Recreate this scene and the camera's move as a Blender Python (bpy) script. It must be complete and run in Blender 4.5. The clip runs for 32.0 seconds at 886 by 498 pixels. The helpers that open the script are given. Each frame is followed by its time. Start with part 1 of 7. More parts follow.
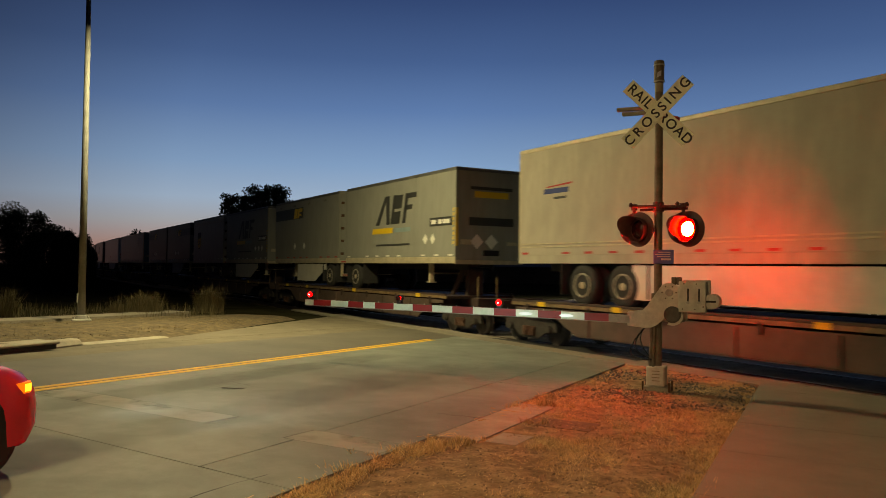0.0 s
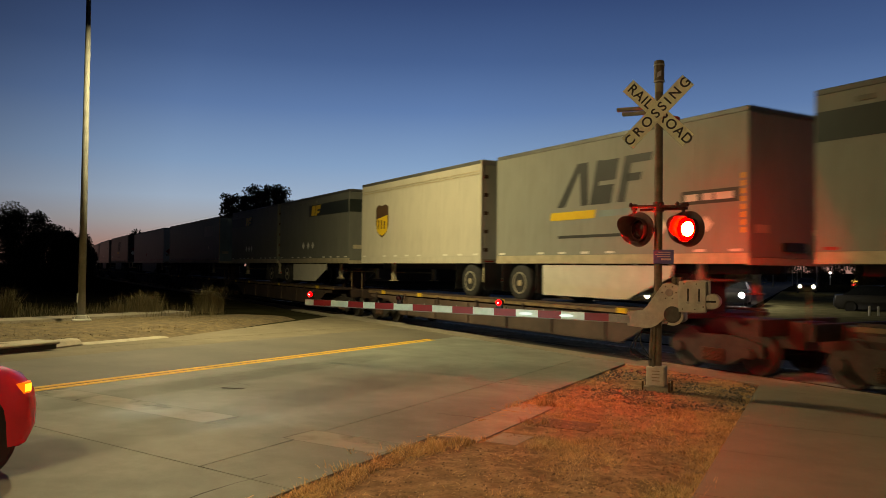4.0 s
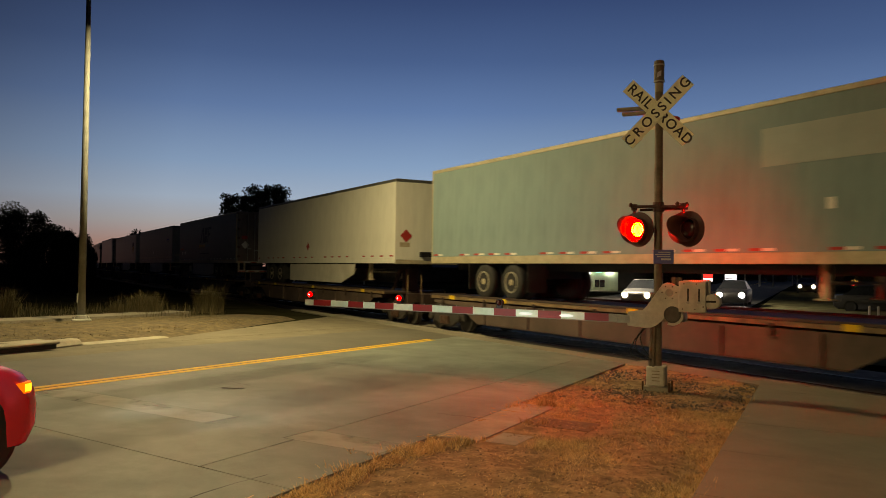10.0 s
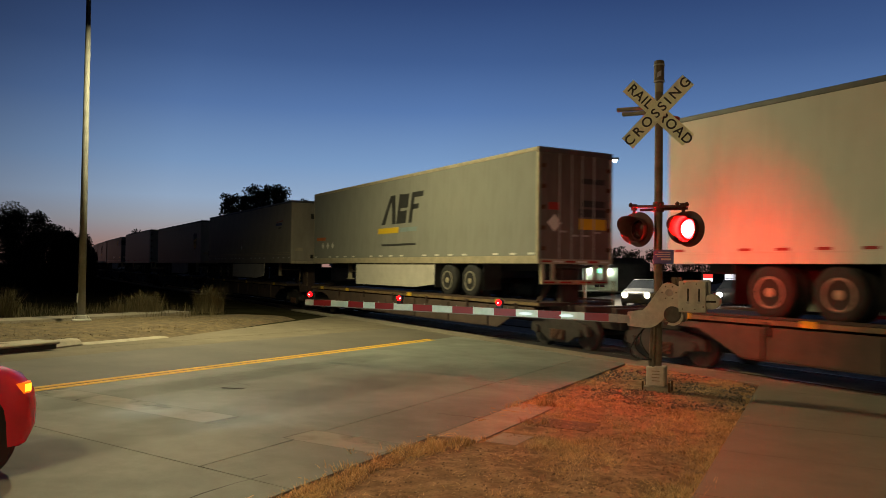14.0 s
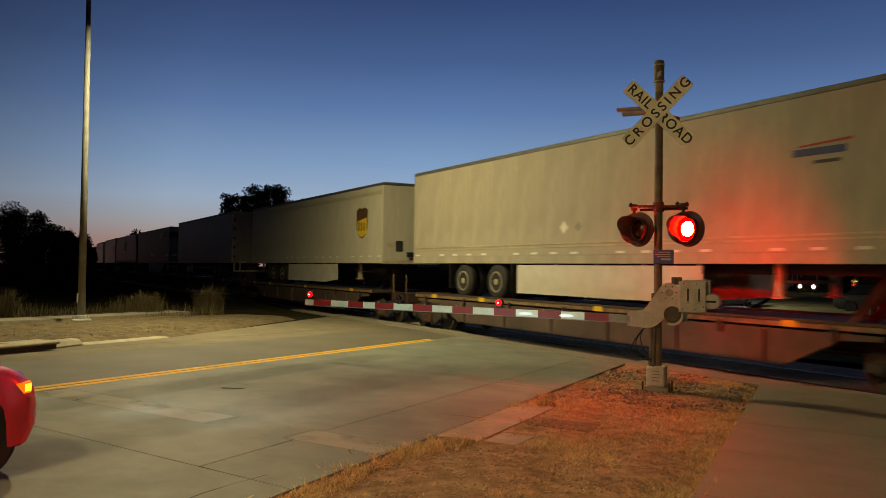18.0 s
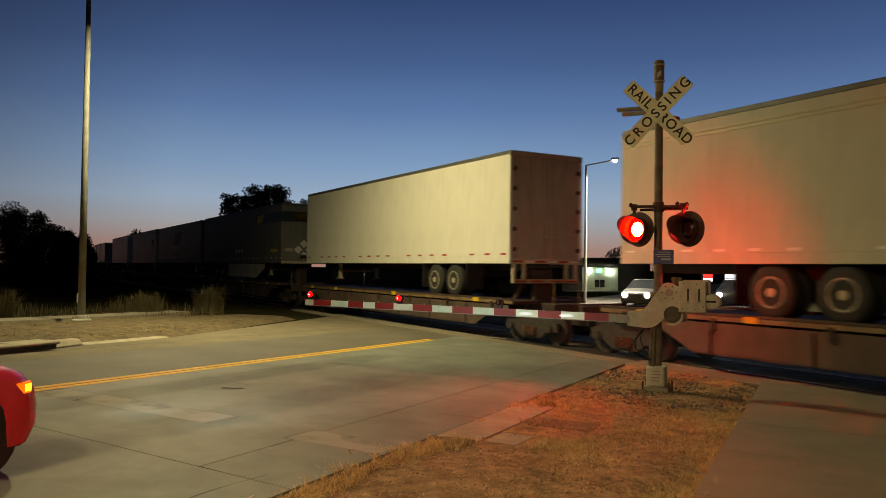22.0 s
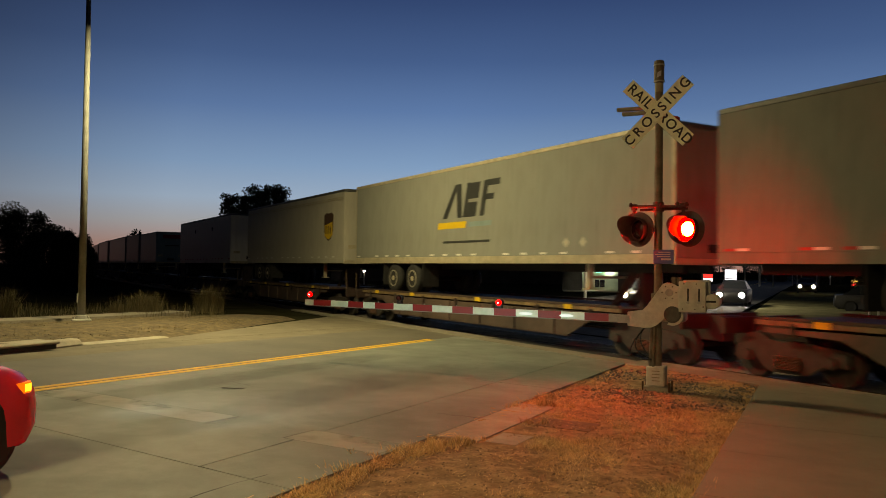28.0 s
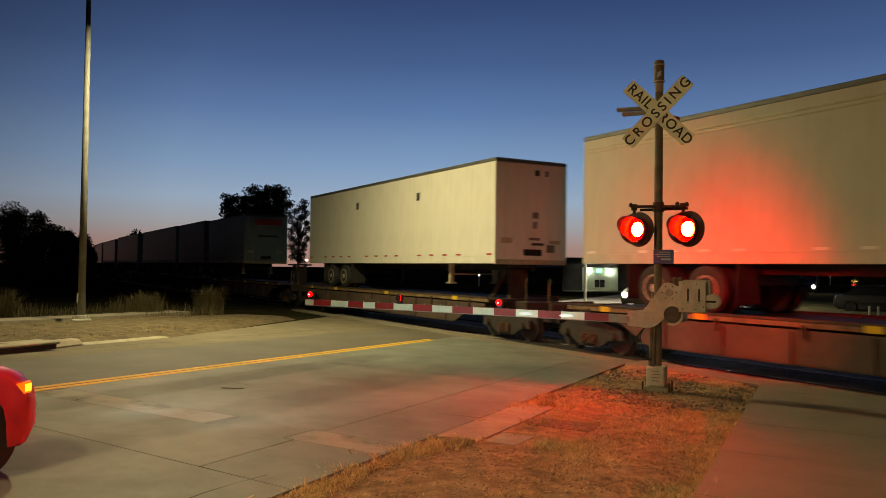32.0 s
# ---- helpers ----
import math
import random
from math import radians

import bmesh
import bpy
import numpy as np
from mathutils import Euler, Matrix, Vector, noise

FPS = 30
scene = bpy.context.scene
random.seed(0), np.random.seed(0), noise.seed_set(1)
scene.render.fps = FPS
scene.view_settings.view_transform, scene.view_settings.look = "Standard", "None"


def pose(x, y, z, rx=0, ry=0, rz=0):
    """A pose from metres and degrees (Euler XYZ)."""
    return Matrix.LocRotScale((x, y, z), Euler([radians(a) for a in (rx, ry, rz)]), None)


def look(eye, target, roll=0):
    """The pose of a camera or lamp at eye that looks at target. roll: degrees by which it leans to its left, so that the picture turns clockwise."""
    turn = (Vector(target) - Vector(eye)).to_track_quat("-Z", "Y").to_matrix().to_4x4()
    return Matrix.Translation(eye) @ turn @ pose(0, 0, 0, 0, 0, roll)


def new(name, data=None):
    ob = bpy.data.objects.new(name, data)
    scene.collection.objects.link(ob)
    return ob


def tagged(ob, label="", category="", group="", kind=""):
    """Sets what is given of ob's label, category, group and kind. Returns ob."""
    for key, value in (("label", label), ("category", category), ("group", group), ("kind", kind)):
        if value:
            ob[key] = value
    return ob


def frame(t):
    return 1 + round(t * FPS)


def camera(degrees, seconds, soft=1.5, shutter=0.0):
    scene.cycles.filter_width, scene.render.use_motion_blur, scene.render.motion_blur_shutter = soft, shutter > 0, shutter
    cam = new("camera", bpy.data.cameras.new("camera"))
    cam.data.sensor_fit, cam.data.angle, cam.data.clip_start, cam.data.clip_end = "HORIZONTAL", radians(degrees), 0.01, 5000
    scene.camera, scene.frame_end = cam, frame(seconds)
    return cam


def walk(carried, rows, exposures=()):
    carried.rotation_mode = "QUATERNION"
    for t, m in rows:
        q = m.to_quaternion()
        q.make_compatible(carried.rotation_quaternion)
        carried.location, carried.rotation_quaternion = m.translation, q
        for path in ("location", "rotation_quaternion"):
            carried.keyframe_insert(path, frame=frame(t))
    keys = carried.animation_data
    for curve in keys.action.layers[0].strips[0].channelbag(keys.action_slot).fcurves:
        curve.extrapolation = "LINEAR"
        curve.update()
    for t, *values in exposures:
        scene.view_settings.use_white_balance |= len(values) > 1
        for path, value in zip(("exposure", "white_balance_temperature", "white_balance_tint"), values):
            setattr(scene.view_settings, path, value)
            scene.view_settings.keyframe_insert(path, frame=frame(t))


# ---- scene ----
cam = camera(60.04, 32.0, soft=0.75, shutter=0.6)
EYE = (0.0, 0.0, 2.0)
AIM = (-0.865816, 0.499823, 0.024938)
POSE = look(EYE, tuple(EYE[i] + 20 * AIM[i] for i in range(3)), 0.72)
# the clip's camera drifts a little warmer and cooler
BALANCE = [(0.0, 0.06, 6900, 10), (3.0, 0.08, 6950, 11), (8.0, 0.10, 7000, 12), (10.0, 0.06, 7400, 13), (13.0, -0.05, 6250, 10), (17.0, 0.04, 6750, 12), (19.0, 0.0, 6900, 10), (21.5, 0.0, 7000, 10), (24.0, 0.0, 6250, 10), (25.5, 0.0, 6850, 10), (30.0, 0.0, 7100, 10), (32.0, 0.0, 6900, 10)]
walk(cam, [(0.0, POSE), (32.0, POSE)], BALANCE)

# ---------------------------------------------------------------- light
SUNSET = radians(36)          # bearing of the afterglow, from +Y towards -X


def node(nt, kind, **kw):
    n = nt.nodes.new(kind)
    for k, v in kw.items():
        n.inputs[k.replace("_", " ")].default_value = v
    return n


def ramp(nt, stops):
    r = nt.nodes.new("ShaderNodeValToRGB")
    els = r.color_ramp.elements
    while len(els) < len(stops):
        els.new(0.5)
    for e, (p, c) in zip(els, stops):
        e.position, e.color = p, (*c, 1)
    return r


def make_world():
    """A clear sky some twenty minutes after sunset: bright low in the west, dark overhead and in the east."""
    w = bpy.data.worlds.new("dusk")
    scene.world = w
    w.use_nodes = True
    nt = w.node_tree
    nt.nodes.clear()
    tc = nt.nodes.new("ShaderNodeTexCoord")
    sep = nt.nodes.new("ShaderNodeSeparateXYZ")
    nt.links.new(tc.outputs["Generated"], sep.inputs[0])
    up = ramp(nt, [(0.0, (0.40, 0.22, 0.18)), (0.025, (0.42, 0.28, 0.25)), (0.055, (0.38, 0.41, 0.46)), (0.085, (0.34, 0.47, 0.65)),
                   (0.13, (0.225, 0.375, 0.62)), (0.20, (0.112, 0.217, 0.462)), (0.26, (0.062, 0.128, 0.312)), (0.33, (0.034, 0.072, 0.200)), (0.5, (0.012, 0.023, 0.070)), (1.0, (0.005, 0.008, 0.024))])
    nt.links.new(sep.outputs[2], up.inputs[0])
    dot = nt.nodes.new("ShaderNodeVectorMath")
    dot.operation = "DOT_PRODUCT"
    dot.inputs[1].default_value = (-math.sin(SUNSET), math.cos(SUNSET), 0)
    nt.links.new(tc.outputs["Generated"], dot.inputs[0])
    half = nt.nodes.new("ShaderNodeMapRange")
    half.inputs["From Min"].default_value = -1.0
    nt.links.new(dot.outputs["Value"], half.inputs["Value"])
    side = ramp(nt, [(0.0, (0.02, 0.02, 0.025)), (0.5, (0.03, 0.03, 0.035)), (0.70, (0.035, 0.034, 0.036)), (0.745, (0.22, 0.20, 0.19)), (0.77, (0.50, 0.44, 0.42)), (0.86, (0.90, 0.86, 0.84)), (0.95, (0.96, 0.95, 0.95)), (1.0, (0.90, 0.87, 0.85))])
    nt.links.new(half.outputs[0], side.inputs[0])
    mul = nt.nodes.new("ShaderNodeMix")
    mul.data_type, mul.blend_type = "RGBA", "MULTIPLY"
    mul.inputs[0].default_value = 1.0
    nt.links.new(up.outputs[0], mul.inputs[6])
    nt.links.new(side.outputs[0], mul.inputs[7])
    bg = nt.nodes.new("ShaderNodeBackground")
    bg.inputs[1].default_value = SKY
    out = nt.nodes.new("ShaderNodeOutputWorld")
    nt.links.new(mul.outputs[2], bg.inputs[0])
    nt.links.new(bg.outputs[0], out.inputs[0])


SKY = 0.94
make_world()


def lamp(name, where, aim, watts, colour, size=0.35, spread=170):
    data = bpy.data.lights.new(name, "AREA")
    data.shape, data.size, data.energy, data.color, data.spread = "DISK", size, watts, colour, radians(spread)
    ob = new(name, data)
    ob.matrix_world = look(where, aim)
    return ob


SODIUM = (1.0, 0.88, 0.46)
# the street lamp whose pole stands beyond the road, an unseen fill lamp added behind the camera, and the street lamp
# past the tracks
LAMP_A = (-20.6, 4.2, 9.8)
FILL_B = (-1.3, -5.2, 8.8)
lamp("street_light_far", LAMP_A, (-20.0, 6.0, 0), 1450, SODIUM, 0.32, 158)
lamp("unseen_fill_light_near", FILL_B, (-2.6, -0.2, 0), 430, (1.0, 0.76, 0.38), 0.6, 122)

lamp("street_light_beyond", (-34.6, 31.8, 8.5), (-34.8, 32.0, 0), 3000, (1.0, 0.9, 0.68), 0.35, 130)


def beam(name, where, aim, watts, colour, cone, blend):
    data = bpy.data.lights.new(name, "SPOT")
    data.energy, data.color, data.spot_size, data.spot_blend, data.shadow_soft_size = watts, colour, radians(cone), blend, 0.06
    ob = new(name, data)
    ob.matrix_world = look(where, aim)
    return ob


# dipped headlamps of the red car that waits at the crossing
for side in (-0.55, 0.55):
    x, y = -0.56 * 4.42 + 0.8285 * (-6.42 + side), 0.8285 * 4.42 + 0.56 * (-6.42 + side)
    beam("car_headlight", (x, y, 1.0), (x - 0.56 * 12 + 0.8285 * 0.8, y + 0.8285 * 12 + 0.56 * 0.8, 0.25), 330, (0.80, 1.0, 0.93), 46, 0.9)

# headlamps of the two cars that face the crossing from the other side
for x, y in ((-30.9, 37.9), (-47.6, 69.1)):
    beam("far_headlight", (x + 0.56 * 2.4, y - 0.8285 * 2.4, 0.72), (x + 0.56 * 9, y - 0.8285 * 9, 0.0), 300, (1.0, 0.95, 0.82), 30, 1.0)

# ---------------------------------------------------------------- materials


def mat(name, colour, rough=0.6, metal=0.0, var=0.18, scale=3.0, bump=0.15, grain=60.0, stain=None, stain_amount=0.35, spec=0.5, streak=1.0, emit=None, power=0.0):
    """A surface with broad blotches, fine grain and a little relief."""
    m = bpy.data.materials.new(name)
    m.use_nodes = True
    nt = m.node_tree
    b = nt.nodes["Principled BSDF"]
    b.inputs["Roughness"].default_value = rough
    b.inputs["Metallic"].default_value = metal
    b.inputs["Specular IOR Level"].default_value = spec
    tc = nt.nodes.new("ShaderNodeTexCoord")
    mp = nt.nodes.new("ShaderNodeMapping")
    mp.inputs["Scale"].default_value = (streak, streak, 1)
    nt.links.new(tc.outputs["Object"], mp.inputs[0])
    n1 = node(nt, "ShaderNodeTexNoise", Scale=scale, Detail=5.0, Roughness=0.65)
    nt.links.new(mp.outputs[0], n1.inputs["Vector"])
    n2 = node(nt, "ShaderNodeTexNoise", Scale=grain, Detail=3.0, Roughness=0.6)
    nt.links.new(tc.outputs["Object"], n2.inputs["Vector"])
    lo = tuple(c * (1 - var) for c in colour)
    hi = tuple(min(1, c * (1 + var)) for c in colour)
    r1 = ramp(nt, [(0.3, lo), (0.7, hi)])
    nt.links.new(n1.outputs["Fac"], r1.inputs[0])
    mix = nt.nodes.new("ShaderNodeMix")
    mix.data_type, mix.blend_type = "RGBA", "MULTIPLY"
    mix.inputs[0].default_value = 0.5
    nt.links.new(r1.outputs[0], mix.inputs[6])
    r2 = ramp(nt, [(0.25, (1 - var, 1 - var, 1 - var)), (0.75, (1, 1, 1))])
    nt.links.new(n2.outputs["Fac"], r2.inputs[0])
    nt.links.new(r2.outputs[0], mix.inputs[7])
    last = mix.outputs[2]
    if stain:
        n3 = node(nt, "ShaderNodeTexNoise", Scale=scale * 0.43, Detail=7.0, Roughness=0.7)
        nt.links.new(mp.outputs[0], n3.inputs["Vector"])
        r3 = ramp(nt, [(0.5, (0, 0, 0)), (0.68, (stain_amount,) * 3)])
        nt.links.new(n3.outputs["Fac"], r3.inputs[0])
        mx = nt.nodes.new("ShaderNodeMix")
        mx.data_type = "RGBA"
        nt.links.new(r3.outputs[0], mx.inputs[0])
        nt.links.new(last, mx.inputs[6])
        mx.inputs[7].default_value = (*stain, 1)
        last = mx.outputs[2]
    nt.links.new(last, b.inputs["Base Color"])
    if bump:
        bp = node(nt, "ShaderNodeBump", Strength=bump, Distance=0.02)
        nt.links.new(n2.outputs["Fac"], bp.inputs["Height"])
        nt.links.new(bp.outputs[0], b.inputs["Normal"])
    if emit:
        b.inputs["Emission Color"].default_value = (*emit, 1)
        b.inputs["Emission Strength"].default_value = power
    return m


def glowing(name, colour, power):
    m = bpy.data.materials.new(name)
    m.use_nodes = True
    b = m.node_tree.nodes["Principled BSDF"]
    b.inputs["Base Color"].default_value = (*[c * 0.3 for c in colour], 1)
    b.inputs["Roughness"].default_value = 0.3
    b.inputs["Emission Color"].default_value = (*colour, 1)
    b.inputs["Emission Strength"].default_value = power
    return m


M = {
    "concrete": mat("road_concrete", (0.203, 0.217, 0.187), 0.62, var=0.30, scale=0.9, bump=0.10, grain=70, stain=(0.115, 0.125, 0.105), stain_amount=0.75),
    "lane": mat("worn_lane_concrete", (0.118, 0.104, 0.08), 0.66, var=0.24, scale=0.7, bump=0.12, grain=70, stain=(0.10, 0.09, 0.07), stain_amount=0.7),
    "walkway": mat("pavement_concrete", (0.225, 0.195, 0.15), 0.8, var=0.15, scale=1.2, bump=0.3, grain=60, stain=(0.12, 0.108, 0.088)),
    "asphalt": mat("asphalt", (0.085, 0.08, 0.072), 0.9, var=0.25, scale=1.5, bump=0.5, grain=90, stain=(0.1, 0.095, 0.085), spec=0.1),
    "deck": mat("crossing_panel", (0.31, 0.275, 0.225), 0.85, var=0.3, scale=1.5, bump=0.4, grain=50, stain=(0.07, 0.06, 0.05), stain_amount=0.7, spec=0.1),
    "joint": mat("joint_tar", (0.02, 0.019, 0.018), 0.8, var=0.3),
    "kerb": mat("kerb_concrete", (0.37, 0.33, 0.255), 0.85, var=0.22, scale=2.0, bump=0.35, grain=40, stain=(0.16, 0.14, 0.11)),
    "yellow": mat("yellow_road_paint", (0.80, 0.47, 0.03), 0.7, var=0.15, scale=5, bump=0.2, grain=40, stain=(0.5, 0.34, 0.08), stain_amount=0.4),
    "dirt": mat("dry_dirt", (0.37, 0.25, 0.145), 0.95, var=0.5, scale=5.0, bump=1.0, grain=38, stain=(0.17, 0.115, 0.065), stain_amount=0.8, spec=0.1),
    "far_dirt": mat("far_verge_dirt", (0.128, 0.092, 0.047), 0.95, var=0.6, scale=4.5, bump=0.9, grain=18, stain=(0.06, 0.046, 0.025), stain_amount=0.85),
    "sand": mat("sandy_gutter", (0.165, 0.138, 0.092), 0.85, var=0.25, scale=1.4, bump=0.4, grain=40, stain=(0.13, 0.11, 0.075), stain_amount=0.7),
    "fade": mat("faded_panel", (0.37, 0.40, 0.37), 0.45, var=0.14, scale=0.8, bump=0.03, grain=30),
    "field": mat("field_ground", (0.03, 0.028, 0.016), 0.98, var=0.4, scale=0.5, bump=0.6, grain=8, spec=0.0),
    "ballast": mat("ballast", (0.17, 0.15, 0.13), 0.9, var=0.45, scale=14, bump=1.0, grain=30),
    "stone": mat("ballast_stone", (0.22, 0.19, 0.165), 0.85, var=0.4, scale=9, bump=0.3),
    "rail": mat("rail_steel", (0.24, 0.19, 0.14), 0.42, 1.0, var=0.2, scale=6, bump=0.05),
    "rust": mat("rusty_steel", (0.12, 0.06, 0.035), 0.75, 0.3, var=0.4, scale=6, bump=0.3, stain=(0.05, 0.03, 0.02)),
    "cover": mat("dark_bare_earth", (0.17, 0.11, 0.065), 0.9, var=0.35, scale=5, bump=0.4, stain=(0.15, 0.1, 0.06)),
    "tie": mat("tie_wood", (0.07, 0.05, 0.038), 0.9, var=0.35, scale=5, bump=0.5),
    "galv": mat("galvanised_steel", (0.40, 0.395, 0.35), 0.7, 0.0, var=0.2, scale=6, bump=0.1),
    "mast": mat("weathered_mast", (0.20, 0.155, 0.11), 0.6, 0.35, var=0.35, scale=5, bump=0.2, stain=(0.11, 0.07, 0.045)),
    "casting": mat("pale_grey_casting", (0.60, 0.57, 0.48), 0.55, 0.05, var=0.16, scale=7, bump=0.15, stain=(0.24, 0.2, 0.15), stain_amount=0.4),
    "black": mat("black_paint", (0.012, 0.011, 0.011), 0.5, 0.0, var=0.3, scale=8, bump=0.1),
    "rubber": mat("rubber", (0.022, 0.021, 0.02), 0.8, var=0.35, scale=6, bump=0.2),
    "reflective": mat("sign_white", (0.95, 0.89, 0.58), 0.4, var=0.12, scale=8, bump=0.05, stain=(0.45, 0.39, 0.24), stain_amount=0.4),
    "lettering": mat("black_lettering", (0.025, 0.02, 0.015), 0.6, var=0.2),
    "armwhite": mat("arm_white_sheeting", (0.80, 0.96, 0.80), 0.3, var=0.1, scale=6, bump=0.05, stain=(0.5, 0.5, 0.42), stain_amount=0.3),
    "armred": mat("arm_red_sheeting", (0.32, 0.014, 0.014), 0.45, var=0.15, scale=6, bump=0.05, stain=(0.2, 0.03, 0.03), stain_amount=0.3),
    "bluesign": mat("blue_sign", (0.08, 0.09, 0.32), 0.4, var=0.15),
    "signbar": mat("sign_bar", (0.5, 0.5, 0.55), 0.5, var=0.1),
    "white": mat("white_trailer", (0.76, 0.74, 0.66), 0.42, var=0.07, scale=0.8, bump=0.03, grain=30, stain=(0.56, 0.53, 0.44), stain_amount=0.35, streak=5.0),
    "cream": mat("cream_trailer", (0.54, 0.505, 0.41), 0.45, var=0.10, scale=0.8, bump=0.03, grain=30, stain=(0.44, 0.40, 0.31), stain_amount=0.4, streak=5.0),
    "tan": mat("tan_trailer", (0.41, 0.365, 0.285), 0.5, var=0.16, scale=0.7, bump=0.03, grain=30, stain=(0.30, 0.26, 0.19), stain_amount=0.6, streak=3.0),
    "grey": mat("grey_trailer", (0.27, 0.27, 0.235), 0.5, var=0.12, scale=0.8, bump=0.03, grain=30, stain=(0.22, 0.215, 0.185), stain_amount=0.45, streak=5.0),
    "ash": mat("ash_grey_trailer", (0.175, 0.178, 0.155), 0.5, var=0.12, scale=0.8, bump=0.03, grain=30, stain=(0.14, 0.138, 0.12), stain_amount=0.45, streak=5.0),
    "slate": mat("slate_trailer", (0.225, 0.30, 0.30), 0.45, var=0.14, scale=0.8, bump=0.03, grain=30, stain=(0.22, 0.28, 0.27), stain_amount=0.4, streak=5.0),
    "dark": mat("dark_trailer", (0.19, 0.185, 0.155), 0.55, var=0.15, scale=0.8, bump=0.05, grain=30, stain=(0.08, 0.075, 0.065), streak=5.0),
    "doors": mat("brown_door", (0.16, 0.12, 0.10), 0.55, var=0.2, scale=1.2, bump=0.05, stain=(0.1, 0.075, 0.06), streak=5.0),
    "alu": mat("trailer_rail_metal", (0.52, 0.45, 0.31), 0.5, 0.25, var=0.2, scale=5, bump=0.05, stain=(0.3, 0.24, 0.16)),
    "roof": mat("roof_metal", (0.15, 0.148, 0.135), 0.5, 0.4, var=0.2, scale=2),
    "band": mat("dark_green_band", (0.025, 0.032, 0.026), 0.45, var=0.15, scale=2, bump=0.02),
    "gold": mat("yellow_mark", (0.72, 0.47, 0.02), 0.45, var=0.08, scale=3, bump=0.02),
    "dullgold": mat("dull_yellow_plate", (0.30, 0.19, 0.03), 0.6, var=0.3, scale=6, bump=0.05, stain=(0.12, 0.08, 0.03)),
    "ink": mat("dark_mark", (0.035, 0.036, 0.034), 0.5, var=0.15, scale=3, bump=0.02),
    "brown": mat("brown_mark", (0.085, 0.045, 0.02), 0.5, var=0.1, scale=3, bump=0.02),
    "blue": mat("blue_mark", (0.03, 0.045, 0.16), 0.5, var=0.1),
    "redmark": mat("red_mark", (0.4, 0.03, 0.025), 0.5, var=0.1),
    "placard": mat("white_placard", (0.75, 0.73, 0.66), 0.5, var=0.08, scale=6, bump=0.02),
    "ochre": mat("ochre_deck_edge", (0.21, 0.14, 0.065), 0.7, var=0.4, scale=4, bump=0.25, stain=(0.07, 0.04, 0.025), stain_amount=0.85),
    "steel_brown": mat("brown_car_steel", (0.055, 0.032, 0.024), 0.7, 0.1, var=0.4, scale=3, bump=0.25, stain=(0.035, 0.025, 0.02), stain_amount=0.7),
    "side_plate": mat("dusty_side_plate", (0.105, 0.07, 0.052), 0.75, 0.05, var=0.35, scale=1.2, bump=0.15, grain=30, stain=(0.05, 0.036, 0.028), stain_amount=0.8),
    "bogie": mat("bogie_steel", (0.046, 0.038, 0.032), 0.75, 0.1, var=0.4, scale=8, bump=0.25, stain=(0.05, 0.04, 0.03)),
    "hub": mat("pale_hub", (0.30, 0.27, 0.21), 0.5, 0.2, var=0.3, scale=9, bump=0.05, stain=(0.19, 0.165, 0.125)),
    "skirt": mat("side_skirt", (0.60, 0.57, 0.49), 0.5, var=0.1, scale=1.5, bump=0.03, stain=(0.38, 0.35, 0.29), stain_amount=0.45),
    "carred": mat("red_car_paint", (0.62, 0.035, 0.07), 0.25, 0.0, var=0.06, scale=2, bump=0.0, spec=0.7),
    "glass": mat("dark_glass", (0.02, 0.022, 0.025), 0.08, 0.0, var=0.1, bump=0.0, spec=0.8),
    "leaf": mat("dark_leaf", (0.035, 0.045, 0.02), 0.7, var=0.35, scale=0.8, bump=0.0),
    "bark": mat("bark", (0.07, 0.055, 0.04), 0.9, var=0.3, scale=5, bump=0.5),
    "straw": mat("dry_grass", (0.42, 0.27, 0.095), 0.85, var=0.45, scale=2.2, bump=0.0),
    "weed": mat("dry_weed", (0.24, 0.20, 0.085), 0.85, var=0.4, scale=2.2, bump=0.0),
    "render": mat("pale_wall", (0.45, 0.43, 0.38), 0.8, var=0.15, scale=1.0, bump=0.2),
    "darkwall": mat("dark_wall", (0.10, 0.085, 0.075), 0.85, var=0.25, scale=1.0, bump=0.2),
    "shed": mat("shed_roof", (0.08, 0.078, 0.075), 0.7, var=0.25, scale=1.0, bump=0.2),
    "timber": mat("pole_timber", (0.06, 0.045, 0.035), 0.9, var=0.3, scale=4, bump=0.4),
    "board": mat("weathered_board", (0.36, 0.30, 0.2), 0.7, var=0.25, scale=6, bump=0.2),
    "lensred": mat("dark_red_lens", (0.045, 0.004, 0.004), 0.25, var=0.2, scale=20, bump=0.1, grain=120),
    "hoodgrey": mat("dark_grey_casting", (0.10, 0.09, 0.075), 0.6, 0.1, var=0.25, scale=10, bump=0.1),
    "polegrey": mat("dull_lamp_pole", (0.25, 0.245, 0.215), 0.75, 0.0, var=0.2, scale=5, bump=0.1),
    # black heads and brackets, their colour tinted red for the lenses' glow
    "hood_red_tint": mat("dark_hood_glow_tint", (0.085, 0.03, 0.026), 0.5, var=0.25, scale=12, bump=0.1),
}


def tufted(name, a, b, c):
    """Blades and leaves that differ one from another."""
    m = bpy.data.materials.new(name)
    m.use_nodes = True
    nt = m.node_tree
    p = nt.nodes["Principled BSDF"]
    p.inputs["Roughness"].default_value = 0.85
    g = nt.nodes.new("ShaderNodeNewGeometry")
    r = ramp(nt, [(0.0, a), (0.5, b), (1.0, c)])
    nt.links.new(g.outputs["Random Per Island"], r.inputs[0])
    nt.links.new(r.outputs[0], p.inputs["Base Color"])
    return m


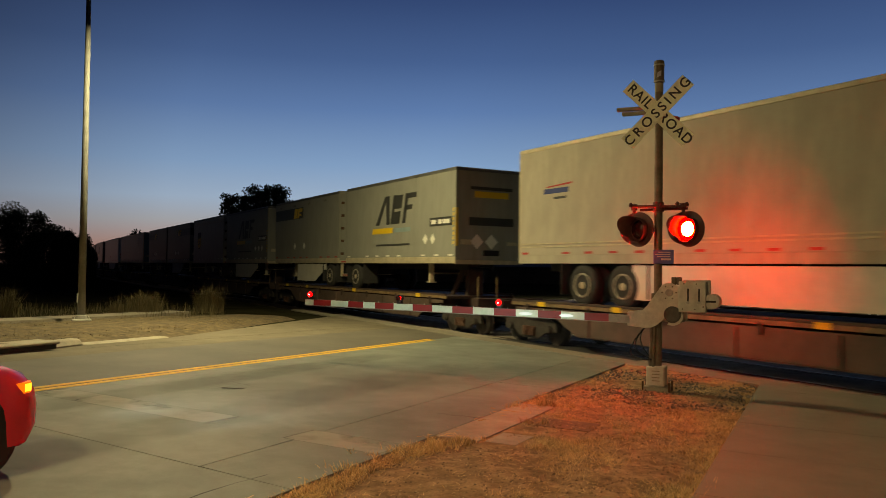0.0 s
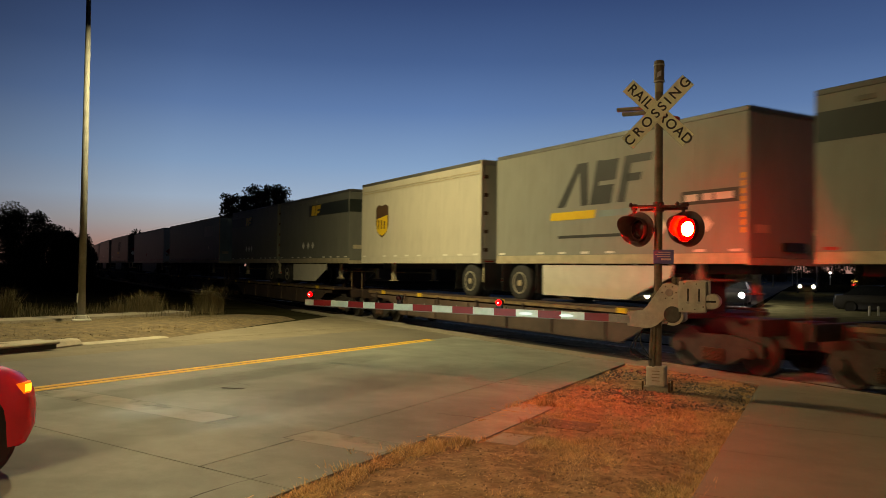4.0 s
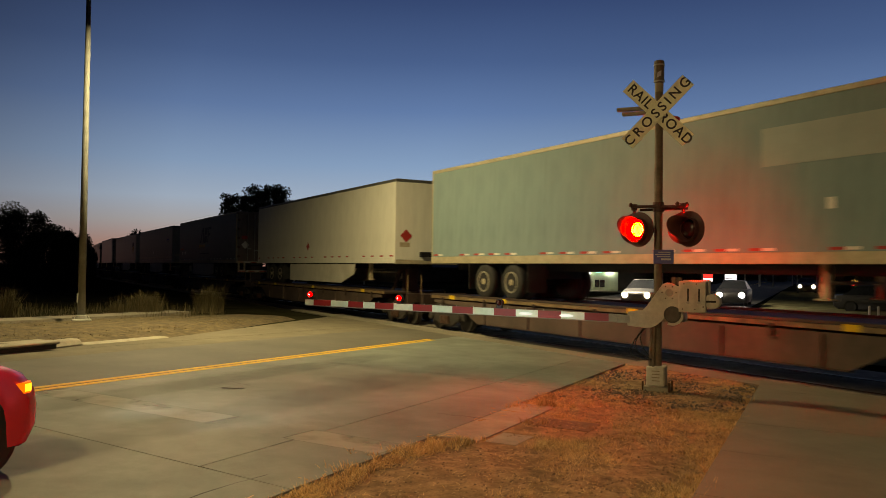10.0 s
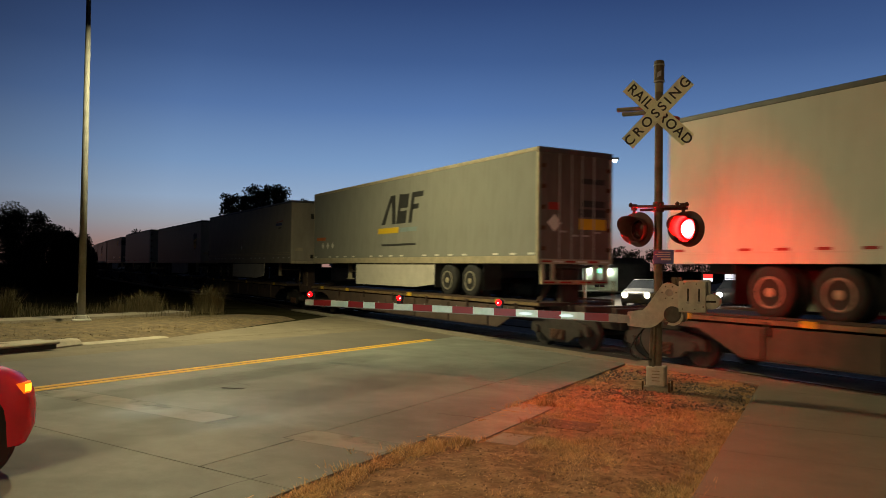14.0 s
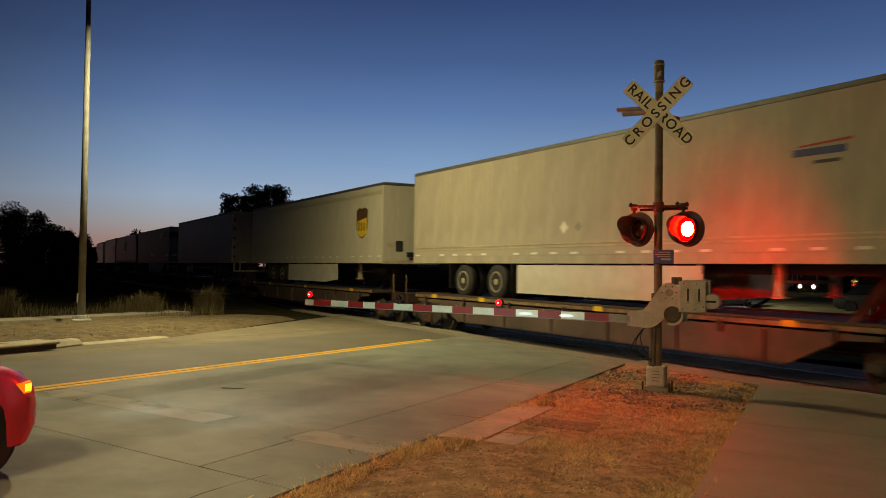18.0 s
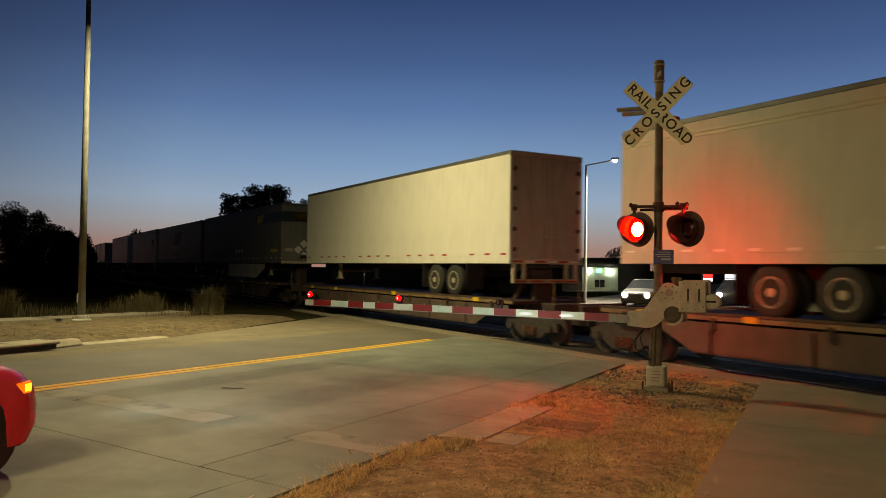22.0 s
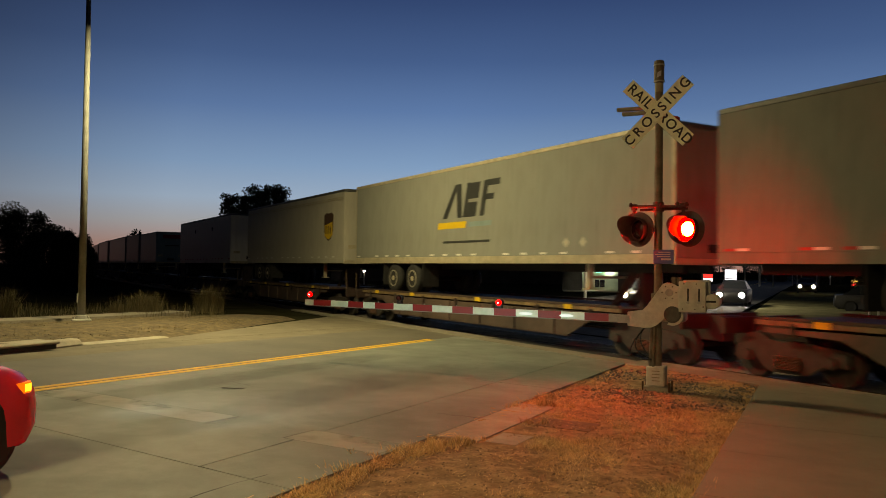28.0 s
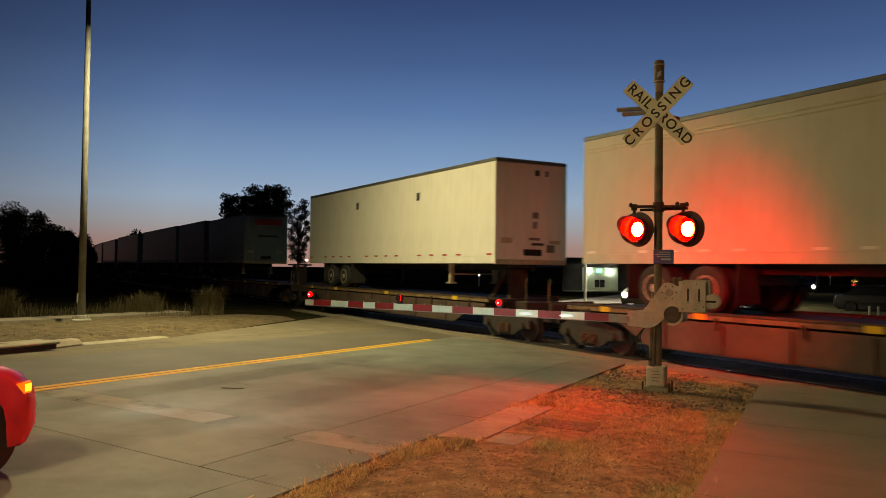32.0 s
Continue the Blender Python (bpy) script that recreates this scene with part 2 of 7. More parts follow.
M["straw"] = tufted("dry_grass", (0.52, 0.31, 0.12), (0.74, 0.49, 0.22), (0.88, 0.66, 0.35))
M["green_straw"] = tufted("half_dry_grass", (0.22, 0.135, 0.055), (0.40, 0.26, 0.115), (0.60, 0.41, 0.20))


def worn_paint(name, colour, keep, solid=0.45):
    """Old road paint, thinning out towards its edges and in worn spots."""
    m = mat(name, colour, 0.75, var=0.12, scale=2.5, bump=0.2, grain=45)
    nt = m.node_tree
    b = nt.nodes["Principled BSDF"]
    tc = nt.nodes.new("ShaderNodeTexCoord")
    big = node(nt, "ShaderNodeTexNoise", Scale=1.1, Detail=4.0, Roughness=0.55)
    nt.links.new(tc.outputs["Object"], big.inputs["Vector"])
    sub = nt.nodes.new("ShaderNodeVectorMath")
    sub.operation = "SUBTRACT"
    sub.inputs[1].default_value = (0.5, 0.5, 0.5)
    nt.links.new(tc.outputs["Generated"], sub.inputs[0])
    sep = nt.nodes.new("ShaderNodeSeparateXYZ")
    nt.links.new(sub.outputs[0], sep.inputs[0])
    ed = []
    for k in (0, 1):
        a = nt.nodes.new("ShaderNodeMath")
        a.operation = "ABSOLUTE"
        nt.links.new(sep.outputs[k], a.inputs[0])
        mr = nt.nodes.new("ShaderNodeMapRange")
        mr.interpolation_type = "SMOOTHSTEP"
        for nm, val in (("From Min", 0.5), ("From Max", solid), ("To Min", 0.0), ("To Max", 1.0)):
            mr.inputs[nm].default_value = val
        nt.links.new(a.outputs[0], mr.inputs["Value"])
        ed.append(mr)
    spots = ramp(nt, [(0.20, (0, 0, 0)), (0.50, (keep, keep, keep))])
    nt.links.new(big.outputs["Fac"], spots.inputs[0])
    for k in (0, 1):
        mu = nt.nodes.new("ShaderNodeMath")
        mu.operation = "MULTIPLY"
        nt.links.new(ed[0].outputs[0] if k == 0 else last.outputs[0], mu.inputs[0])
        nt.links.new(ed[1].outputs[0] if k == 0 else spots.outputs[0], mu.inputs[1])
        last = mu
    nt.links.new(last.outputs[0], b.inputs["Alpha"])
    return m


M["orange"] = mat("orange_tag", (0.55, 0.14, 0.03), 0.5, var=0.15)
M["worn_white"] = worn_paint("worn_white_paint", (0.46, 0.475, 0.42), 0.62)
M["tyre_dark"] = worn_paint("tyre_dark", (0.10, 0.10, 0.085), 0.17, 0.26)
# weak emission that stands in for light caught by the arm's white sheeting
M["arm_white"] = glowing("sheeting_glint_glow", (0.85, 1.0, 0.9), 0.9)
M["weed"] = tufted("dry_weed", (0.04, 0.032, 0.013), (0.085, 0.066, 0.028), (0.15, 0.115, 0.05))
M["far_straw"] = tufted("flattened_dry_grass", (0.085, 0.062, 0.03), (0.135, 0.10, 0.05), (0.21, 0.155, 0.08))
M["leaf"] = tufted("dark_leaf", (0.03, 0.035, 0.018), (0.05, 0.055, 0.028), (0.08, 0.08, 0.04))
M["crumb"] = tufted("earth_crumb", (0.12, 0.08, 0.045), (0.25, 0.17, 0.10), (0.42, 0.30, 0.18))
M["stone"] = tufted("loose_stone", (0.065, 0.055, 0.046), (0.13, 0.11, 0.09), (0.25, 0.21, 0.175))
# glossy paint over the trailers' sides
for k in ("white", "cream", "tan", "grey", "ash", "slate", "dark"):
    M[k].node_tree.nodes["Principled BSDF"].inputs["Coat Weight"].default_value = 0.22
    M[k].node_tree.nodes["Principled BSDF"].inputs["Coat Roughness"].default_value = 0.12
    M[k].node_tree.nodes["Principled BSDF"].inputs["Specular IOR Level"].default_value = 0.3
M["signal_red"] = glowing("lit_red_lens", (1.0, 0.0045, 0.003), 1150)
M["signal_rim"] = glowing("lit_red_rim", (1.0, 0.0004, 0.0002), 950)
M["signal_back"] = glowing("lit_red_lens_dim", (1.0, 0.0015, 0.0015), 680)
M["arm_red"] = glowing("lit_arm_lamp", (1.0, 0.0012, 0.0018), 9)
M["arm_core"] = glowing("lit_arm_lamp_core", (1.0, 0.42, 0.40), 9)
M["amber"] = glowing("lit_amber_lens", (1.0, 0.17, 0.004), 1.1)
M["amber_core"] = glowing("lit_amber_bulb", (1.0, 0.50, 0.02), 2.6)
M["lamp_white"] = glowing("lit_white_lamp", (1.0, 0.93, 0.8), 60)
M["head_white"] = glowing("lit_headlamp", (0.95, 0.97, 1.0), 110)
M["head_warm"] = glowing("lit_warm_headlamp", (1.0, 0.80, 0.5), 70)
M["tail_red"] = glowing("lit_tail_lamp", (1.0, 0.03, 0.03), 14)
M["shop_light"] = glowing("lit_shop_window", (0.95, 1.0, 0.9), 2.2)
M["shop_green"] = glowing("lit_green_fascia", (0.25, 1.0, 0.6), 2.5)
M["wall_lamp"] = glowing("lit_wall_lamp", (0.9, 1.0, 0.85), 170)
M["shopwall"] = mat("pale_green_wall", (0.5, 0.56, 0.42), 0.8, var=0.12, scale=1.5, bump=0.1)
M["sign_white"] = glowing("lit_sign_face", (0.95, 0.95, 1.0), 1.3)
M["sign_red"] = glowing("lit_red_sign", (1.0, 0.04, 0.03), 1.6)
M["sign_green"] = glowing("lit_green_sign", (0.05, 1.0, 0.2), 2.0)
M["sign_amber"] = glowing("lit_amber_sign", (1.0, 0.6, 0.1), 2.5)
M["sodium_lens"] = glowing("lit_street_lens", (1.0, 0.7, 0.35), 40)

# ---------------------------------------------------------------- mesh helpers


def box(bm, x0, x1, y0, y1, z0, z1, bev=0.0):
    v = [bm.verts.new((x, y, z)) for x in (x0, x1) for y in (y0, y1) for z in (z0, z1)]
    f = [bm.faces.new([v[i] for i in q]) for q in ((0, 1, 3, 2), (4, 6, 7, 5), (0, 4, 5, 1), (2, 3, 7, 6), (0, 2, 6, 4), (1, 5, 7, 3))]
    if bev:
        es = list({e for q in f for e in q.edges})
        bmesh.ops.bevel(bm, geom=es, offset=bev, segments=1, affect="EDGES")
    return bm


def prism(bm, pts, axis, a, b):
    """A flat outline pushed from a to b along an axis. pts: pairs in the other two axes, in order."""
    def put(p, c):
        return {"x": (c, p[0], p[1]), "y": (p[0], c, p[1]), "z": (p[0], p[1], c)}[axis]
    lo = [bm.verts.new(put(p, a)) for p in pts]
    hi = [bm.verts.new(put(p, b)) for p in pts]
    n = len(pts)
    bm.faces.new(lo[::-1])
    bm.faces.new(hi)
    for i in range(n):
        bm.faces.new((lo[i], lo[(i + 1) % n], hi[(i + 1) % n], hi[i]))
    return bm


def tube(bm, p, q, r0, r1=None, seg=12, caps=True):
    r1 = r0 if r1 is None else r1
    p, q = Vector(p), Vector(q)
    rot = (q - p).to_track_quat("Z", "Y")
    rings = []
    for c, r in ((p, r0), (q, r1)):
        rings.append([bm.verts.new(c + rot @ Vector((r * math.cos(2 * math.pi * i / seg), r * math.sin(2 * math.pi * i / seg), 0))) for i in range(seg)])
    for i in range(seg):
        bm.faces.new((rings[0][i], rings[0][(i + 1) % seg], rings[1][(i + 1) % seg], rings[1][i]))
    if caps:
        bm.faces.new(rings[0][::-1])
        bm.faces.new(rings[1])
    return bm


def lathe(bm, rows, seg=24, axis="y", centre=(0, 0, 0)):
    """A turned shape: rows of (along the axis, radius)."""
    rings = []
    for a, r in rows:
        ring = []
        for i in range(seg):
            c, s = r * math.cos(2 * math.pi * i / seg), r * math.sin(2 * math.pi * i / seg)
            v = {"x": (a, c, s), "y": (c, a, s), "z": (c, s, a)}[axis]
            ring.append(bm.verts.new(Vector(v) + Vector(centre)))
        rings.append(ring)
    for u, w in zip(rings, rings[1:]):
        for i in range(seg):
            bm.faces.new((u[i], u[(i + 1) % seg], w[(i + 1) % seg], w[i]))
    bm.faces.new(rings[0][::-1])
    bm.faces.new(rings[-1])
    return bm


def mesh_of(name, bm, material, smooth=False):
    bmesh.ops.recalc_face_normals(bm, faces=bm.faces)
    me = bpy.data.meshes.new(name)
    bm.to_mesh(me)
    bm.free()
    me.materials.append(material)
    if smooth:
        for p in me.polygons:
            p.use_smooth = True
    return me


def part(name, bm, material, parent=None, label="", smooth=False, at=None):
    ob = new(name, mesh_of(name, bm, material, smooth))
    if parent is not None:
        ob.parent = parent
    if at is not None:
        ob.matrix_basis = at
    if label:
        ob["label"] = label
    return ob


def again(ob, parent, m, name=None):
    """One more object on the same mesh."""
    o = new(name or ob.name.split(".")[0], ob.data)
    o.parent = parent
    o.matrix_basis = m
    return o


def thing(name, m, label, category, group="", kind=""):
    ob = new(name)
    ob.empty_display_size = 0.3
    ob.matrix_world = m
    return tagged(ob, label, category, group, kind)


B = bmesh.new

# ---------------------------------------------------------------- the plan
# s runs along the road away from the camera, n across it; x runs along the track, y across it
RD, RN = Vector((-0.56, 0.8285, 0)), Vector((0.8285, 0.56, 0))
ROAD_TURN = math.degrees(math.atan2(RD.y, RD.x)) - 90     # turn of the road's frame about z


def rise(y):
    """Height of the ground: it falls gently to the rails, which lie at 0."""
    return 0.37 - 0.0265 * min(max(y, 0.0), 14.0)


def on(s, n, up=0.0):
    p = RD * s + RN * n
    return Vector((p.x, p.y, rise(p.y) + up))


def road_pose(s, n, up=0.0, turn=0.0):
    """Local x across the road (towards +n), local y along it."""
    p = on(s, n, up)
    return pose(p.x, p.y, p.z, 0, 0, ROAD_TURN + turn)


TRACK_Y, NEAR_Y = 13.545, 12.25
CURVE_X, CURVE_R = -85.0, 1000.0


def sheet(name, outline_fn, us, vs, material, up=0.0, thick=0.0, label="", category="", kind="structure"):
    """A strip of ground laid on the slope: outline_fn(u, v) gives x, y."""
    bm = B()
    grid = []
    for u in us:
        row = []
        for v in vs:
            x, y = outline_fn(u, v)
            row.append(bm.verts.new((x, y, rise(y) + up)))
        grid.append(row)
    for i in range(len(us) - 1):
        for j in range(len(vs) - 1):
            bm.faces.new((grid[i][j], grid[i + 1][j], grid[i + 1][j + 1], grid[i][j + 1]))
    if thick:
        r = bmesh.ops.extrude_face_region(bm, geom=bm.faces[:])
        bmesh.ops.translate(bm, verts=[g for g in r["geom"] if isinstance(g, bmesh.types.BMVert)], vec=(0, 0, -thick))
    ob = part(name, bm, material)
    return tagged(ob, label, category, "", kind)


def span(a, b, n):
    return [a + (b - a) * i / n for i in range(n + 1)]

# ---------------------------------------------------------------- ground, road, track


def track_at(x):
    """Centre of the track at the distance x along it, and its turn in degrees."""
    if x >= CURVE_X:
        return Vector((x, TRACK_Y, 0)), 0.0
    a = (CURVE_X - x) / CURVE_R
    return Vector((CURVE_X - CURVE_R * math.sin(a), TRACK_Y + CURVE_R * (1 - math.cos(a)), 0)), -math.degrees(a)


def make_ground():
    xs = sorted(set([-3000, -1500, -800, -500, -350, -250, -180, -140, -110] + list(range(-100, 60, 4)) + [70, 100, 160, 300, 600, 1500, 3000]))
    ys = sorted(set([-3000, -1200, -500, -200, -100, -60, -40, -25, -15] + list(range(-10, 11, 2)) + [11, 11.5, 11.7, 15.6, 15.8, 17, 20, 25, 30, 40, 60, 90, 140, 220, 400, 800, 1600, 3000]))
    bm = B()
    grid = []
    for x in xs:
        row = []
        for y in ys:
            yy = y
            if x < CURVE_X and 10 < y < 40:
                yy = y + min((CURVE_X - x), 250) ** 2 / (2 * CURVE_R)
            z = rise(y) - 0.05
            if 11.6 < y < 15.7:
                z = -0.42
            elif y >= 15.7:
                z = -0.10
            row.append(bm.verts.new((x, yy, z)))
        grid.append(row)
    for i in range(len(xs) - 1):
        for j in range(len(ys) - 1):
            bm.faces.new((grid[i][j], grid[i + 1][j], grid[i + 1][j + 1], grid[i][j + 1]))
    tagged(part("ground", bm, M["field"]), "dark open ground with sparse dry growth at dusk", "ground", "", "structure")


KERB_N, GUTTER_N, YELLOW_N, FAR_N = -3.55, -4.6, -9.13, -13.0
STOP_Y = 11.4        # edge of the concrete along the track


def slab(name, s0, s1, n0, n1, material, parent, gap=0.012, up=0.0, thick=0.16, cut=None, skew=0.0):
    """A cast slab between two joints, its top on the slope."""
    bm = B()
    k = max(1, int((s1 - s0) / 1.5))
    ss = span(s0 + gap, s1 - gap, k)
    rows = []
    for s in ss:
        r = []
        for n in (n0 + gap, n1 - gap):
            p = on(s - skew * (n + 5.5), n)
            if cut and p.y > cut:
                p = RD * ((cut - RN.y * n) / RD.y) + RN * n
                p.z = rise(p.y)
            r.append((p.x, p.y, p.z + up))
        rows.append(r)
    top = [[bm.verts.new(c) for c in r] for r in rows]
    low = [[bm.verts.new((c[0], c[1], c[2] - thick)) for c in r] for r in rows]
    for i in range(k):
        bm.faces.new((top[i][0], top[i][1], top[i + 1][1], top[i + 1][0]))
        for j in (0, 1):
            bm.faces.new((top[i][j], top[i + 1][j], low[i + 1][j], low[i][j]))
    for i in (0, k):
        bm.faces.new((top[i][0], top[i][1], low[i][1], low[i][0]))
    return part(name, bm, material, parent)


def make_road():
    road = thing("road", Matrix(), "two-way concrete road slabs with tarred joints", "road", "", "structure")
    # bed under the joints
    sh = sheet("road_bed", lambda u, v: ((RD * u + RN * v).x, (RD * u + RN * v).y), span(-60, 20.5, 40), span(FAR_N, KERB_N, 4), M["joint"], up=-0.03)
    sh.parent = road
    cuts = [-60, -45, -34.6, -28.0, -21.4, -14.8, -8.2, -1.6, 5.0, 11.6, 25.0]
    cols = [(FAR_N, FAR_N + 0.95, 0.004), (FAR_N + 0.95, YELLOW_N, 0.004), (YELLOW_N, GUTTER_N, 0.004), (GUTTER_N, KERB_N, 0.009)]
    whole = cols[:2] + [(YELLOW_N, KERB_N, 0.004)]
    for a, b in zip(cuts, cuts[1:]):
        for n0, n1, gap in (cols if a > 4 else whole):
            slab("slab", a, b, n0, n1, M["lane" if n1 == YELLOW_N else "sand" if n0 == FAR_N else "concrete"], road, gap, 0, 0.16, STOP_Y, 0.13)
    # flared apron beyond the far kerb, up to the track
    bm = B()
    pts = [on(7.0, FAR_N), on(10.9, FAR_N - 0.42), on(13.5, FAR_N - 0.72), on(18.1, FAR_N - 2.0), on(22.7, FAR_N - 3.3), on(25.0, FAR_N - 3.9)]
    inner = [on(q, FAR_N + 0.02) for q in (7.0, 10.9, 13.5, 18.1, 22.0, 23.0)]
    a = [bm.verts.new((p.x, min(p.y, STOP_Y + 0.2), p.z + 0.004)) for p in pts]
    b = [bm.verts.new((p.x, min(p.y, STOP_Y + 0.2), p.z + 0.004)) for p in inner]
    for i in range(len(a) - 1):
        bm.faces.new((a[i], a[i + 1], b[i + 1], b[i]))
    part("apron", bm, M["sand"], road)
    # remains of a worn stop line across the lane, and dark tracks left by tyres
    for nm, s0, s1, n0, n1, mt, lab in (("worn_stop_line", 6.07, 6.61, -9.0, -5.75, "worn_white", "worn remains of a pale stop line"), ("worn_stop_line", 6.25, 6.78, -4.75, -3.56, "worn_white", "worn remains of a pale stop line"),
                                        ("tyre_stain", -1.5, 15.0, -8.45, -7.55, "tyre_dark", "dark tyre track on the concrete"), ("tyre_stain", -1.5, 15.0, -6.55, -5.5, "tyre_dark", "dark tyre track on the concrete"), ("tyre_stain", 6.9, 11.4, -8.9, -4.8, "tyre_dark", "dark stain on the concrete"), ("tyre_stain", -2.0, 4.4, -8.6, -4.7, "tyre_dark", "dark stain on the concrete")):
        c = on((s0 + s1) / 2 - 0.13 * ((n0 + n1) / 2 + 5.2), (n0 + n1) / 2, 0.0008 if nm == "tyre_stain" else 0.0014)
        ax, ay = RN.copy(), RD.copy()
        ax.z, ay.z = -0.0265 * RN.y, -0.0265 * RD.y
        if nm == "worn_stop_line":
            ax = ax - ay * 0.13
        az = ax.cross(ay).normalized()
        m = Matrix((ax, ay, az)).transposed().to_4x4()
        m.translation = c
        bm = B()
        q = [bm.verts.new((x, y, 0)) for x, y in ((n0, s0), (n1, s0), (n1, s1), (n0, s1))]
        for k in q:
            k.co.x -= (n0 + n1) / 2
            k.co.y -= (s0 + s1) / 2
        bm.faces.new(q)
        part(nm, bm, M[mt], road, lab, at=m)
    # double yellow line, ending short of the track
    for off in (-0.094, 0.094):
        slab("yellow_line", -60, 20.2, YELLOW_N + off - 0.068, YELLOW_N + off + 0.068, M["yellow"], road, 0.0, 0.005, 0.004, 9.95)
    # tar-filled cracks
    random.seed(4)
    for s0, n0, s1, n1 in ((8.35, -6.95, 8.9, -6.3), (3.1, -5.2, 2.2, -4.7), (10.2, -6.8, 9.7, -5.6), (4.98, -4.0, 1.0, -3.98), (8.3, -4.1, 8.35, -3.6), (9.0, -8.3, 8.6, -7.0)):
        bm = B()
        prev = None
        for i in range(13):
            f = i / 12
            c = on(s0 + (s1 - s0) * f + random.uniform(-0.04, 0.04), n0 + (n1 - n0) * f + random.uniform(-0.04, 0.04), 0.0042)
            w = random.uniform(0.003, 0.009)
            side = RN if abs(s1 - s0) > abs(n1 - n0) else RD
            pair = (bm.verts.new(c - side * w), bm.verts.new(c + side * w))
            if prev:
                bm.faces.new((prev[0], prev[1], pair[1], pair[0]))
            prev = pair
        part("crack", bm, M["joint"], road)
    # the road past the track
    def far(u, v):
        p = RD * u + RN * v
        return p.x, max(p.y, 15.6)
    far_road = sheet("road_beyond", far, span(18, 60, 20) + [80, 120, 200, 320, 500], span(-14.5, -3.3, 4), M["asphalt"], up=0.03, label="asphalt road running on past the track", category="road")
    for n_ in (-9.0, -8.75):
        bm = B()
        a = [bm.verts.new(on(s_, n_ + o, 0.036)) for s_ in (26, 300) for o in (-0.05, 0.05)]
        bm.faces.new((a[0], a[1], a[3], a[2]))
        part("yellow_line", bm, M["yellow"], far_road)


def kerb_run(name, pts, width, height, material, label, lift=0.0):
    """A cast kerb along a line of ground points, in lengths of about two metres."""
    k = thing(name, Matrix(), label, "kerb", "", "structure")
    for a, b in zip(pts, pts[1:]):
        d = (b - a)
        d.z = 0
        n = Vector((-d.y, d.x, 0)).normalized() * width
        d = d.normalized() * 0.006
        bm = B()
        prof = [(0, -0.1), (0, height * 0.2), (0.22, height * 0.82), (0.42, height), (1, height), (1, -0.1)]
        ends = [[bm.verts.new(Vector((c.x, c.y, c.z + lift)) + n * u + Vector((0, 0, z))) for u, z in prof] for c in (a + d, b - d)]
        for i in range(6):
            bm.faces.new((ends[0][i], ends[0][(i + 1) % 6], ends[1][(i + 1) % 6], ends[1][i]))
        bm.faces.new(ends[0])
        bm.faces.new(ends[1][::-1])
        part("kerb_stone", bm, material, k)
    return k


FAR_EDGE = [(-30, 0), (-20, 0), (-10, 0), (-4, 0), (0, 0), (2.2, 0), (4.4, 0), (6.4, 0), (8.8, 0.0), (9.9, -0.2), (10.9, -0.44), (12.2, -0.56), (13.5, -0.72), (15.8, -1.3), (18.1, -2.0), (20.4, -2.65)]


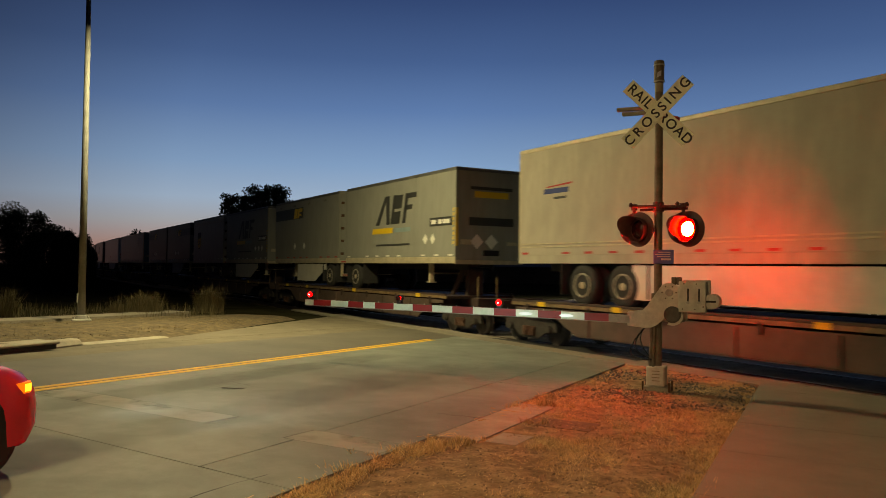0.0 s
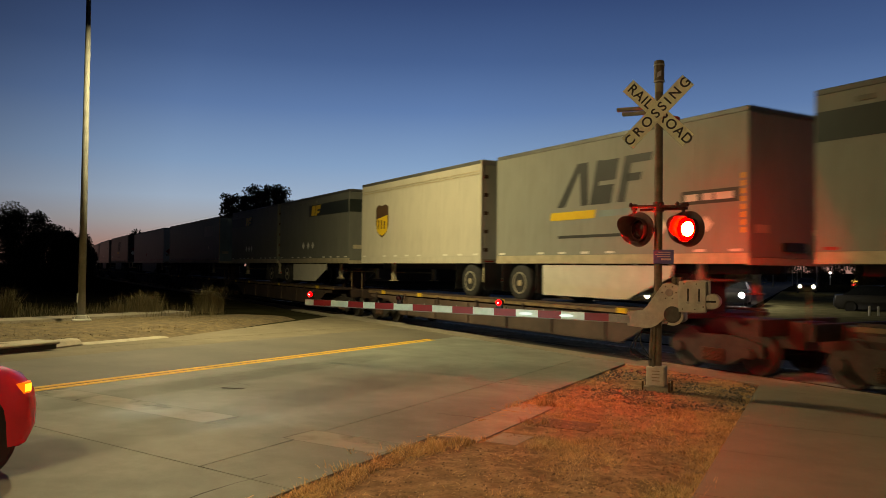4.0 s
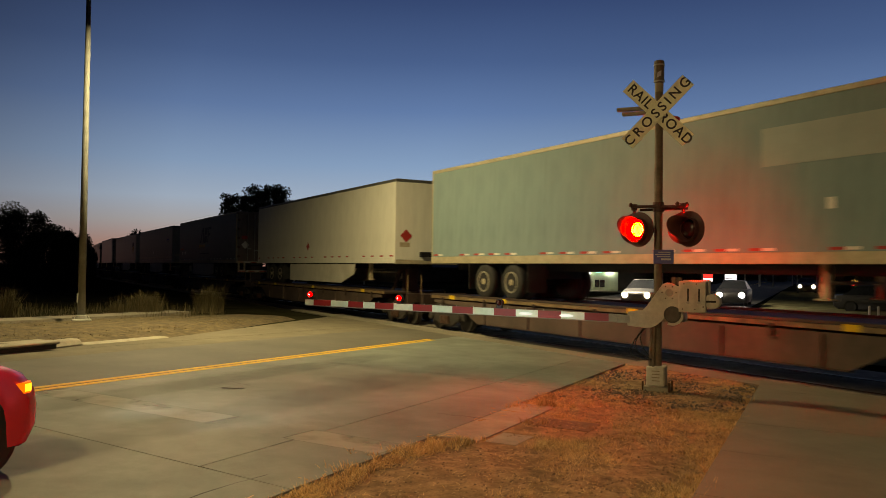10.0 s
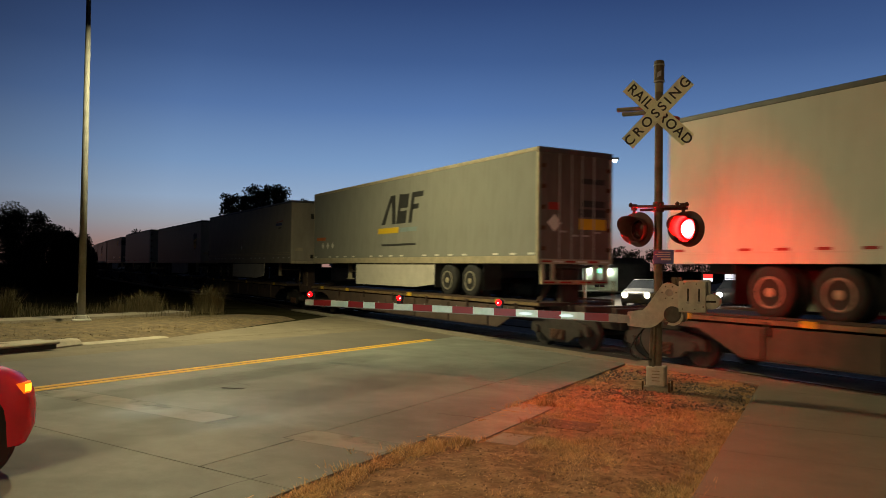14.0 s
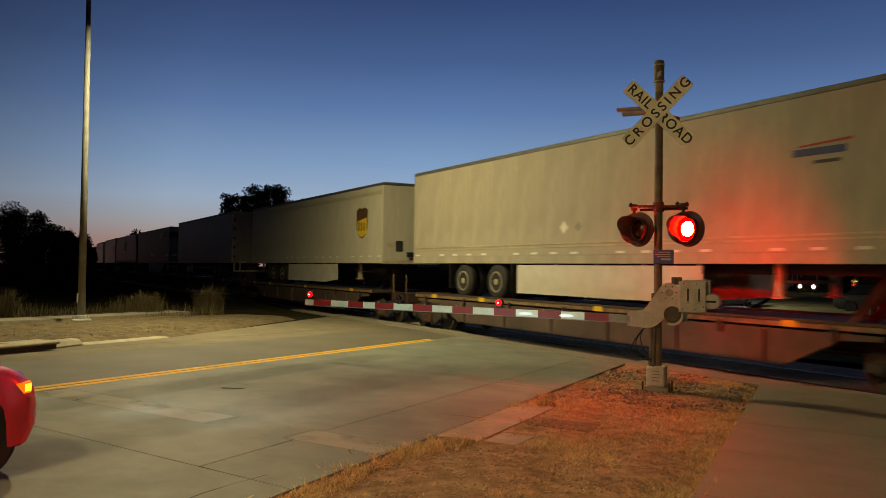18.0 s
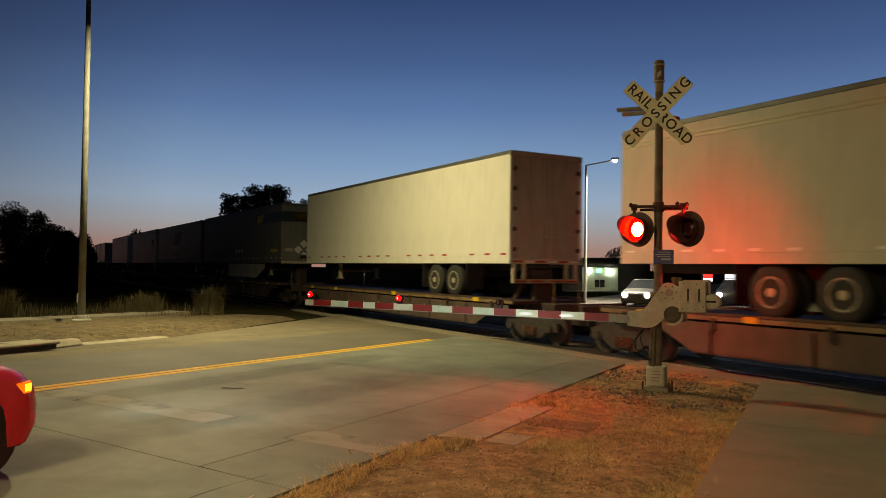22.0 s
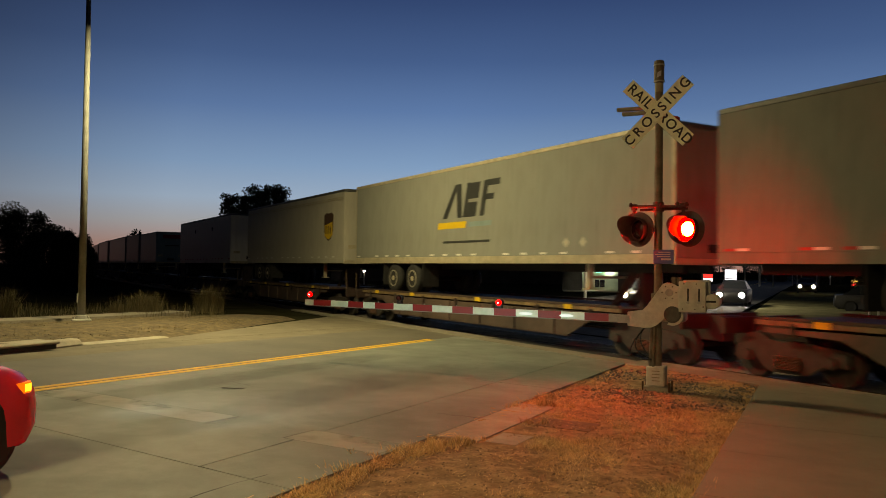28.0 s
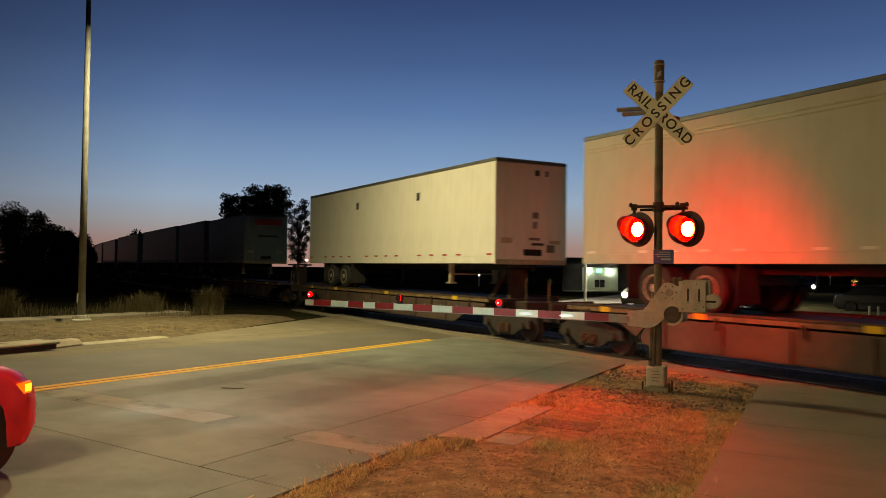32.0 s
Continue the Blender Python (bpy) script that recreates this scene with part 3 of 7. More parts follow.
def make_verges():
    # far verge: kerb, bare strip, then the dark field
    pts = [on(s, FAR_N + o) for s, o in FAR_EDGE]
    kerb_run("kerb_far", pts[:11], 0.32, 0.14, M["kerb"], "worn pale concrete kerb along the far side of the road")
    kerb_run("kerb_dropped", pts[10:13], 0.32, 0.03, M["kerb"], "low dropped kerb beside the far verge")
    bm = B()
    rows = []
    for (s, o) in FAR_EDGE + [(22.6, -3.2)]:
        wide = 6.2 - 0.12 * max(0, s)
        row = []
        for j in range(9):
            n_ = FAR_N + o - 0.30 - wide * j / 8
            p = on(s, n_)
            bumpy = 0.05 * noise.noise(Vector((s * 0.5, n_ * 0.7, 3)))
            low = min(1.0, max(0.0, (s - 10.4) / 0.8))
            up = 0.13 + bumpy - (0.20 if j == 8 else 0) - low * (0.17 + bumpy if j == 0 else 0.06 if j == 1 else 0)
            if s > 16:
                up -= 0.05 * (s - 16) / 3
            row.append(bm.verts.new((p.x, min(p.y, 11.45), p.z + up)))
        rows.append(row)
    for a, b in zip(rows, rows[1:]):
        for j in range(8):
            bm.faces.new((a[j], a[j + 1], b[j + 1], b[j]))
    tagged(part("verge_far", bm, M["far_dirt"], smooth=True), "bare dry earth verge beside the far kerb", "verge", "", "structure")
    # narrow path behind the bare strip
    bm = B()
    rows = []
    for s, o in FAR_EDGE[4:]:
        wide = 6.2 - 0.12 * max(0, s)
        n_ = FAR_N + o - 0.34 - wide
        rows.append([bm.verts.new((p.x, min(p.y, 11.4), p.z + z)) for p, z in ((on(s, n_), -0.1), (on(s, n_), 0.145), (on(s, n_ - 0.95), 0.145), (on(s, n_ - 0.95), -0.1))])
    for a, b in zip(rows, rows[1:]):
        for j in range(3):
            bm.faces.new((a[j], a[j + 1], b[j + 1], b[j]))
    tagged(part("footpath_far", bm, M["walkway"]), "narrow concrete path behind the far verge", "path", "", "structure")
    # storm drain mouth in the far kerb
    m = road_pose(9.0, FAR_N - 0.05)
    d = thing("storm_drain", m, "open storm drain mouth cut into the kerb", "drain")
    bm = B()
    box(bm, -0.06, 0.055, -1.9, 0.95, 0.012, 0.092)
    part("opening", bm, M["joint"], d)
    bm = B()
    box(bm, -0.62, 0.05, -2.0, 1.05, 0.094, 0.150, 0.02)
    part("cover_slab", bm, M["kerb"], d)
    # near verge
    bm = B()
    rows = []
    NI, NJ = 300, 42
    for i in range(NI + 1):
        s = -8 + 25.5 * i / NI
        row = []
        for j in range(NJ + 1):
            n_ = KERB_N + 2.7 * j / NJ
            p = on(s, n_)
            edge = min(j, NJ - j) / 9
            up = -0.035 + 0.03 * min(1, edge) + 0.03 * noise.noise(Vector((s * 0.9, n_ * 1.1, 7)))
            up += min(1, edge) * (0.016 * noise.noise(Vector((s * 3.1, n_ * 3.4, 2))) + 0.011 * noise.noise(Vector((s * 8.3, n_ * 8.0, 5))))
            if (8.2 < s < 9.0 and KERB_N + 0.5 < n_ < KERB_N + 1.45) or (7.0 < s < 9.85 and n_ < KERB_N + 0.62) or (7.05 < s < 7.9 and n_ < KERB_N + 1.0):
                up = -0.005
            if p.y > STOP_Y - 0.1:
                p = RD * ((STOP_Y - 0.1 - RN.y * n_) / RD.y) + RN * n_
                p.z = rise(p.y)
                up = 0.0
            row.append(bm.verts.new((p.x, p.y, p.z + up)))
        rows.append(row)
    for a, b in zip(rows, rows[1:]):
        for j in range(NJ):
            bm.faces.new((a[j], a[j + 1], b[j + 1], b[j]))
    tagged(part("verge_near", bm, M["dirt"], smooth=True), "dry dirt verge between road and pavement", "verge", "", "structure")
    # a broken concrete apron in the verge
    ap = thing("verge_apron", Matrix(), "old concrete slabs half buried in the dry verge", "slab", "", "structure")
    slab("slab", 7.15, 9.7, KERB_N + 0.0, KERB_N + 0.5, M["kerb"], ap, 0.008, 0.004, 0.12)
    slab("slab", 7.2, 7.75, KERB_N + 0.53, KERB_N + 0.88, M["kerb"], ap, 0.008, -0.001, 0.12)
    # flush slab shape that stands in for a dark bare patch of ground
    slab("cover", 8.35, 8.87, KERB_N + 0.56, KERB_N + 1.3, M["cover"], ap, 0.0, 0.0, 0.12)
    # pavement on which the camera stands
    pv = thing("pavement", Matrix(), "plain concrete pavement slabs", "pavement", "", "structure")
    for i in range(17):
        slab("slab", -12 + 1.83 * i, -12 + 1.83 * (i + 1), -0.86, 1.0, M["walkway"], pv, 0.004, 0.02, 0.14, STOP_Y - 0.1)
    # concrete strip along the track
    st = thing("track_edge_strip", Matrix(), "long concrete edge strip beside the track", "edging", "", "structure")
    for i in range(14):
        x0 = -33 + 3 * i
        bm = B()
        box(bm, x0 + 0.006, x0 + 2.994, STOP_Y - 0.12, STOP_Y + 0.42, -0.3, 0.078, 0.01)
        part("edge_block", bm, M["walkway"], st)


def make_track():
    tr = thing("track", Matrix(), "single railway track with steel rails on dark ballast", "railway", "", "structure")
    bm = B()
    xs = [CURVE_X - 160 + 8 * i for i in range(21)] + [-80 + 4 * i for i in range(30)]
    rows = []
    for x in xs:
        c, a = track_at(x)
        t = Vector((math.sin(radians(-a)) * 0 + -math.sin(radians(a)), math.cos(radians(a)), 0))
        rows.append([bm.verts.new(c + t * o + Vector((0, 0, z))) for o, z in ((-2.4, -0.40), (-1.6, -0.19), (1.6, -0.19), (2.4, -0.40))])
    for a, b in zip(rows, rows[1:]):
        for j in range(3):
            bm.faces.new((a[j], a[j + 1], b[j + 1], b[j]))
    part("ballast_bed", bm, M["ballast"], tr)
    prof = [(-0.07, -0.17), (0.07, -0.17), (0.07, -0.155), (0.012, -0.12), (0.012, -0.045), (0.036, -0.03), (0.036, -0.003), (0.028, 0), (-0.028, 0), (-0.036, -0.003), (-0.036, -0.03), (-0.012, -0.045), (-0.012, -0.12), (-0.07, -0.155)]
    for side in (-0.7175, 0.7175):
        bm = B()
        rings = []
        for x in xs:
            c, a = track_at(x)
            t = Vector((-math.sin(radians(a)), math.cos(radians(a)), 0))
            rings.append([bm.verts.new(c + t * (side + u) + Vector((0, 0, z))) for u, z in prof])
        k = len(prof)
        for a, b in zip(rings, rings[1:]):
            for i in range(k):
                bm.faces.new((a[i], a[(i + 1) % k], b[(i + 1) % k], b[i]))
        part("rail", bm, M["rail"], tr)
    tie = None
    for i in range(150):
        x = 30 - 0.6 * i
        if -30 < x < -1.5:
            continue
        if tie is None:
            bm = B()
            box(bm, -0.11, 0.11, -1.3, 1.3, -0.35, -0.172, 0.01)
            tie = part("sleeper", bm, M["tie"], tr, at=pose(x, TRACK_Y, 0))
        else:
            again(tie, tr, pose(x, TRACK_Y, 0))
    # crossing panels between and beside the rails
    cr = thing("crossing_deck", Matrix(), "worn crossing panels between and beside the rails", "level crossing", "", "structure")
    for y0, y1, mt in ((STOP_Y + 0.43, 12.74, "deck"), (12.93, 14.16, "deck"), (14.36, 15.62, "deck")):
        w = 2.44
        for i in range(12):
            x0 = -30.5 + w * i
            bm = B()
            box(bm, x0 + 0.008, x0 + w - 0.008, y0, y1, -0.18, -0.008, 0.008)
            part("panel", bm, M[mt], cr)


make_ground()
make_road()
make_verges()
make_track()

# ---------------------------------------------------------------- crossing signal

MAST_S, MAST_N = 12.37, -2.24
FLASH, ARM_FLASH = {"a": [], "b": []}, {"a": [], "b": []}      # turning lamp inserts, by circuit


def lamp_head(parent, x, facing, circuit):
    """A round signal head: backing disc, hood, cup and the lens insert, which turns to show lit or unlit."""
    y = -0.16 * facing
    lift = 2.515 if facing > 0 else 2.555
    bm = B()
    ring = []
    seg = 40
    # backing disc, with a sleeve and two lips that close the gap round the insert
    for r, yy in ((0.1535, -0.02), (0.1485, -0.02), (0.1485, -0.026), (0.158, -0.026), (0.158, 0.0), (0.272, 0.0), (0.276, 0.012), (0.158, 0.012), (0.158, 0.026), (0.1485, 0.026), (0.1485, 0.02), (0.1535, 0.02)):
        ring.append([bm.verts.new((r * math.cos(2 * math.pi * i / seg), -facing * yy, r * math.sin(2 * math.pi * i / seg))) for i in range(seg)])
    for a, b in zip(ring, ring[1:] + ring[:1]):
        for i in range(seg):
            bm.faces.new((a[i], a[(i + 1) % seg], b[(i + 1) % seg], b[i]))
    head = part("signal_head", bm, M["hood_red_tint"], parent, "round black signal head with a hood", at=pose(x + 0.12, -0.145, lift, 0, 0, -30) if facing > 0 else pose(x, 0, lift, 0, 0, -2) @ pose(0, y, 0, -16, 0, 0))
    bm = B()
    rings = []
    for depth, r in ((0.0, 0.180), (0.34, 0.205), (0.34, 0.199), (0.0, 0.174)):
        row = []
        for i in range(29):
            a = radians(-90 + 360 * i / 28)
            side = 0.42 if math.cos(a) > 0.5 else 0.34
            d = depth * (side + 0.66 * max(0.0, math.cos(a - radians(128))) ** 0.8 if facing > 0 else 0.75)
            row.append(bm.verts.new((r * math.cos(a), -facing * d, r * math.sin(a))))
        rings.append(row)
    for a, b in zip(rings, rings[1:]):
        for i in range(28):
            bm.faces.new((a[i], a[i + 1], b[i + 1], b[i]))
    part("hood", bm, M["hood_red_tint"], head, smooth=True)
    bm = B()
    lathe(bm, [(facing * 0.045, 0.159), (facing * 0.08, 0.172), (facing * 0.16, 0.150), (facing * 0.19, 0.06)], 24, "y")
    bmesh.ops.delete(bm, geom=[f for f in bm.faces if len(f.verts) > 4 and abs(f.calc_center_median().y) < 0.05], context="FACES")
    part("cup", bm, M["hood_red_tint"], head, smooth=True)
    lens = part("lens", lathe(B(), [(-facing * 0.003, 0.1515), (-facing * 0.0045, 0.1515), (-facing * 0.005, 0.1485), (-facing * 0.030, 0.142), (-facing * 0.055, 0.122)], 28, "y"), M["signal_rim" if facing > 0 else "signal_back"], head, "red lens of the flashing lamp", smooth=True)
    part("lens_middle", lathe(B(), [(-facing * 0.0555, 0.1215), (-facing * 0.072, 0.094), (-facing * 0.084, 0.055), (-facing * 0.088, 0.02)], 28, "y"), M["signal_red" if facing > 0 else "signal_back"], lens, smooth=True)
    back = part("lens_back", lathe(B(), [(-facing * 0.003, 0.1520), (facing * 0.0045, 0.1520), (facing * 0.005, 0.1485), (facing * 0.030, 0.142), (facing * 0.060, 0.118), (facing * 0.080, 0.078), (facing * 0.088, 0.02)], 28, "y"), M["lensred"], lens, smooth=True)
    FLASH[circuit].append(lens)


def make_signal():
    p = on(MAST_S, MAST_N)
    sg = thing("crossing_signal", pose(p.x, p.y, p.z, 0, 0, ROAD_TURN), "railway crossing signal mast with crossbuck, red flashers and gate machine", "crossing signal")
    bm = tube(B(), (0, 0, 0.12), (0, 0, 5.16), 0.064, 0.064, 20)
    part("mast", bm, M["mast"], sg, smooth=False)
    bm = lathe(B(), [(4.86, 0.066), (4.86, 0.080), (5.19, 0.080), (5.21, 0.05)], 20, "z")
    part("mast_band", lathe(B(), [(4.70, 0.0645), (4.70, 0.067), (4.84, 0.067), (4.84, 0.0645)], 20, "z"), M["board"], sg)
    part("mast_cap", bm, M["mast"], sg)
    part("reflector", prism(B(), [(-0.02, 4.92), (0.045, 4.95), (0.05, 5.03), (-0.01, 5.00)], "y", -0.086, -0.079), M["signbar"], sg, "small pale reflector on the mast top")
    for z in (4.86, 5.12):
        part("cap_strap", lathe(B(), [(z, 0.0805), (z, 0.086), (z + 0.022, 0.086), (z + 0.022, 0.0805)], 20, "z"), M["galv"], sg)
    bm = box(B(), -0.19, 0.19, -0.17, 0.17, -0.05, 0.07, 0.015)
    part("foundation", bm, M["kerb"], sg)
    bm = box(B(), -0.15, 0.13, -0.14, 0.13, 0.07, 0.38, 0.015)
    jb = part("junction_box", bm, M["casting"], sg)
    bm = box(B(), -0.135, 0.115, -0.152, -0.141, 0.085, 0.365, 0.006)
    part("lid", bm, M["casting"], jb)
    for i in range(4):
        bm = box(B(), -0.06, 0.06, -0.157, -0.153, 0.15 + 0.05 * i, 0.165 + 0.05 * i)
        part("writing_bar", bm, M["board"], jb)
    for x in (-0.2, 0.2):
        for y in (-0.15, 0.15):
            part("anchor_bolt", tube(B(), (x, y, -0.02), (x, y, 0.14), 0.016, seg=8), M["rust"], sg)
    # conduits at the foot
    for x, y, r in ((-0.10, -0.09, 0.03), (-0.05, -0.11, 0.026)):
        part("conduit", tube(B(), (x, y, 0.3), (x * 0.7, y, 1.02), r, seg=10), M["mast"], sg)
    for k in range(3):
        bm = B()
        pts = []
        for i in range(17):
            f = i / 16
            pts.append(Vector((-0.07 - (0.20 + 0.08 * k) * math.sin(f * math.pi) * (1 - 0.2 * f), -0.10 - 0.02 * k, 1.10 - 0.62 * f - 0.10 * math.sin(f * math.pi) * k)))
        for a, b in zip(pts, pts[1:]):
            tube(bm, a, b, 0.011, seg=6)
        part("cable", bm, M["black"], sg, smooth=True)
    # crossbuck
    for name, tilt, yy, words in (("crossbuck_blade", 45, -0.105, "CROSSING"), ("crossbuck_blade", -45, -0.082, "RAIL ROAD")):
        m = pose(-0.005, yy, 4.365, 0, 0, 0) @ Matrix.Rotation(radians(-tilt), 4, "Y")
        bm = box(B(), -0.66, 0.66, -0.009, 0.009, -0.118, 0.118, 0.004)
        blade = part(name, bm, M["reflective"], sg, "white blade lettered " + words.replace("RAIL ROAD", "RAILROAD"), at=m)
        bars = [(words, 0.0)] if words == "CROSSING" else [("RAIL", -0.385), ("ROAD", 0.385)]
        for txt, cx in bars:
            cu = bpy.data.curves.new("lettering", "FONT")
            cu.body, cu.align_x, cu.align_y, cu.size = txt, "CENTER", "CENTER", 0.215
            cu.extrude = 0.002
            cu.offset = 0.003
            cu.space_character = 1.42 if txt == "CROSSING" else 1.12
            ob = new("lettering", cu)
            dg = bpy.context.evaluated_depsgraph_get()
            me = bpy.data.meshes.new_from_object(ob.evaluated_get(dg))
            bpy.data.objects.remove(ob)
            me.materials.clear()
            me.materials.append(M["lettering"])
            o = new("lettering", me)
            o.parent = blade
            o.matrix_basis = pose(cx, -0.0105, 0.0, 90, 0, 0)
        for ez in (-0.1145, 0.1145):
            part("blade_edge", box(B(), -0.662, 0.662, -0.0145, -0.0092, ez - 0.005, ez + 0.005), M["reflective"], blade)
        for sx in (-0.605, 0.605):
            bm = tube(B(), (sx, -0.012, 0.09), (sx, -0.009, 0.09), 0.012, seg=8)
            part("bolt", bm, M["galv"], blade)
    for k, (x0, z) in enumerate(((-0.70, 4.47), (-0.62, 4.40))):
        bm = box(B(), x0, -0.03, 0.10 + 0.03 * k, 0.20 + 0.03 * k, z, z + 0.055, 0.008)
        part("back_board", bm, M["board"], sg, "weathered board behind the crossbuck")
    bm = lathe(B(), [(0.0, 0.05), (0.02, 0.075), (0.06, 0.075), (0.085, 0.03)], 16, "z")
    part("bell", bm, M["redmark"], sg, "small red bell", at=pose(0.23, 0.12, 4.24))
    part("bell_bracket", tube(B(), (0.0, 0.06, 4.24), (0.24, 0.12, 4.24), 0.018, seg=8), M["mast"], sg)
    # flasher cross arm
    part("lamp_crossarm", tube(B(), (-0.42, -0.07, 2.89), (0.44, -0.07, 2.87), 0.022, seg=10), M["hood_red_tint"], sg)
    part("lamp_crossarm", tube(B(), (-0.30, 0.07, 2.84), (0.44, 0.07, 2.85), 0.022, seg=10), M["hood_red_tint"], sg)
    for x, z in ((-0.42, 2.91), (0.05, 2.90), (0.30, 2.91), (0.44, 2.90)):
        part("crossarm_bolt", lathe(B(), [(z - 0.03, 0.03), (z + 0.01, 0.035), (z + 0.04, 0.012)], 10, "z", (x, -0.07, 0)), M["hood_red_tint"], sg)
    part("crossarm_clamp", lathe(B(), [(2.80, 0.068), (2.80, 0.088), (2.95, 0.088), (2.95, 0.068)], 16, "z"), M["hood_red_tint"], sg)
    for x in (-0.38, 0.38):
        part("lamp_bracket", tube(B(), (x, 0.0, 2.89), (x, 0.0, 2.53), 0.026, seg=10), M["hood_red_tint"], sg)
        part("lamp_clamp", lathe(B(), [(2.83, 0.03), (2.83, 0.05), (2.93, 0.05), (2.93, 0.03)], 12, "z", (x, 0, 0)), M["hood_red_tint"], sg)
        for facing in (1, -1):
            lamp_head(sg, x, facing, "a" if x < 0 else "b")
    # plate with unreadable text
    bm = box(B(), -0.06, 0.25, -0.078, -0.070, 1.98, 2.20, 0.004)
    plate = part("notice_plate", bm, M["bluesign"], sg, "small dark blue notice plate")
    for z, x0, x1 in ((2.155, 0.01, 0.2), (2.12, -0.03, 0.2), (2.085, 0.0, 0.2), (2.035, 0.06, 0.21)):
        part("writing_bar", box(B(), x0, x1, -0.0815, -0.0785, z, z + (0.028 if z < 2.05 else 0.012)), M["signbar"], plate)
    return sg


def make_gate():
    p = on(MAST_S, MAST_N)
    gt = thing("crossing_gate", pose(p.x, p.y, p.z - 0.085, 0, 0, ROAD_TURN), "lowered red and white crossing gate arm with its drive machine", "crossing gate")
    # cranked support: from the arm up to the counterweight side
    y0, y1 = -0.17, -0.11
    pts = [(-0.44, 1.08), (-0.44, 1.30), (-0.20, 1.33), (-0.13, 1.40), (0.06, 1.69), (0.10, 1.745), (0.16, 1.775), (0.23, 1.77), (0.30, 1.72), (0.38, 1.685), (0.52, 1.69), (0.52, 1.44), (0.40, 1.435), (0.30, 1.39), (0.20, 1.30), (0.10, 1.19), (0.02, 1.11), (-0.06, 1.07), (-0.16, 1.055)]
    bm = prism(B(), pts, "y", y0, y1)
    bmesh.ops.bevel(bm, geom=[e for e in bm.edges], offset=0.008, segments=1, affect="EDGES")
    bracket = part("arm_bracket", bm, M["casting"], gt, "cranked pale grey casting that holds the arm")
    part("pivot_hub", lathe(B(), [(y0 - 0.03, 0.03), (y0 - 0.03, 0.055), (y0, 0.06)], 18, "y", (0.2, 0, 1.62)), M["galv"], bracket)
    for i in range(6):
        a = i * math.pi / 3
        part("hub_bolt", tube(B(), (0.2 + 0.105 * math.cos(a), y0 - 0.014, 1.62 + 0.105 * math.sin(a)), (0.2 + 0.105 * math.cos(a), y0 + 0.002, 1.62 + 0.105 * math.sin(a)), 0.012, seg=8), M["mast"], bracket)
    # drive housing behind
    bm = box(B(), 0.02, 0.42, -0.10, 0.24, 1.16, 1.66, 0.03)
    part("machine_housing", bm, M["casting"], gt)
    bm = lathe(B(), [(-0.10, 0.125), (-0.17, 0.13), (-0.185, 0.10)], 24, "y", (0.25, 0, 1.28))
    part("motor_cover", bm, M["hoodgrey"], gt, "dark round motor cover")
    bm = B()
    rim = [[bm.verts.new((0.25 + r * math.cos(radians(q)), y, 1.28 + r * math.sin(radians(q)))) for r, y in ((0.132, -0.19), (0.168, -0.19), (0.168, -0.11), (0.132, -0.11))] for q in range(-115, 26, 10)]
    for a, b in zip(rim, rim[1:]):
        for i in range(4):
            bm.faces.new((a[i], a[(i + 1) % 4], b[(i + 1) % 4], b[i]))
    bm.faces.new(rim[0])
    bm.faces.new(rim[-1][::-1])
    part("cover_rim", bm, M["casting"], gt)
    part("mast_clamp", box(B(), -0.09, 0.09, -0.09, 0.10, 1.25, 1.60, 0.01), M["mast"], gt)
    # counterweight plates
    bm = box(B(), 0.36, 0.76, -0.30, -0.175, 1.33, 1.80, 0.012)
    cw = part("counterweight", bm, M["casting"], gt, "pale counterweight plate with two slots")
    for x in (0.50, 0.66):
        part("slot", box(B(), x - 0.012, x + 0.012, -0.304, -0.301, 1.46, 1.69), M["black"], cw)
        part("slot_bolt", tube(B(), (x, -0.32, 1.48), (x, -0.302, 1.48), 0.022, seg=8), M["galv"], cw)
    for x, z in ((0.42, 1.38), (0.60, 1.38), (0.72, 1.42), (0.44, 1.76), (0.62, 1.76)):
        part("plate_bolt", tube(B(), (x, -0.312, z), (x, -0.30, z), 0.011, seg=8), M["mast"], cw)
    part("second_weight", box(B(), 0.40, 0.80, -0.165, -0.04, 1.38, 1.82, 0.012), M["casting"], gt)
    part("weight_roll", lathe(B(), [(-0.28, 0.10), (-0.27, 0.115), (0.0, 0.115), (0.01, 0.10)], 22, "y", (0.84, 0, 1.50)), M["casting"], gt)
    part("weight_bolt", box(B(), 0.74, 0.90, -0.292, -0.281, 1.485, 1.515), M["black"], gt)
    part("cross_shaft", tube(B(), (0.2, -0.2, 1.62), (0.2, 0.3, 1.62), 0.045, seg=14), M["galv"], gt)
    for x in (0.22, 0.30):
        part("clamp_bolt", box(B(), x, x + 0.07, -0.10, -0.02, 1.74, 1.86, 0.008), M["mast"], gt)
    # arm: square tube in red and white lengths, tapering to its tip
    L0, L1 = -0.56, -6.66
    za, zb = 1.195, 1.265
    edges = [L0, L0 - 0.18] + [L0 - 0.18 - 0.395 * k for k in range(1, 12)] + [-5.34, -5.67, -6.06, -6.46, -6.66]
    L1 = edges[-1]

    def height(x):
        f = (x - L0) / (L1 - L0)
        return za + (zb - za) * f, 0.061 - 0.008 * f
    for i, (a, b) in enumerate(zip(edges, edges[1:])):
        bm = B()
        vs = []
        for x in (a, b):
            z, h = height(x)
            vs.append([bm.verts.new((x, y, z + q)) for y, q in ((-0.16, -h), (-0.125, -h), (-0.125, h), (-0.16, h))])
        for k in range(4):
            bm.faces.new((vs[0][k], vs[0][(k + 1) % 4], vs[1][(k + 1) % 4], vs[1][k]))
        bm.faces.new(vs[0])
        bm.faces.new(vs[1][::-1])
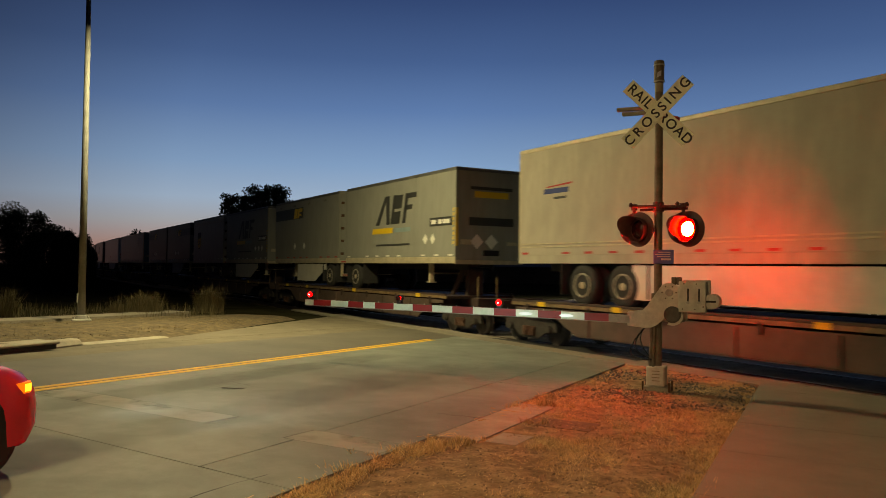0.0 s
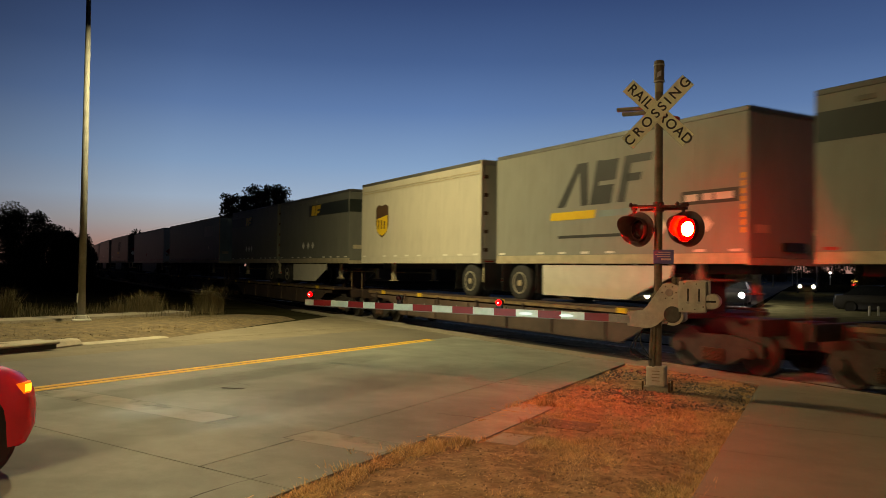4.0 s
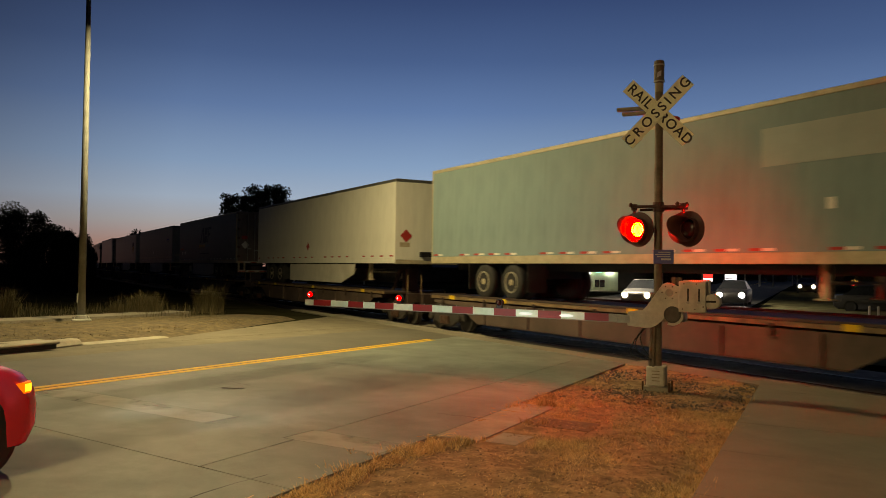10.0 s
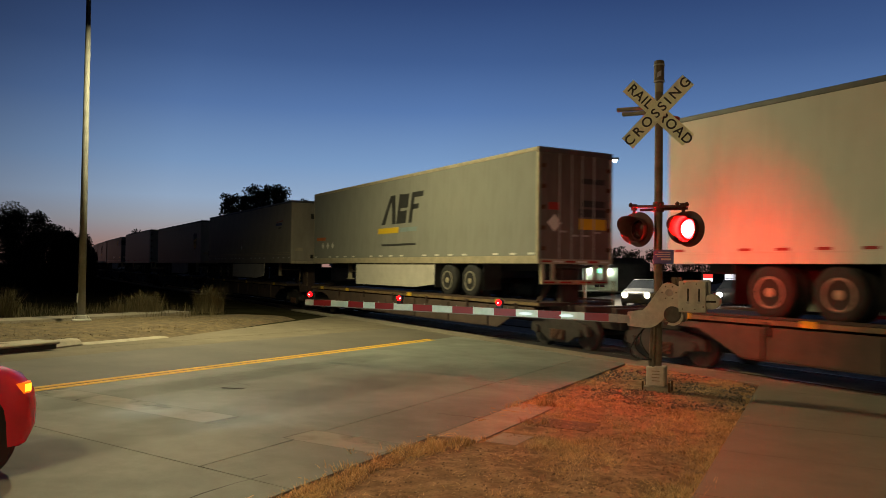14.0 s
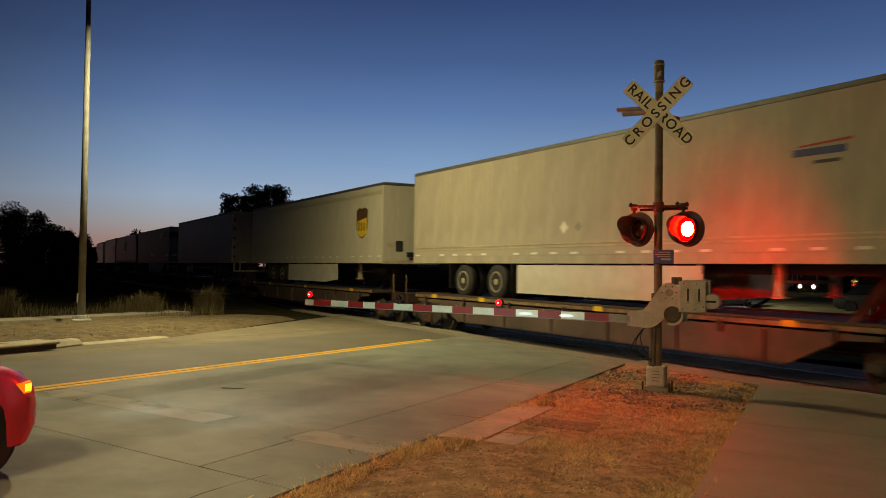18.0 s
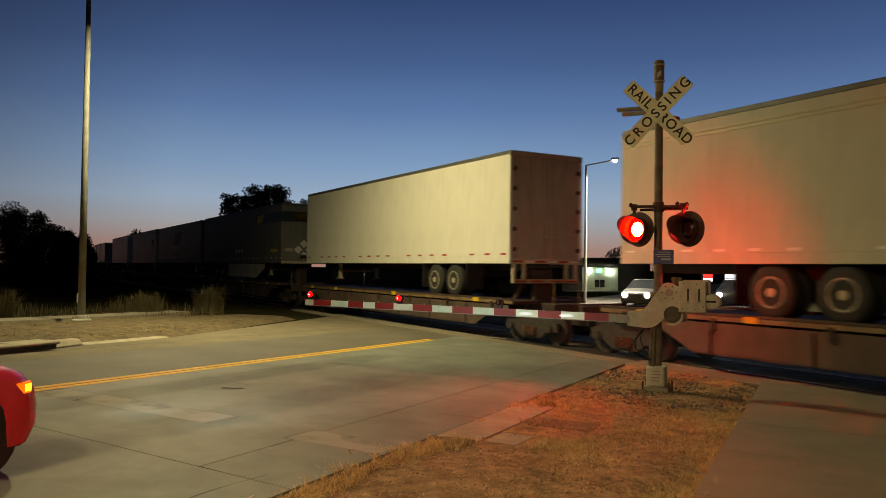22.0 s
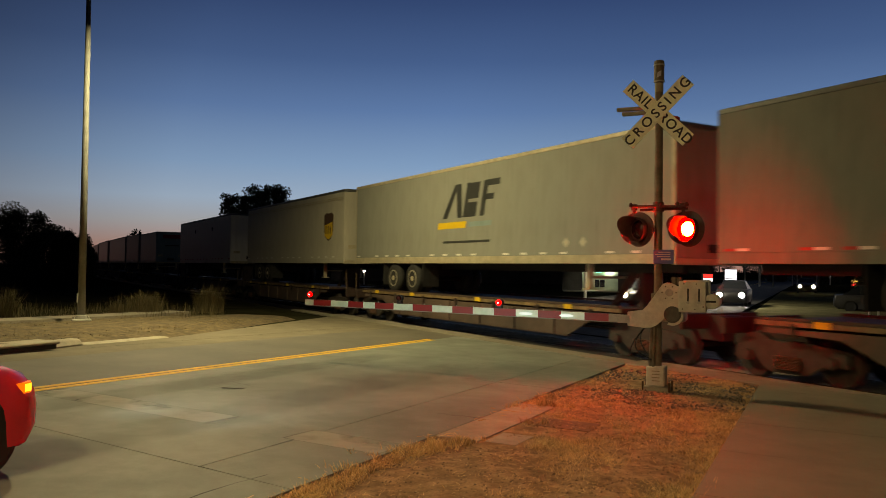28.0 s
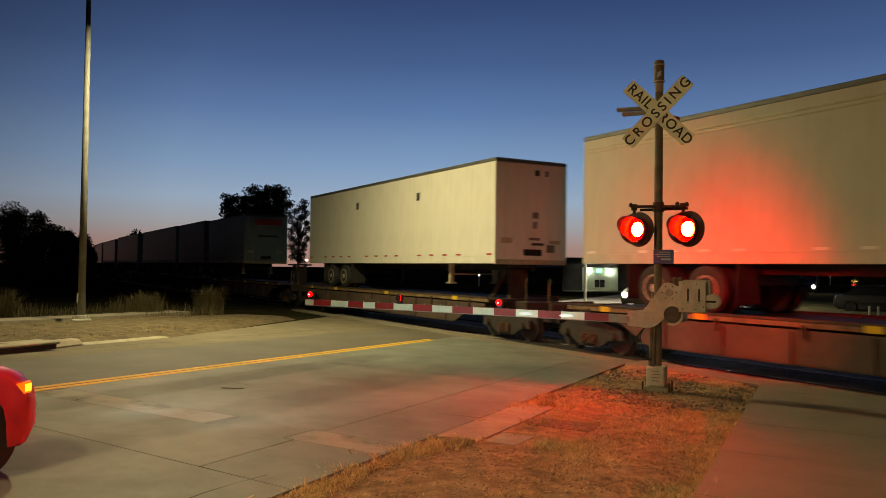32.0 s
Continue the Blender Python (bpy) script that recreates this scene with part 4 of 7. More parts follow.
        part("arm_section", bm, M["armred" if i % 2 else "armwhite"] if i else M["galv"], gt)
    part("arm_socket", box(B(), -0.60, -0.40, -0.175, -0.11, 1.12, 1.25, 0.01), M["galv"], gt)
    for x in span(-1.2, -6.3, 16):
        z, h = height(x)
        part("clip", tube(B(), (x, -0.14, z + h), (x, -0.14, z + h + 0.022), 0.007, seg=6), M["galv"], gt)
    # glowing ovals put where light strikes the white sheeting, not lamps
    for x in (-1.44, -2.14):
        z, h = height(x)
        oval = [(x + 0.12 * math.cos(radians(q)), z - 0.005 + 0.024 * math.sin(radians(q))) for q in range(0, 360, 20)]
        part("sheeting_glint", prism(B(), oval, "y", -0.166, -0.1605), M["arm_white"], gt, "small glint of light on the white arm sheeting")
    # trim wire under the sections
    bm = B()
    z0, h0 = height(L0)
    z1, h1 = height(L1)
    tube(bm, (L0, -0.163, z0 - h0 - 0.006), (L1, -0.163, z1 - h1 - 0.006), 0.006, seg=6)
    part("arm_edge", bm, M["galv"], gt)
    # lamps on the arm
    for f, circuit in ((0.978, None), (0.658, "a"), (0.338, "b")):
        x = L0 + (L1 - L0) * f
        z, h = height(x)
        lampm = part("arm_lamp", box(B(), -0.05, 0.05, -0.03, 0.05, 0.0, 0.05, 0.008), M["black"], gt, at=pose(x, -0.145, z + h))
        part("lamp_bezel", lathe(B(), [(-0.035, 0.055), (-0.035, 0.062), (0.05, 0.062), (0.06, 0.03)], 18, "y", (0, 0, 0.10)), M["black"], lampm)
        bulb = part("arm_lens", lathe(B(), [(-0.002, 0.053), (-0.03, 0.042), (-0.042, 0.015)], 18, "y"), M["arm_red"], lampm, "small red arm lamp", smooth=True, at=pose(0, -0.036, 0.10))
        part("lens_core", lathe(B(), [(-0.0425, 0.014), (-0.046, 0.009), (-0.048, 0.003)], 12, "y"), M["arm_core"], bulb, smooth=True)
        part("lens_back", lathe(B(), [(0.002, 0.053), (0.03, 0.042), (0.042, 0.015)], 18, "y"), M["lensred"], bulb, smooth=True)
        if circuit:
            ARM_FLASH[circuit].append(bulb)
    return gt


make_signal()
make_gate()

# ---------------------------------------------------------------- street lamp beyond the road


def make_street_lamp(where, head, label):
    x, y = where
    z = rise(y) + 0.12
    st = thing("street_lamp", pose(x, y, z), label, "street lamp", "street lamps")
    top = head[2] - z + 0.25
    part("pole", tube(B(), (0, 0, 0.03), (0.0, 0.0, top - 0.6), 0.105, 0.062, 20), M["polegrey"], st, smooth=True)
    part("base_plate", box(B(), -0.24, 0.24, -0.24, 0.24, 0.0, 0.05, 0.01), M["galv"], st)
    part("base_collar", lathe(B(), [(0.05, 0.16), (0.14, 0.135), (0.16, 0.11)], 20, "z"), M["polegrey"], st)
    part("hand_hole", box(B(), -0.05, 0.05, -0.125, -0.085, 0.5, 0.75, 0.01), M["galv"], st)
    for i in range(4):
        a = math.pi / 4 + i * math.pi / 2
        part("anchor_bolt", tube(B(), (0.26 * math.cos(a), 0.26 * math.sin(a), 0.03), (0.26 * math.cos(a), 0.26 * math.sin(a), 0.12), 0.02, seg=8), M["galv"], st)
    dx, dy = head[0] - x, head[1] - y
    bm = B()
    pts = [Vector((dx * f, dy * f, top - 0.6 + 0.85 * math.sin(f * math.pi / 2))) for f in (0, 0.1, 0.25, 0.45, 0.7, 0.95)]
    for a, b in zip(pts, pts[1:]):
        tube(bm, a, b, 0.045, 0.045, 12)
    part("arm", bm, M["galv"], st, smooth=True)
    turn = math.degrees(math.atan2(dy, dx))
    bm = B()
    lathe(bm, [(-0.42, 0.05), (-0.30, 0.14), (0.0, 0.19), (0.30, 0.16), (0.40, 0.05)], 20, "x")
    bmesh.ops.scale(bm, vec=(1, 1, 0.6), verts=bm.verts)
    part("lamp_head", bm, M["galv"], st, smooth=True, at=pose(dx, dy, top + 0.22, 0, 0, turn))
    return st


make_street_lamp((-23.07, 1.95), LAMP_A, "tall galvanised street lamp on the far verge")
# post and head added out of view to give the fill light a fixture
make_street_lamp((1.2, -6.2), FILL_B, "added street lamp out of view that carries the fill light")

# ---------------------------------------------------------------- the train



def travelled(t):
    """Metres the train has run after t seconds; it slows a little."""
    return 7.5517 * t - 0.00299 * t * t - 0.0000317 * t ** 3


DECK = 1.12          # height of the wheel decks over the rails
TRAIN = []           # (thing, middle at 0 s)
WHEELSETS = []


def skewed(bm, x, z, w, h, y, lean=0.25, t=0.004):
    """A leaning flat bar on the near side of a trailer; x, z at its lower corner."""
    prism(bm, [(x, z), (x + w, z), (x + w + lean * h, z + h), (x + lean * h, z + h)], "y", y - t, y)


def diamond(bm, x, z, r, y, t=0.004):
    prism(bm, [(x - r, z), (x, z - r), (x + r, z), (x, z + r)], "y", y - t, y)


def face_diamond(bm, y, z, r, x, t=0.004):
    prism(bm, [(y - r, z), (y, z - r), (y + r, z), (y, z + r)], "x", x, x + t)


def shield(bm, x, z, w, h, y, t):
    """A shield outline, x and z at its middle."""
    pts = [(-0.5, 0.42), (-0.25, 0.5), (0, 0.46), (0.25, 0.5), (0.5, 0.42), (0.5, -0.15), (0.38, -0.33), (0.18, -0.45), (0, -0.5), (-0.18, -0.45), (-0.38, -0.33), (-0.5, -0.15)]
    prism(bm, [(x + a * w, z + b * h) for a, b in pts[::-1]], "y", y - t, y)


_shared = {}


def road_wheel(parent, x, y, outer):
    """A dual trailer wheel: tyres and a dished pale rim."""
    if "tyre" not in _shared:
        bm = B()
        for o in (0, 0.34):
            lathe(bm, [(o - 0.13, 0.30), (o - 0.14, 0.36), (o - 0.125, 0.46), (o - 0.08, 0.505), (o + 0.08, 0.505), (o + 0.125, 0.46), (o + 0.14, 0.36), (o + 0.13, 0.30)], 28, "y")
        _shared["tyre"] = mesh_of("tyre", bm, M["rubber"], True)
        bm = lathe(B(), [(-0.10, 0.308), (-0.142, 0.300), (-0.145, 0.262), (-0.06, 0.232), (-0.03, 0.165)], 28, "y")
        _shared["rim"] = mesh_of("rim", bm, M["hub"], True)
        bm = lathe(B(), [(-0.025, 0.168), (-0.055, 0.135), (-0.075, 0.10), (-0.145, 0.085), (-0.155, 0.03)], 20, "y")
        for i in range(8):
            a = i * math.pi / 4
            tube(bm, (0.14 * math.cos(a), -0.075, 0.14 * math.sin(a)), (0.14 * math.cos(a), -0.03, 0.14 * math.sin(a)), 0.014, seg=6)
        _shared["wheel_hub"] = mesh_of("wheel_hub", bm, M["alu"], False)
    w = new("road_wheel", _shared["tyre"])
    w.parent = parent
    w.matrix_basis = pose(x, y, 0.505, 0, 0, 0 if outer < 0 else 180)
    for nm in ("rim", "wheel_hub"):
        q = new(nm, _shared[nm])
        q.parent = w
    return w


def trailer(rear, front, top=5.18, skin="white", doors_ahead=False, wheels=(), skirt=None, legs=None, marks="", tape="red", label="", face=None, rails=False, roofline="roof"):
    """A highway trailer riding a flat car. rear and front: where its ends are along the track at 0 s; lengths in its own x from the rear end."""
    L = front - rear
    mid = rear + L / 2
    near = -1.295
    tr = thing("trailer", Matrix.Translation((mid, TRACK_Y, DECK)), label, "trailer", "trailers on the train")
    h = L / 2
    z0, z1 = 2.15 - DECK, top - DECK
    mt = M[skin]
    part("body", box(B(), -h + 0.05, h - 0.05, near + 0.012, -near - 0.012, z0 + 0.10, z1 - 0.03), mt, tr)
    # skin panels on both sides
    n = max(6, round(L / 1.22))
    w = (L - 0.16) / n
    key = ("panel", skin, round(w, 3), round(z1 - z0, 3))
    for i in range(n):
        x = -h + 0.08 + w * (i + 0.5)
        if key not in _shared:
            bm = box(B(), -w / 2 + 0.003, w / 2 - 0.003, -0.010, 0.0, z0 + 0.22, z1 - 0.11)
            _shared[key] = mesh_of("side_panel", bm, mt)
        for sgn in (-1, 1):
            o = new("side_panel", _shared[key])
            o.parent = tr
            o.matrix_basis = pose(x, sgn * 1.283, 0, 0, 0, 0 if sgn < 0 else 180)
    for sgn in (-1, 1):
        y0 = sgn * 1.295
        ya, yb = min(y0, y0 - sgn * 0.05), max(y0, y0 - sgn * 0.05)
        part("bottom_rail", box(B(), -h, h, ya, yb, z0, z0 + 0.215, 0.008), M["alu"] if skin in ("slate", "grey", "ash") else mt, tr)
        part("top_rail", box(B(), -h, h, ya, yb, z1 - 0.105, z1, 0.012), M["alu"] if roofline == "alu" else M["roof"], tr)
        for ex in (-h, h - 0.09):
            part("corner_post", box(B(), ex, ex + 0.09, ya, yb, z0 + 0.218, z1 - 0.108, 0.01), mt if roofline != "alu" else M["alu"], tr)
        if rails:
            for zz in (z1 - 0.34, z1 - 0.42) if rails == "top" else (z0 + 0.42, z0 + 0.50):
                part("rub_rail", box(B(), -h + 0.1, h - 0.1, ya - 0.012 if sgn < 0 else yb - 0.02, ya + 0.02 if sgn < 0 else yb + 0.012, zz, zz + 0.035), M["alu"], tr)
    part("roof", box(B(), -h + 0.02, h - 0.02, -1.24, 1.24, z1 - 0.028, z1 + 0.012, 0.01), M["roof"], tr)
    # end ahead
    fm = M[face] if face else mt
    if doors_ahead:
        for sgn in (-1, 1):
            d = part("door", box(B(), h - 0.05, h - 0.005, min(0.008 * sgn, 1.17 * sgn), max(0.008 * sgn, 1.17 * sgn), z0 + 0.14, z1 - 0.16, 0.006), fm, tr)
            for k in range(2):
                yy = sgn * (0.18 + 0.42 * k)
                part("lock_rod", tube(B(), (h + 0.025, yy, z0 + 0.10), (h + 0.025, yy, z1 - 0.14), 0.017, seg=8), M["galv"], d)
                part("handle", box(B(), h + 0.02, h + 0.05, yy - 0.02, yy + 0.22, z0 + 0.75 + 0.1 * k, z0 + 0.80 + 0.1 * k), M["galv"], d)
            for q in range(5):
                zz = z0 + 0.35 + q * (z1 - z0 - 0.9) / 4
                part("hinge", box(B(), h - 0.01, h + 0.03, sgn * 1.13 - 0.07, sgn * 1.13 + 0.07, zz, zz + 0.11, 0.008), M["rust"], d)
        part("door_frame", box(B(), h - 0.06, h + 0.005, -1.295, 1.295, z1 - 0.155, z1 - 0.002, 0.01), fm, tr)
        part("bumper", box(B(), h - 0.12, h, -1.15, 1.15, z0 - 0.55, z0 - 0.43, 0.01), M["alu"], tr)
        for yy in (-0.75, 0.75, -1.1, 1.1):
            part("bumper_post", box(B(), h - 0.10, h - 0.02, yy - 0.05, yy + 0.05, z0 - 0.44, z0 + 0.02), M["alu"], tr)
        part("sill", box(B(), h - 0.10, h + 0.004, -1.28, 1.28, z0, z0 + 0.13, 0.008), M["alu"], tr)
        for k, yy in enumerate((-1.0, -0.6, -0.2, 0.2, 0.6, 1.0)):
            part("sill_tape", box(B(), h + 0.0045, h + 0.008, yy - 0.17, yy + 0.17, z0 + 0.04, z0 + 0.09), M["placard" if k % 2 else "redmark"], tr)
        for yy in (-0.9, -0.35, 0.35, 0.9):
            part("bumper_tape", box(B(), h + 0.001, h + 0.005, yy - 0.2, yy + 0.2, z0 - 0.51, z0 - 0.47), M["redmark"], tr)
    else:
        part("front_wall", box(B(), h - 0.05, h - 0.004, -1.28, 1.28, z0 + 0.12, z1 - 0.10, 0.02), fm, tr)
        part("front_cap", box(B(), h - 0.06, h + 0.006, -1.29, 1.29, z1 - 0.10, z1, 0.015), M["roof"], tr)
        part("front_sill", box(B(), h - 0.08, h + 0.004, -1.28, 1.28, z0 - 0.02, z0 + 0.12, 0.01), M["alu"], tr)
        if face != "none":
            part("gladhand_box", box(B(), h, h + 0.09, -0.30, 0.30, z0 + 0.25, z0 + 0.43, 0.01), M["black"], tr)
            for yy, hh in ((-0.9, 0.16), (0.85, 0.11)):
                part("front_plate", box(B(), h - 0.003, h + 0.006, yy - 0.2, yy + 0.2, z0 + 0.6, z0 + 0.6 + hh), M["alu"], tr)
    # other end
    part("rear_frame", box(B(), -h, -h + 0.06, -1.28, 1.28, z0, z1 - 0.02, 0.01), mt, tr)
    # chassis
    for yy in (-0.45, 0.45):
        part("chassis_beam", box(B(), -h + 0.4, h - 0.5, yy - 0.06, yy + 0.06, z0 - 0.20, z0 + 0.10), M["black"], tr)
    for x in wheels:
        for sgn in (-1, 1):
            road_wheel(tr, x - h, sgn * 1.13, sgn)
        part("axle", tube(B(), (x - h, -1.1, 0.505), (x - h, 1.1, 0.505), 0.07, seg=10), M["black"], tr)
    if wheels:
        wx0, wx1 = min(wheels) - h - 0.75, max(wheels) - h + 0.75
        part("slider_frame", box(B(), wx0, wx1, -0.62, 0.62, 0.62, z0 - 0.02), M["black"], tr)
        for ex in (wx0 - 0.05, wx1 + 0.03):
            part("mud_flap", box(B(), ex, ex + 0.02, -1.28, -0.66, 0.25, z0 + 0.02), M["rubber"], tr)
    if skirt:
        a, b, slope = skirt
        pts = [(a - h, z0 - 0.035), (b - h, z0 - 0.035), (b - h - (0.0 if slope < 0.2 else 0.1), 0.35 + slope), (b - h - 1.4, 0.22), (a - h, 0.22)]
        for sgn in (-1, 1):
            bm = prism(B(), pts, "y", sgn * 1.23 - 0.012, sgn * 1.23 + 0.012)
            for q in span(a - h + 0.1, b - h - 0.1, 4):
                part("skirt_bracket", box(B(), q - 0.03, q + 0.03, sgn * 1.2 - 0.015, sgn * 1.2 + 0.015, z0 - 0.3, z0 + 0.1), M["galv"], tr)
            part("side_skirt", bm, M["skirt"], tr)
    lx = legs if legs is not None else (L - 3.0)
    for sgn in (-0.85, 0.85):
        part("landing_leg", box(B(), lx - h - 0.07, lx - h + 0.07, sgn - 0.07, sgn + 0.07, 0.42, z0 + 0.05, 0.01), M["alu"], tr)
        part("leg_foot", box(B(), lx - h - 0.14, lx - h + 0.14, sgn - 0.13, sgn + 0.13, 0.38, 0.42, 0.01), M["alu"], tr)
    part("leg_brace", tube(B(), (lx - h, -0.85, 0.7), (lx - h, 0.85, 0.7), 0.03, seg=8), M["alu"], tr)
    # reflective dashes along the bottom rail
    dash = {"red": ("redmark",), "both": ("redmark", "placard"), "white": ("placard",)}[tape]
    count = max(9, int(L / 0.8))
    for i in range(count):
        if (i * 7) % 5 == 2:
            continue
        x = -h + 0.3 + (L - 0.6) * i / (count - 1)
        for m_ in dash:
            k2 = ("dash", m_)
            if k2 not in _shared:
                _shared[k2] = mesh_of("reflector", box(B(), -0.14, 0.14, -0.003, 0.0, -0.027, 0.027), M[m_])
            o = new("reflector", _shared[k2])
            o.parent = tr
            o.matrix_basis = pose(x, near + 0.0005, z0 + 0.27)
            x += 0.285
    # marks on the near side
    y = near - 0.0015
    zz = lambda z: z - DECK
    xx = lambda x: x - h
    if marks.startswith("slant"):
        x0 = float(marks.split(":")[1])
        part("mark", prism(B(), [(xx(x0), zz(3.56)), (xx(x0 + 0.30), zz(3.56)), (xx(x0 + 0.86), zz(4.40)), (xx(x0 + 0.92), zz(3.56)), (xx(x0 + 1.18), zz(3.56)), (xx(x0 + 1.16), zz(4.6)), (xx(x0 + 0.78), zz(4.6))], "y", y - 0.004, y), M["ink"], tr, "dark slanting emblem")
        bm = B()
        skewed(bm, xx(x0 + 1.30), zz(3.56), 0.66, 0.44, y)
        skewed(bm, xx(x0 + 1.46), zz(4.10), 0.66, 0.48, y)
        skewed(bm, xx(x0 + 1.24), zz(3.56), 0.2, 1.04, y - 0.0005, 0.25, 0.003)
        part("mark", bm, M["ink"], tr)
        bm = B()
        skewed(bm, xx(x0 + 2.18), zz(3.56), 0.24, 1.04, y)
        skewed(bm, xx(x0 + 2.46), zz(4.02), 0.46, 0.17, y)
        skewed(bm, xx(x0 + 2.62), zz(4.42), 0.62, 0.18, y)
        part("mark", bm, M["ink"], tr)
        bm = B()
        skewed(bm, xx(x0 - 0.3), zz(3.24), 1.7, 0.2, y)
        part("mark_bar", bm, M["gold"], tr, "yellow bar under the emblem")
        bm = B()
        skewed(bm, xx(x0 + 1.55), zz(3.26), 1.25, 0.15, y)
        part("writing_bar", bm, M["slate" if skin == "grey" else "ink"], tr)
        bm = B()
        skewed(bm, xx(x0 + 0.05), zz(2.78), 2.7, 0.07, y, 0.1)
        part("writing_bar", bm, M["ink"], tr)
        if "label" in marks:
            bx = L - 1.65
            bm = box(B(), xx(bx), xx(bx + 1.45), y - 0.004, y, zz(3.36), zz(3.64))
            lb = part("label_box", bm, M["ink"], tr)
            for a, b in ((0.10, 0.42), (0.55, 0.80), (0.86, 1.30)):
                part("writing_bar", box(B(), xx(bx + a), xx(bx + b), y - 0.007, y - 0.0045, zz(3.43), zz(3.57)), M["placard"], lb)
            for k in range(8):
                part("marker_strip", box(B(), h - 0.16, h - 0.08, y - 0.004, y, zz(2.75 + 0.15 * k), zz(2.85 + 0.15 * k)), M["gold"], tr)
    elif marks.startswith("band"):
        _, b0, b1, g0 = marks.split(":")
        b0, b1, g0 = float(b0), float(b1), float(g0)
        part("band", box(B(), xx(b0), xx(b1), y - 0.003, y, zz(4.26), zz(4.78)), M["band"], tr, "dark band along the side")
        bm = B()
        skewed(bm, xx(g0), zz(4.29), 0.42, 0.45, y - 0.0035, 0.3)
        skewed(bm, xx(g0 + 0.48), zz(4.29), 0.22, 0.45, y - 0.0035, 0.3)
        skewed(bm, xx(g0 + 0.68), zz(4.56), 0.46, 0.18, y - 0.0035, 0.3)
        skewed(bm, xx(g0 + 0.72), zz(4.38), 0.30, 0.10, y - 0.0035, 0.3)
        part("band_emblem", bm, M["gold"], tr, "yellow slanting emblem")
        for k in range(4):
            part("vent", box(B(), xx(1.0 + 2.0 * k + (L - 9) * 0.5), xx(1.28 + 2.0 * k + (L - 9) * 0.5), y - 0.02, y, zz(top - 0.33), zz(top - 0.24), 0.006), M["dark"], tr)
    elif marks.startswith("shield"):
        cx = float(marks.split(":")[1])
        bm = B()
        shield(bm, xx(cx), zz(3.72), 1.06, 1.22, y, 0.004)
        sh = part("shield", bm, M["brown"], tr, "brown and yellow shield emblem")
        bm = B()
        prism(bm, [(xx(cx - 0.45), zz(3.35)), (xx(cx - 0.2), zz(3.23)), (xx(cx), zz(3.17)), (xx(cx + 0.2), zz(3.23)), (xx(cx + 0.45), zz(3.35)), (xx(cx + 0.45), zz(3.92)), (xx(cx - 0.45), zz(3.80))], "y", y - 0.007, y - 0.0045)
        part("shield_field", bm, M["gold"], sh)
        bm = B()
        for k in range(3):
            skewed(bm, xx(cx - 0.34 + 0.25 * k), zz(3.42), 0.10, 0.36 - 0.03 * k, y - 0.0075, 0.0, 0.002)
        part("shield_bar", bm, M["brown"], sh)
    elif marks.startswith("logo"):
        x0, z = float(marks.split(":")[1]), float(marks.split(":")[2])
        part("mark", box(B(), xx(x0), xx(x0 + 1.0), y - 0.004, y, zz(z), zz(z + 0.13)), M["blue"], tr)
        part("mark_bar", prism(B(), [(xx(x0 + 0.1), zz(z + 0.16)), (xx(x0 + 1.12), zz(z + 0.20)), (xx(x0 + 1.12), zz(z + 0.25)), (xx(x0 + 0.1), zz(z + 0.19))], "y", y - 0.004, y), M["redmark"], tr)
        part("writing_bar", box(B(), xx(x0 + 0.4), xx(x0 + 0.9), y - 0.004, y, zz(z - 0.15), zz(z - 0.09)), M["ink"], tr)
    elif marks == "vents":
        for vx in (5.4, 10.5):
            part("vent", box(B(), xx(vx - 0.10), xx(vx + 0.10), y - 0.03, y, zz(4.28), zz(4.55), 0.01), M["ink"], tr)
    elif marks == "plate":
        part("mark", box(B(), xx(12.6), xx(15.1), y - 0.004, y, zz(3.95), zz(4.66)), M["fade"], tr, "faded pale rectangle")
        part("mark_bar", box(B(), xx(13.9), xx(14.05), y - 0.004, y, zz(3.1), zz(3.3)), M["placard"], tr)
    return tr, L, h, z0, z1, y


def placards(tr, L, xs, z=2.95, r=0.17, mt="placard"):
    for x in xs:
        bm = B()
        diamond(bm, x - L / 2, z - DECK, r, -1.2965)
        part("placard", bm, M[mt], tr)


def end_marks(tr, L, items):
    for y, z, r, mt in items:
        bm = B()
        face_diamond(bm, y, z - DECK, r, L / 2 - 0.003, 0.009)
        part("placard", bm, M[mt], tr)


def end_bars(tr, L, items):
    for y0, y1, z0, z1, mt in items:
        part("mark", box(B(), L / 2 - 0.003, L / 2 + 0.007, y0, y1, z0 - DECK, z1 - DECK), M[mt], tr)


def add(rear, front, **kw):
    got = trailer(rear, front, **kw)
    TRAIN.append((got[0], (rear + front) / 2))
    return got[0], front - rear


LONG = (2.6, 4.0)


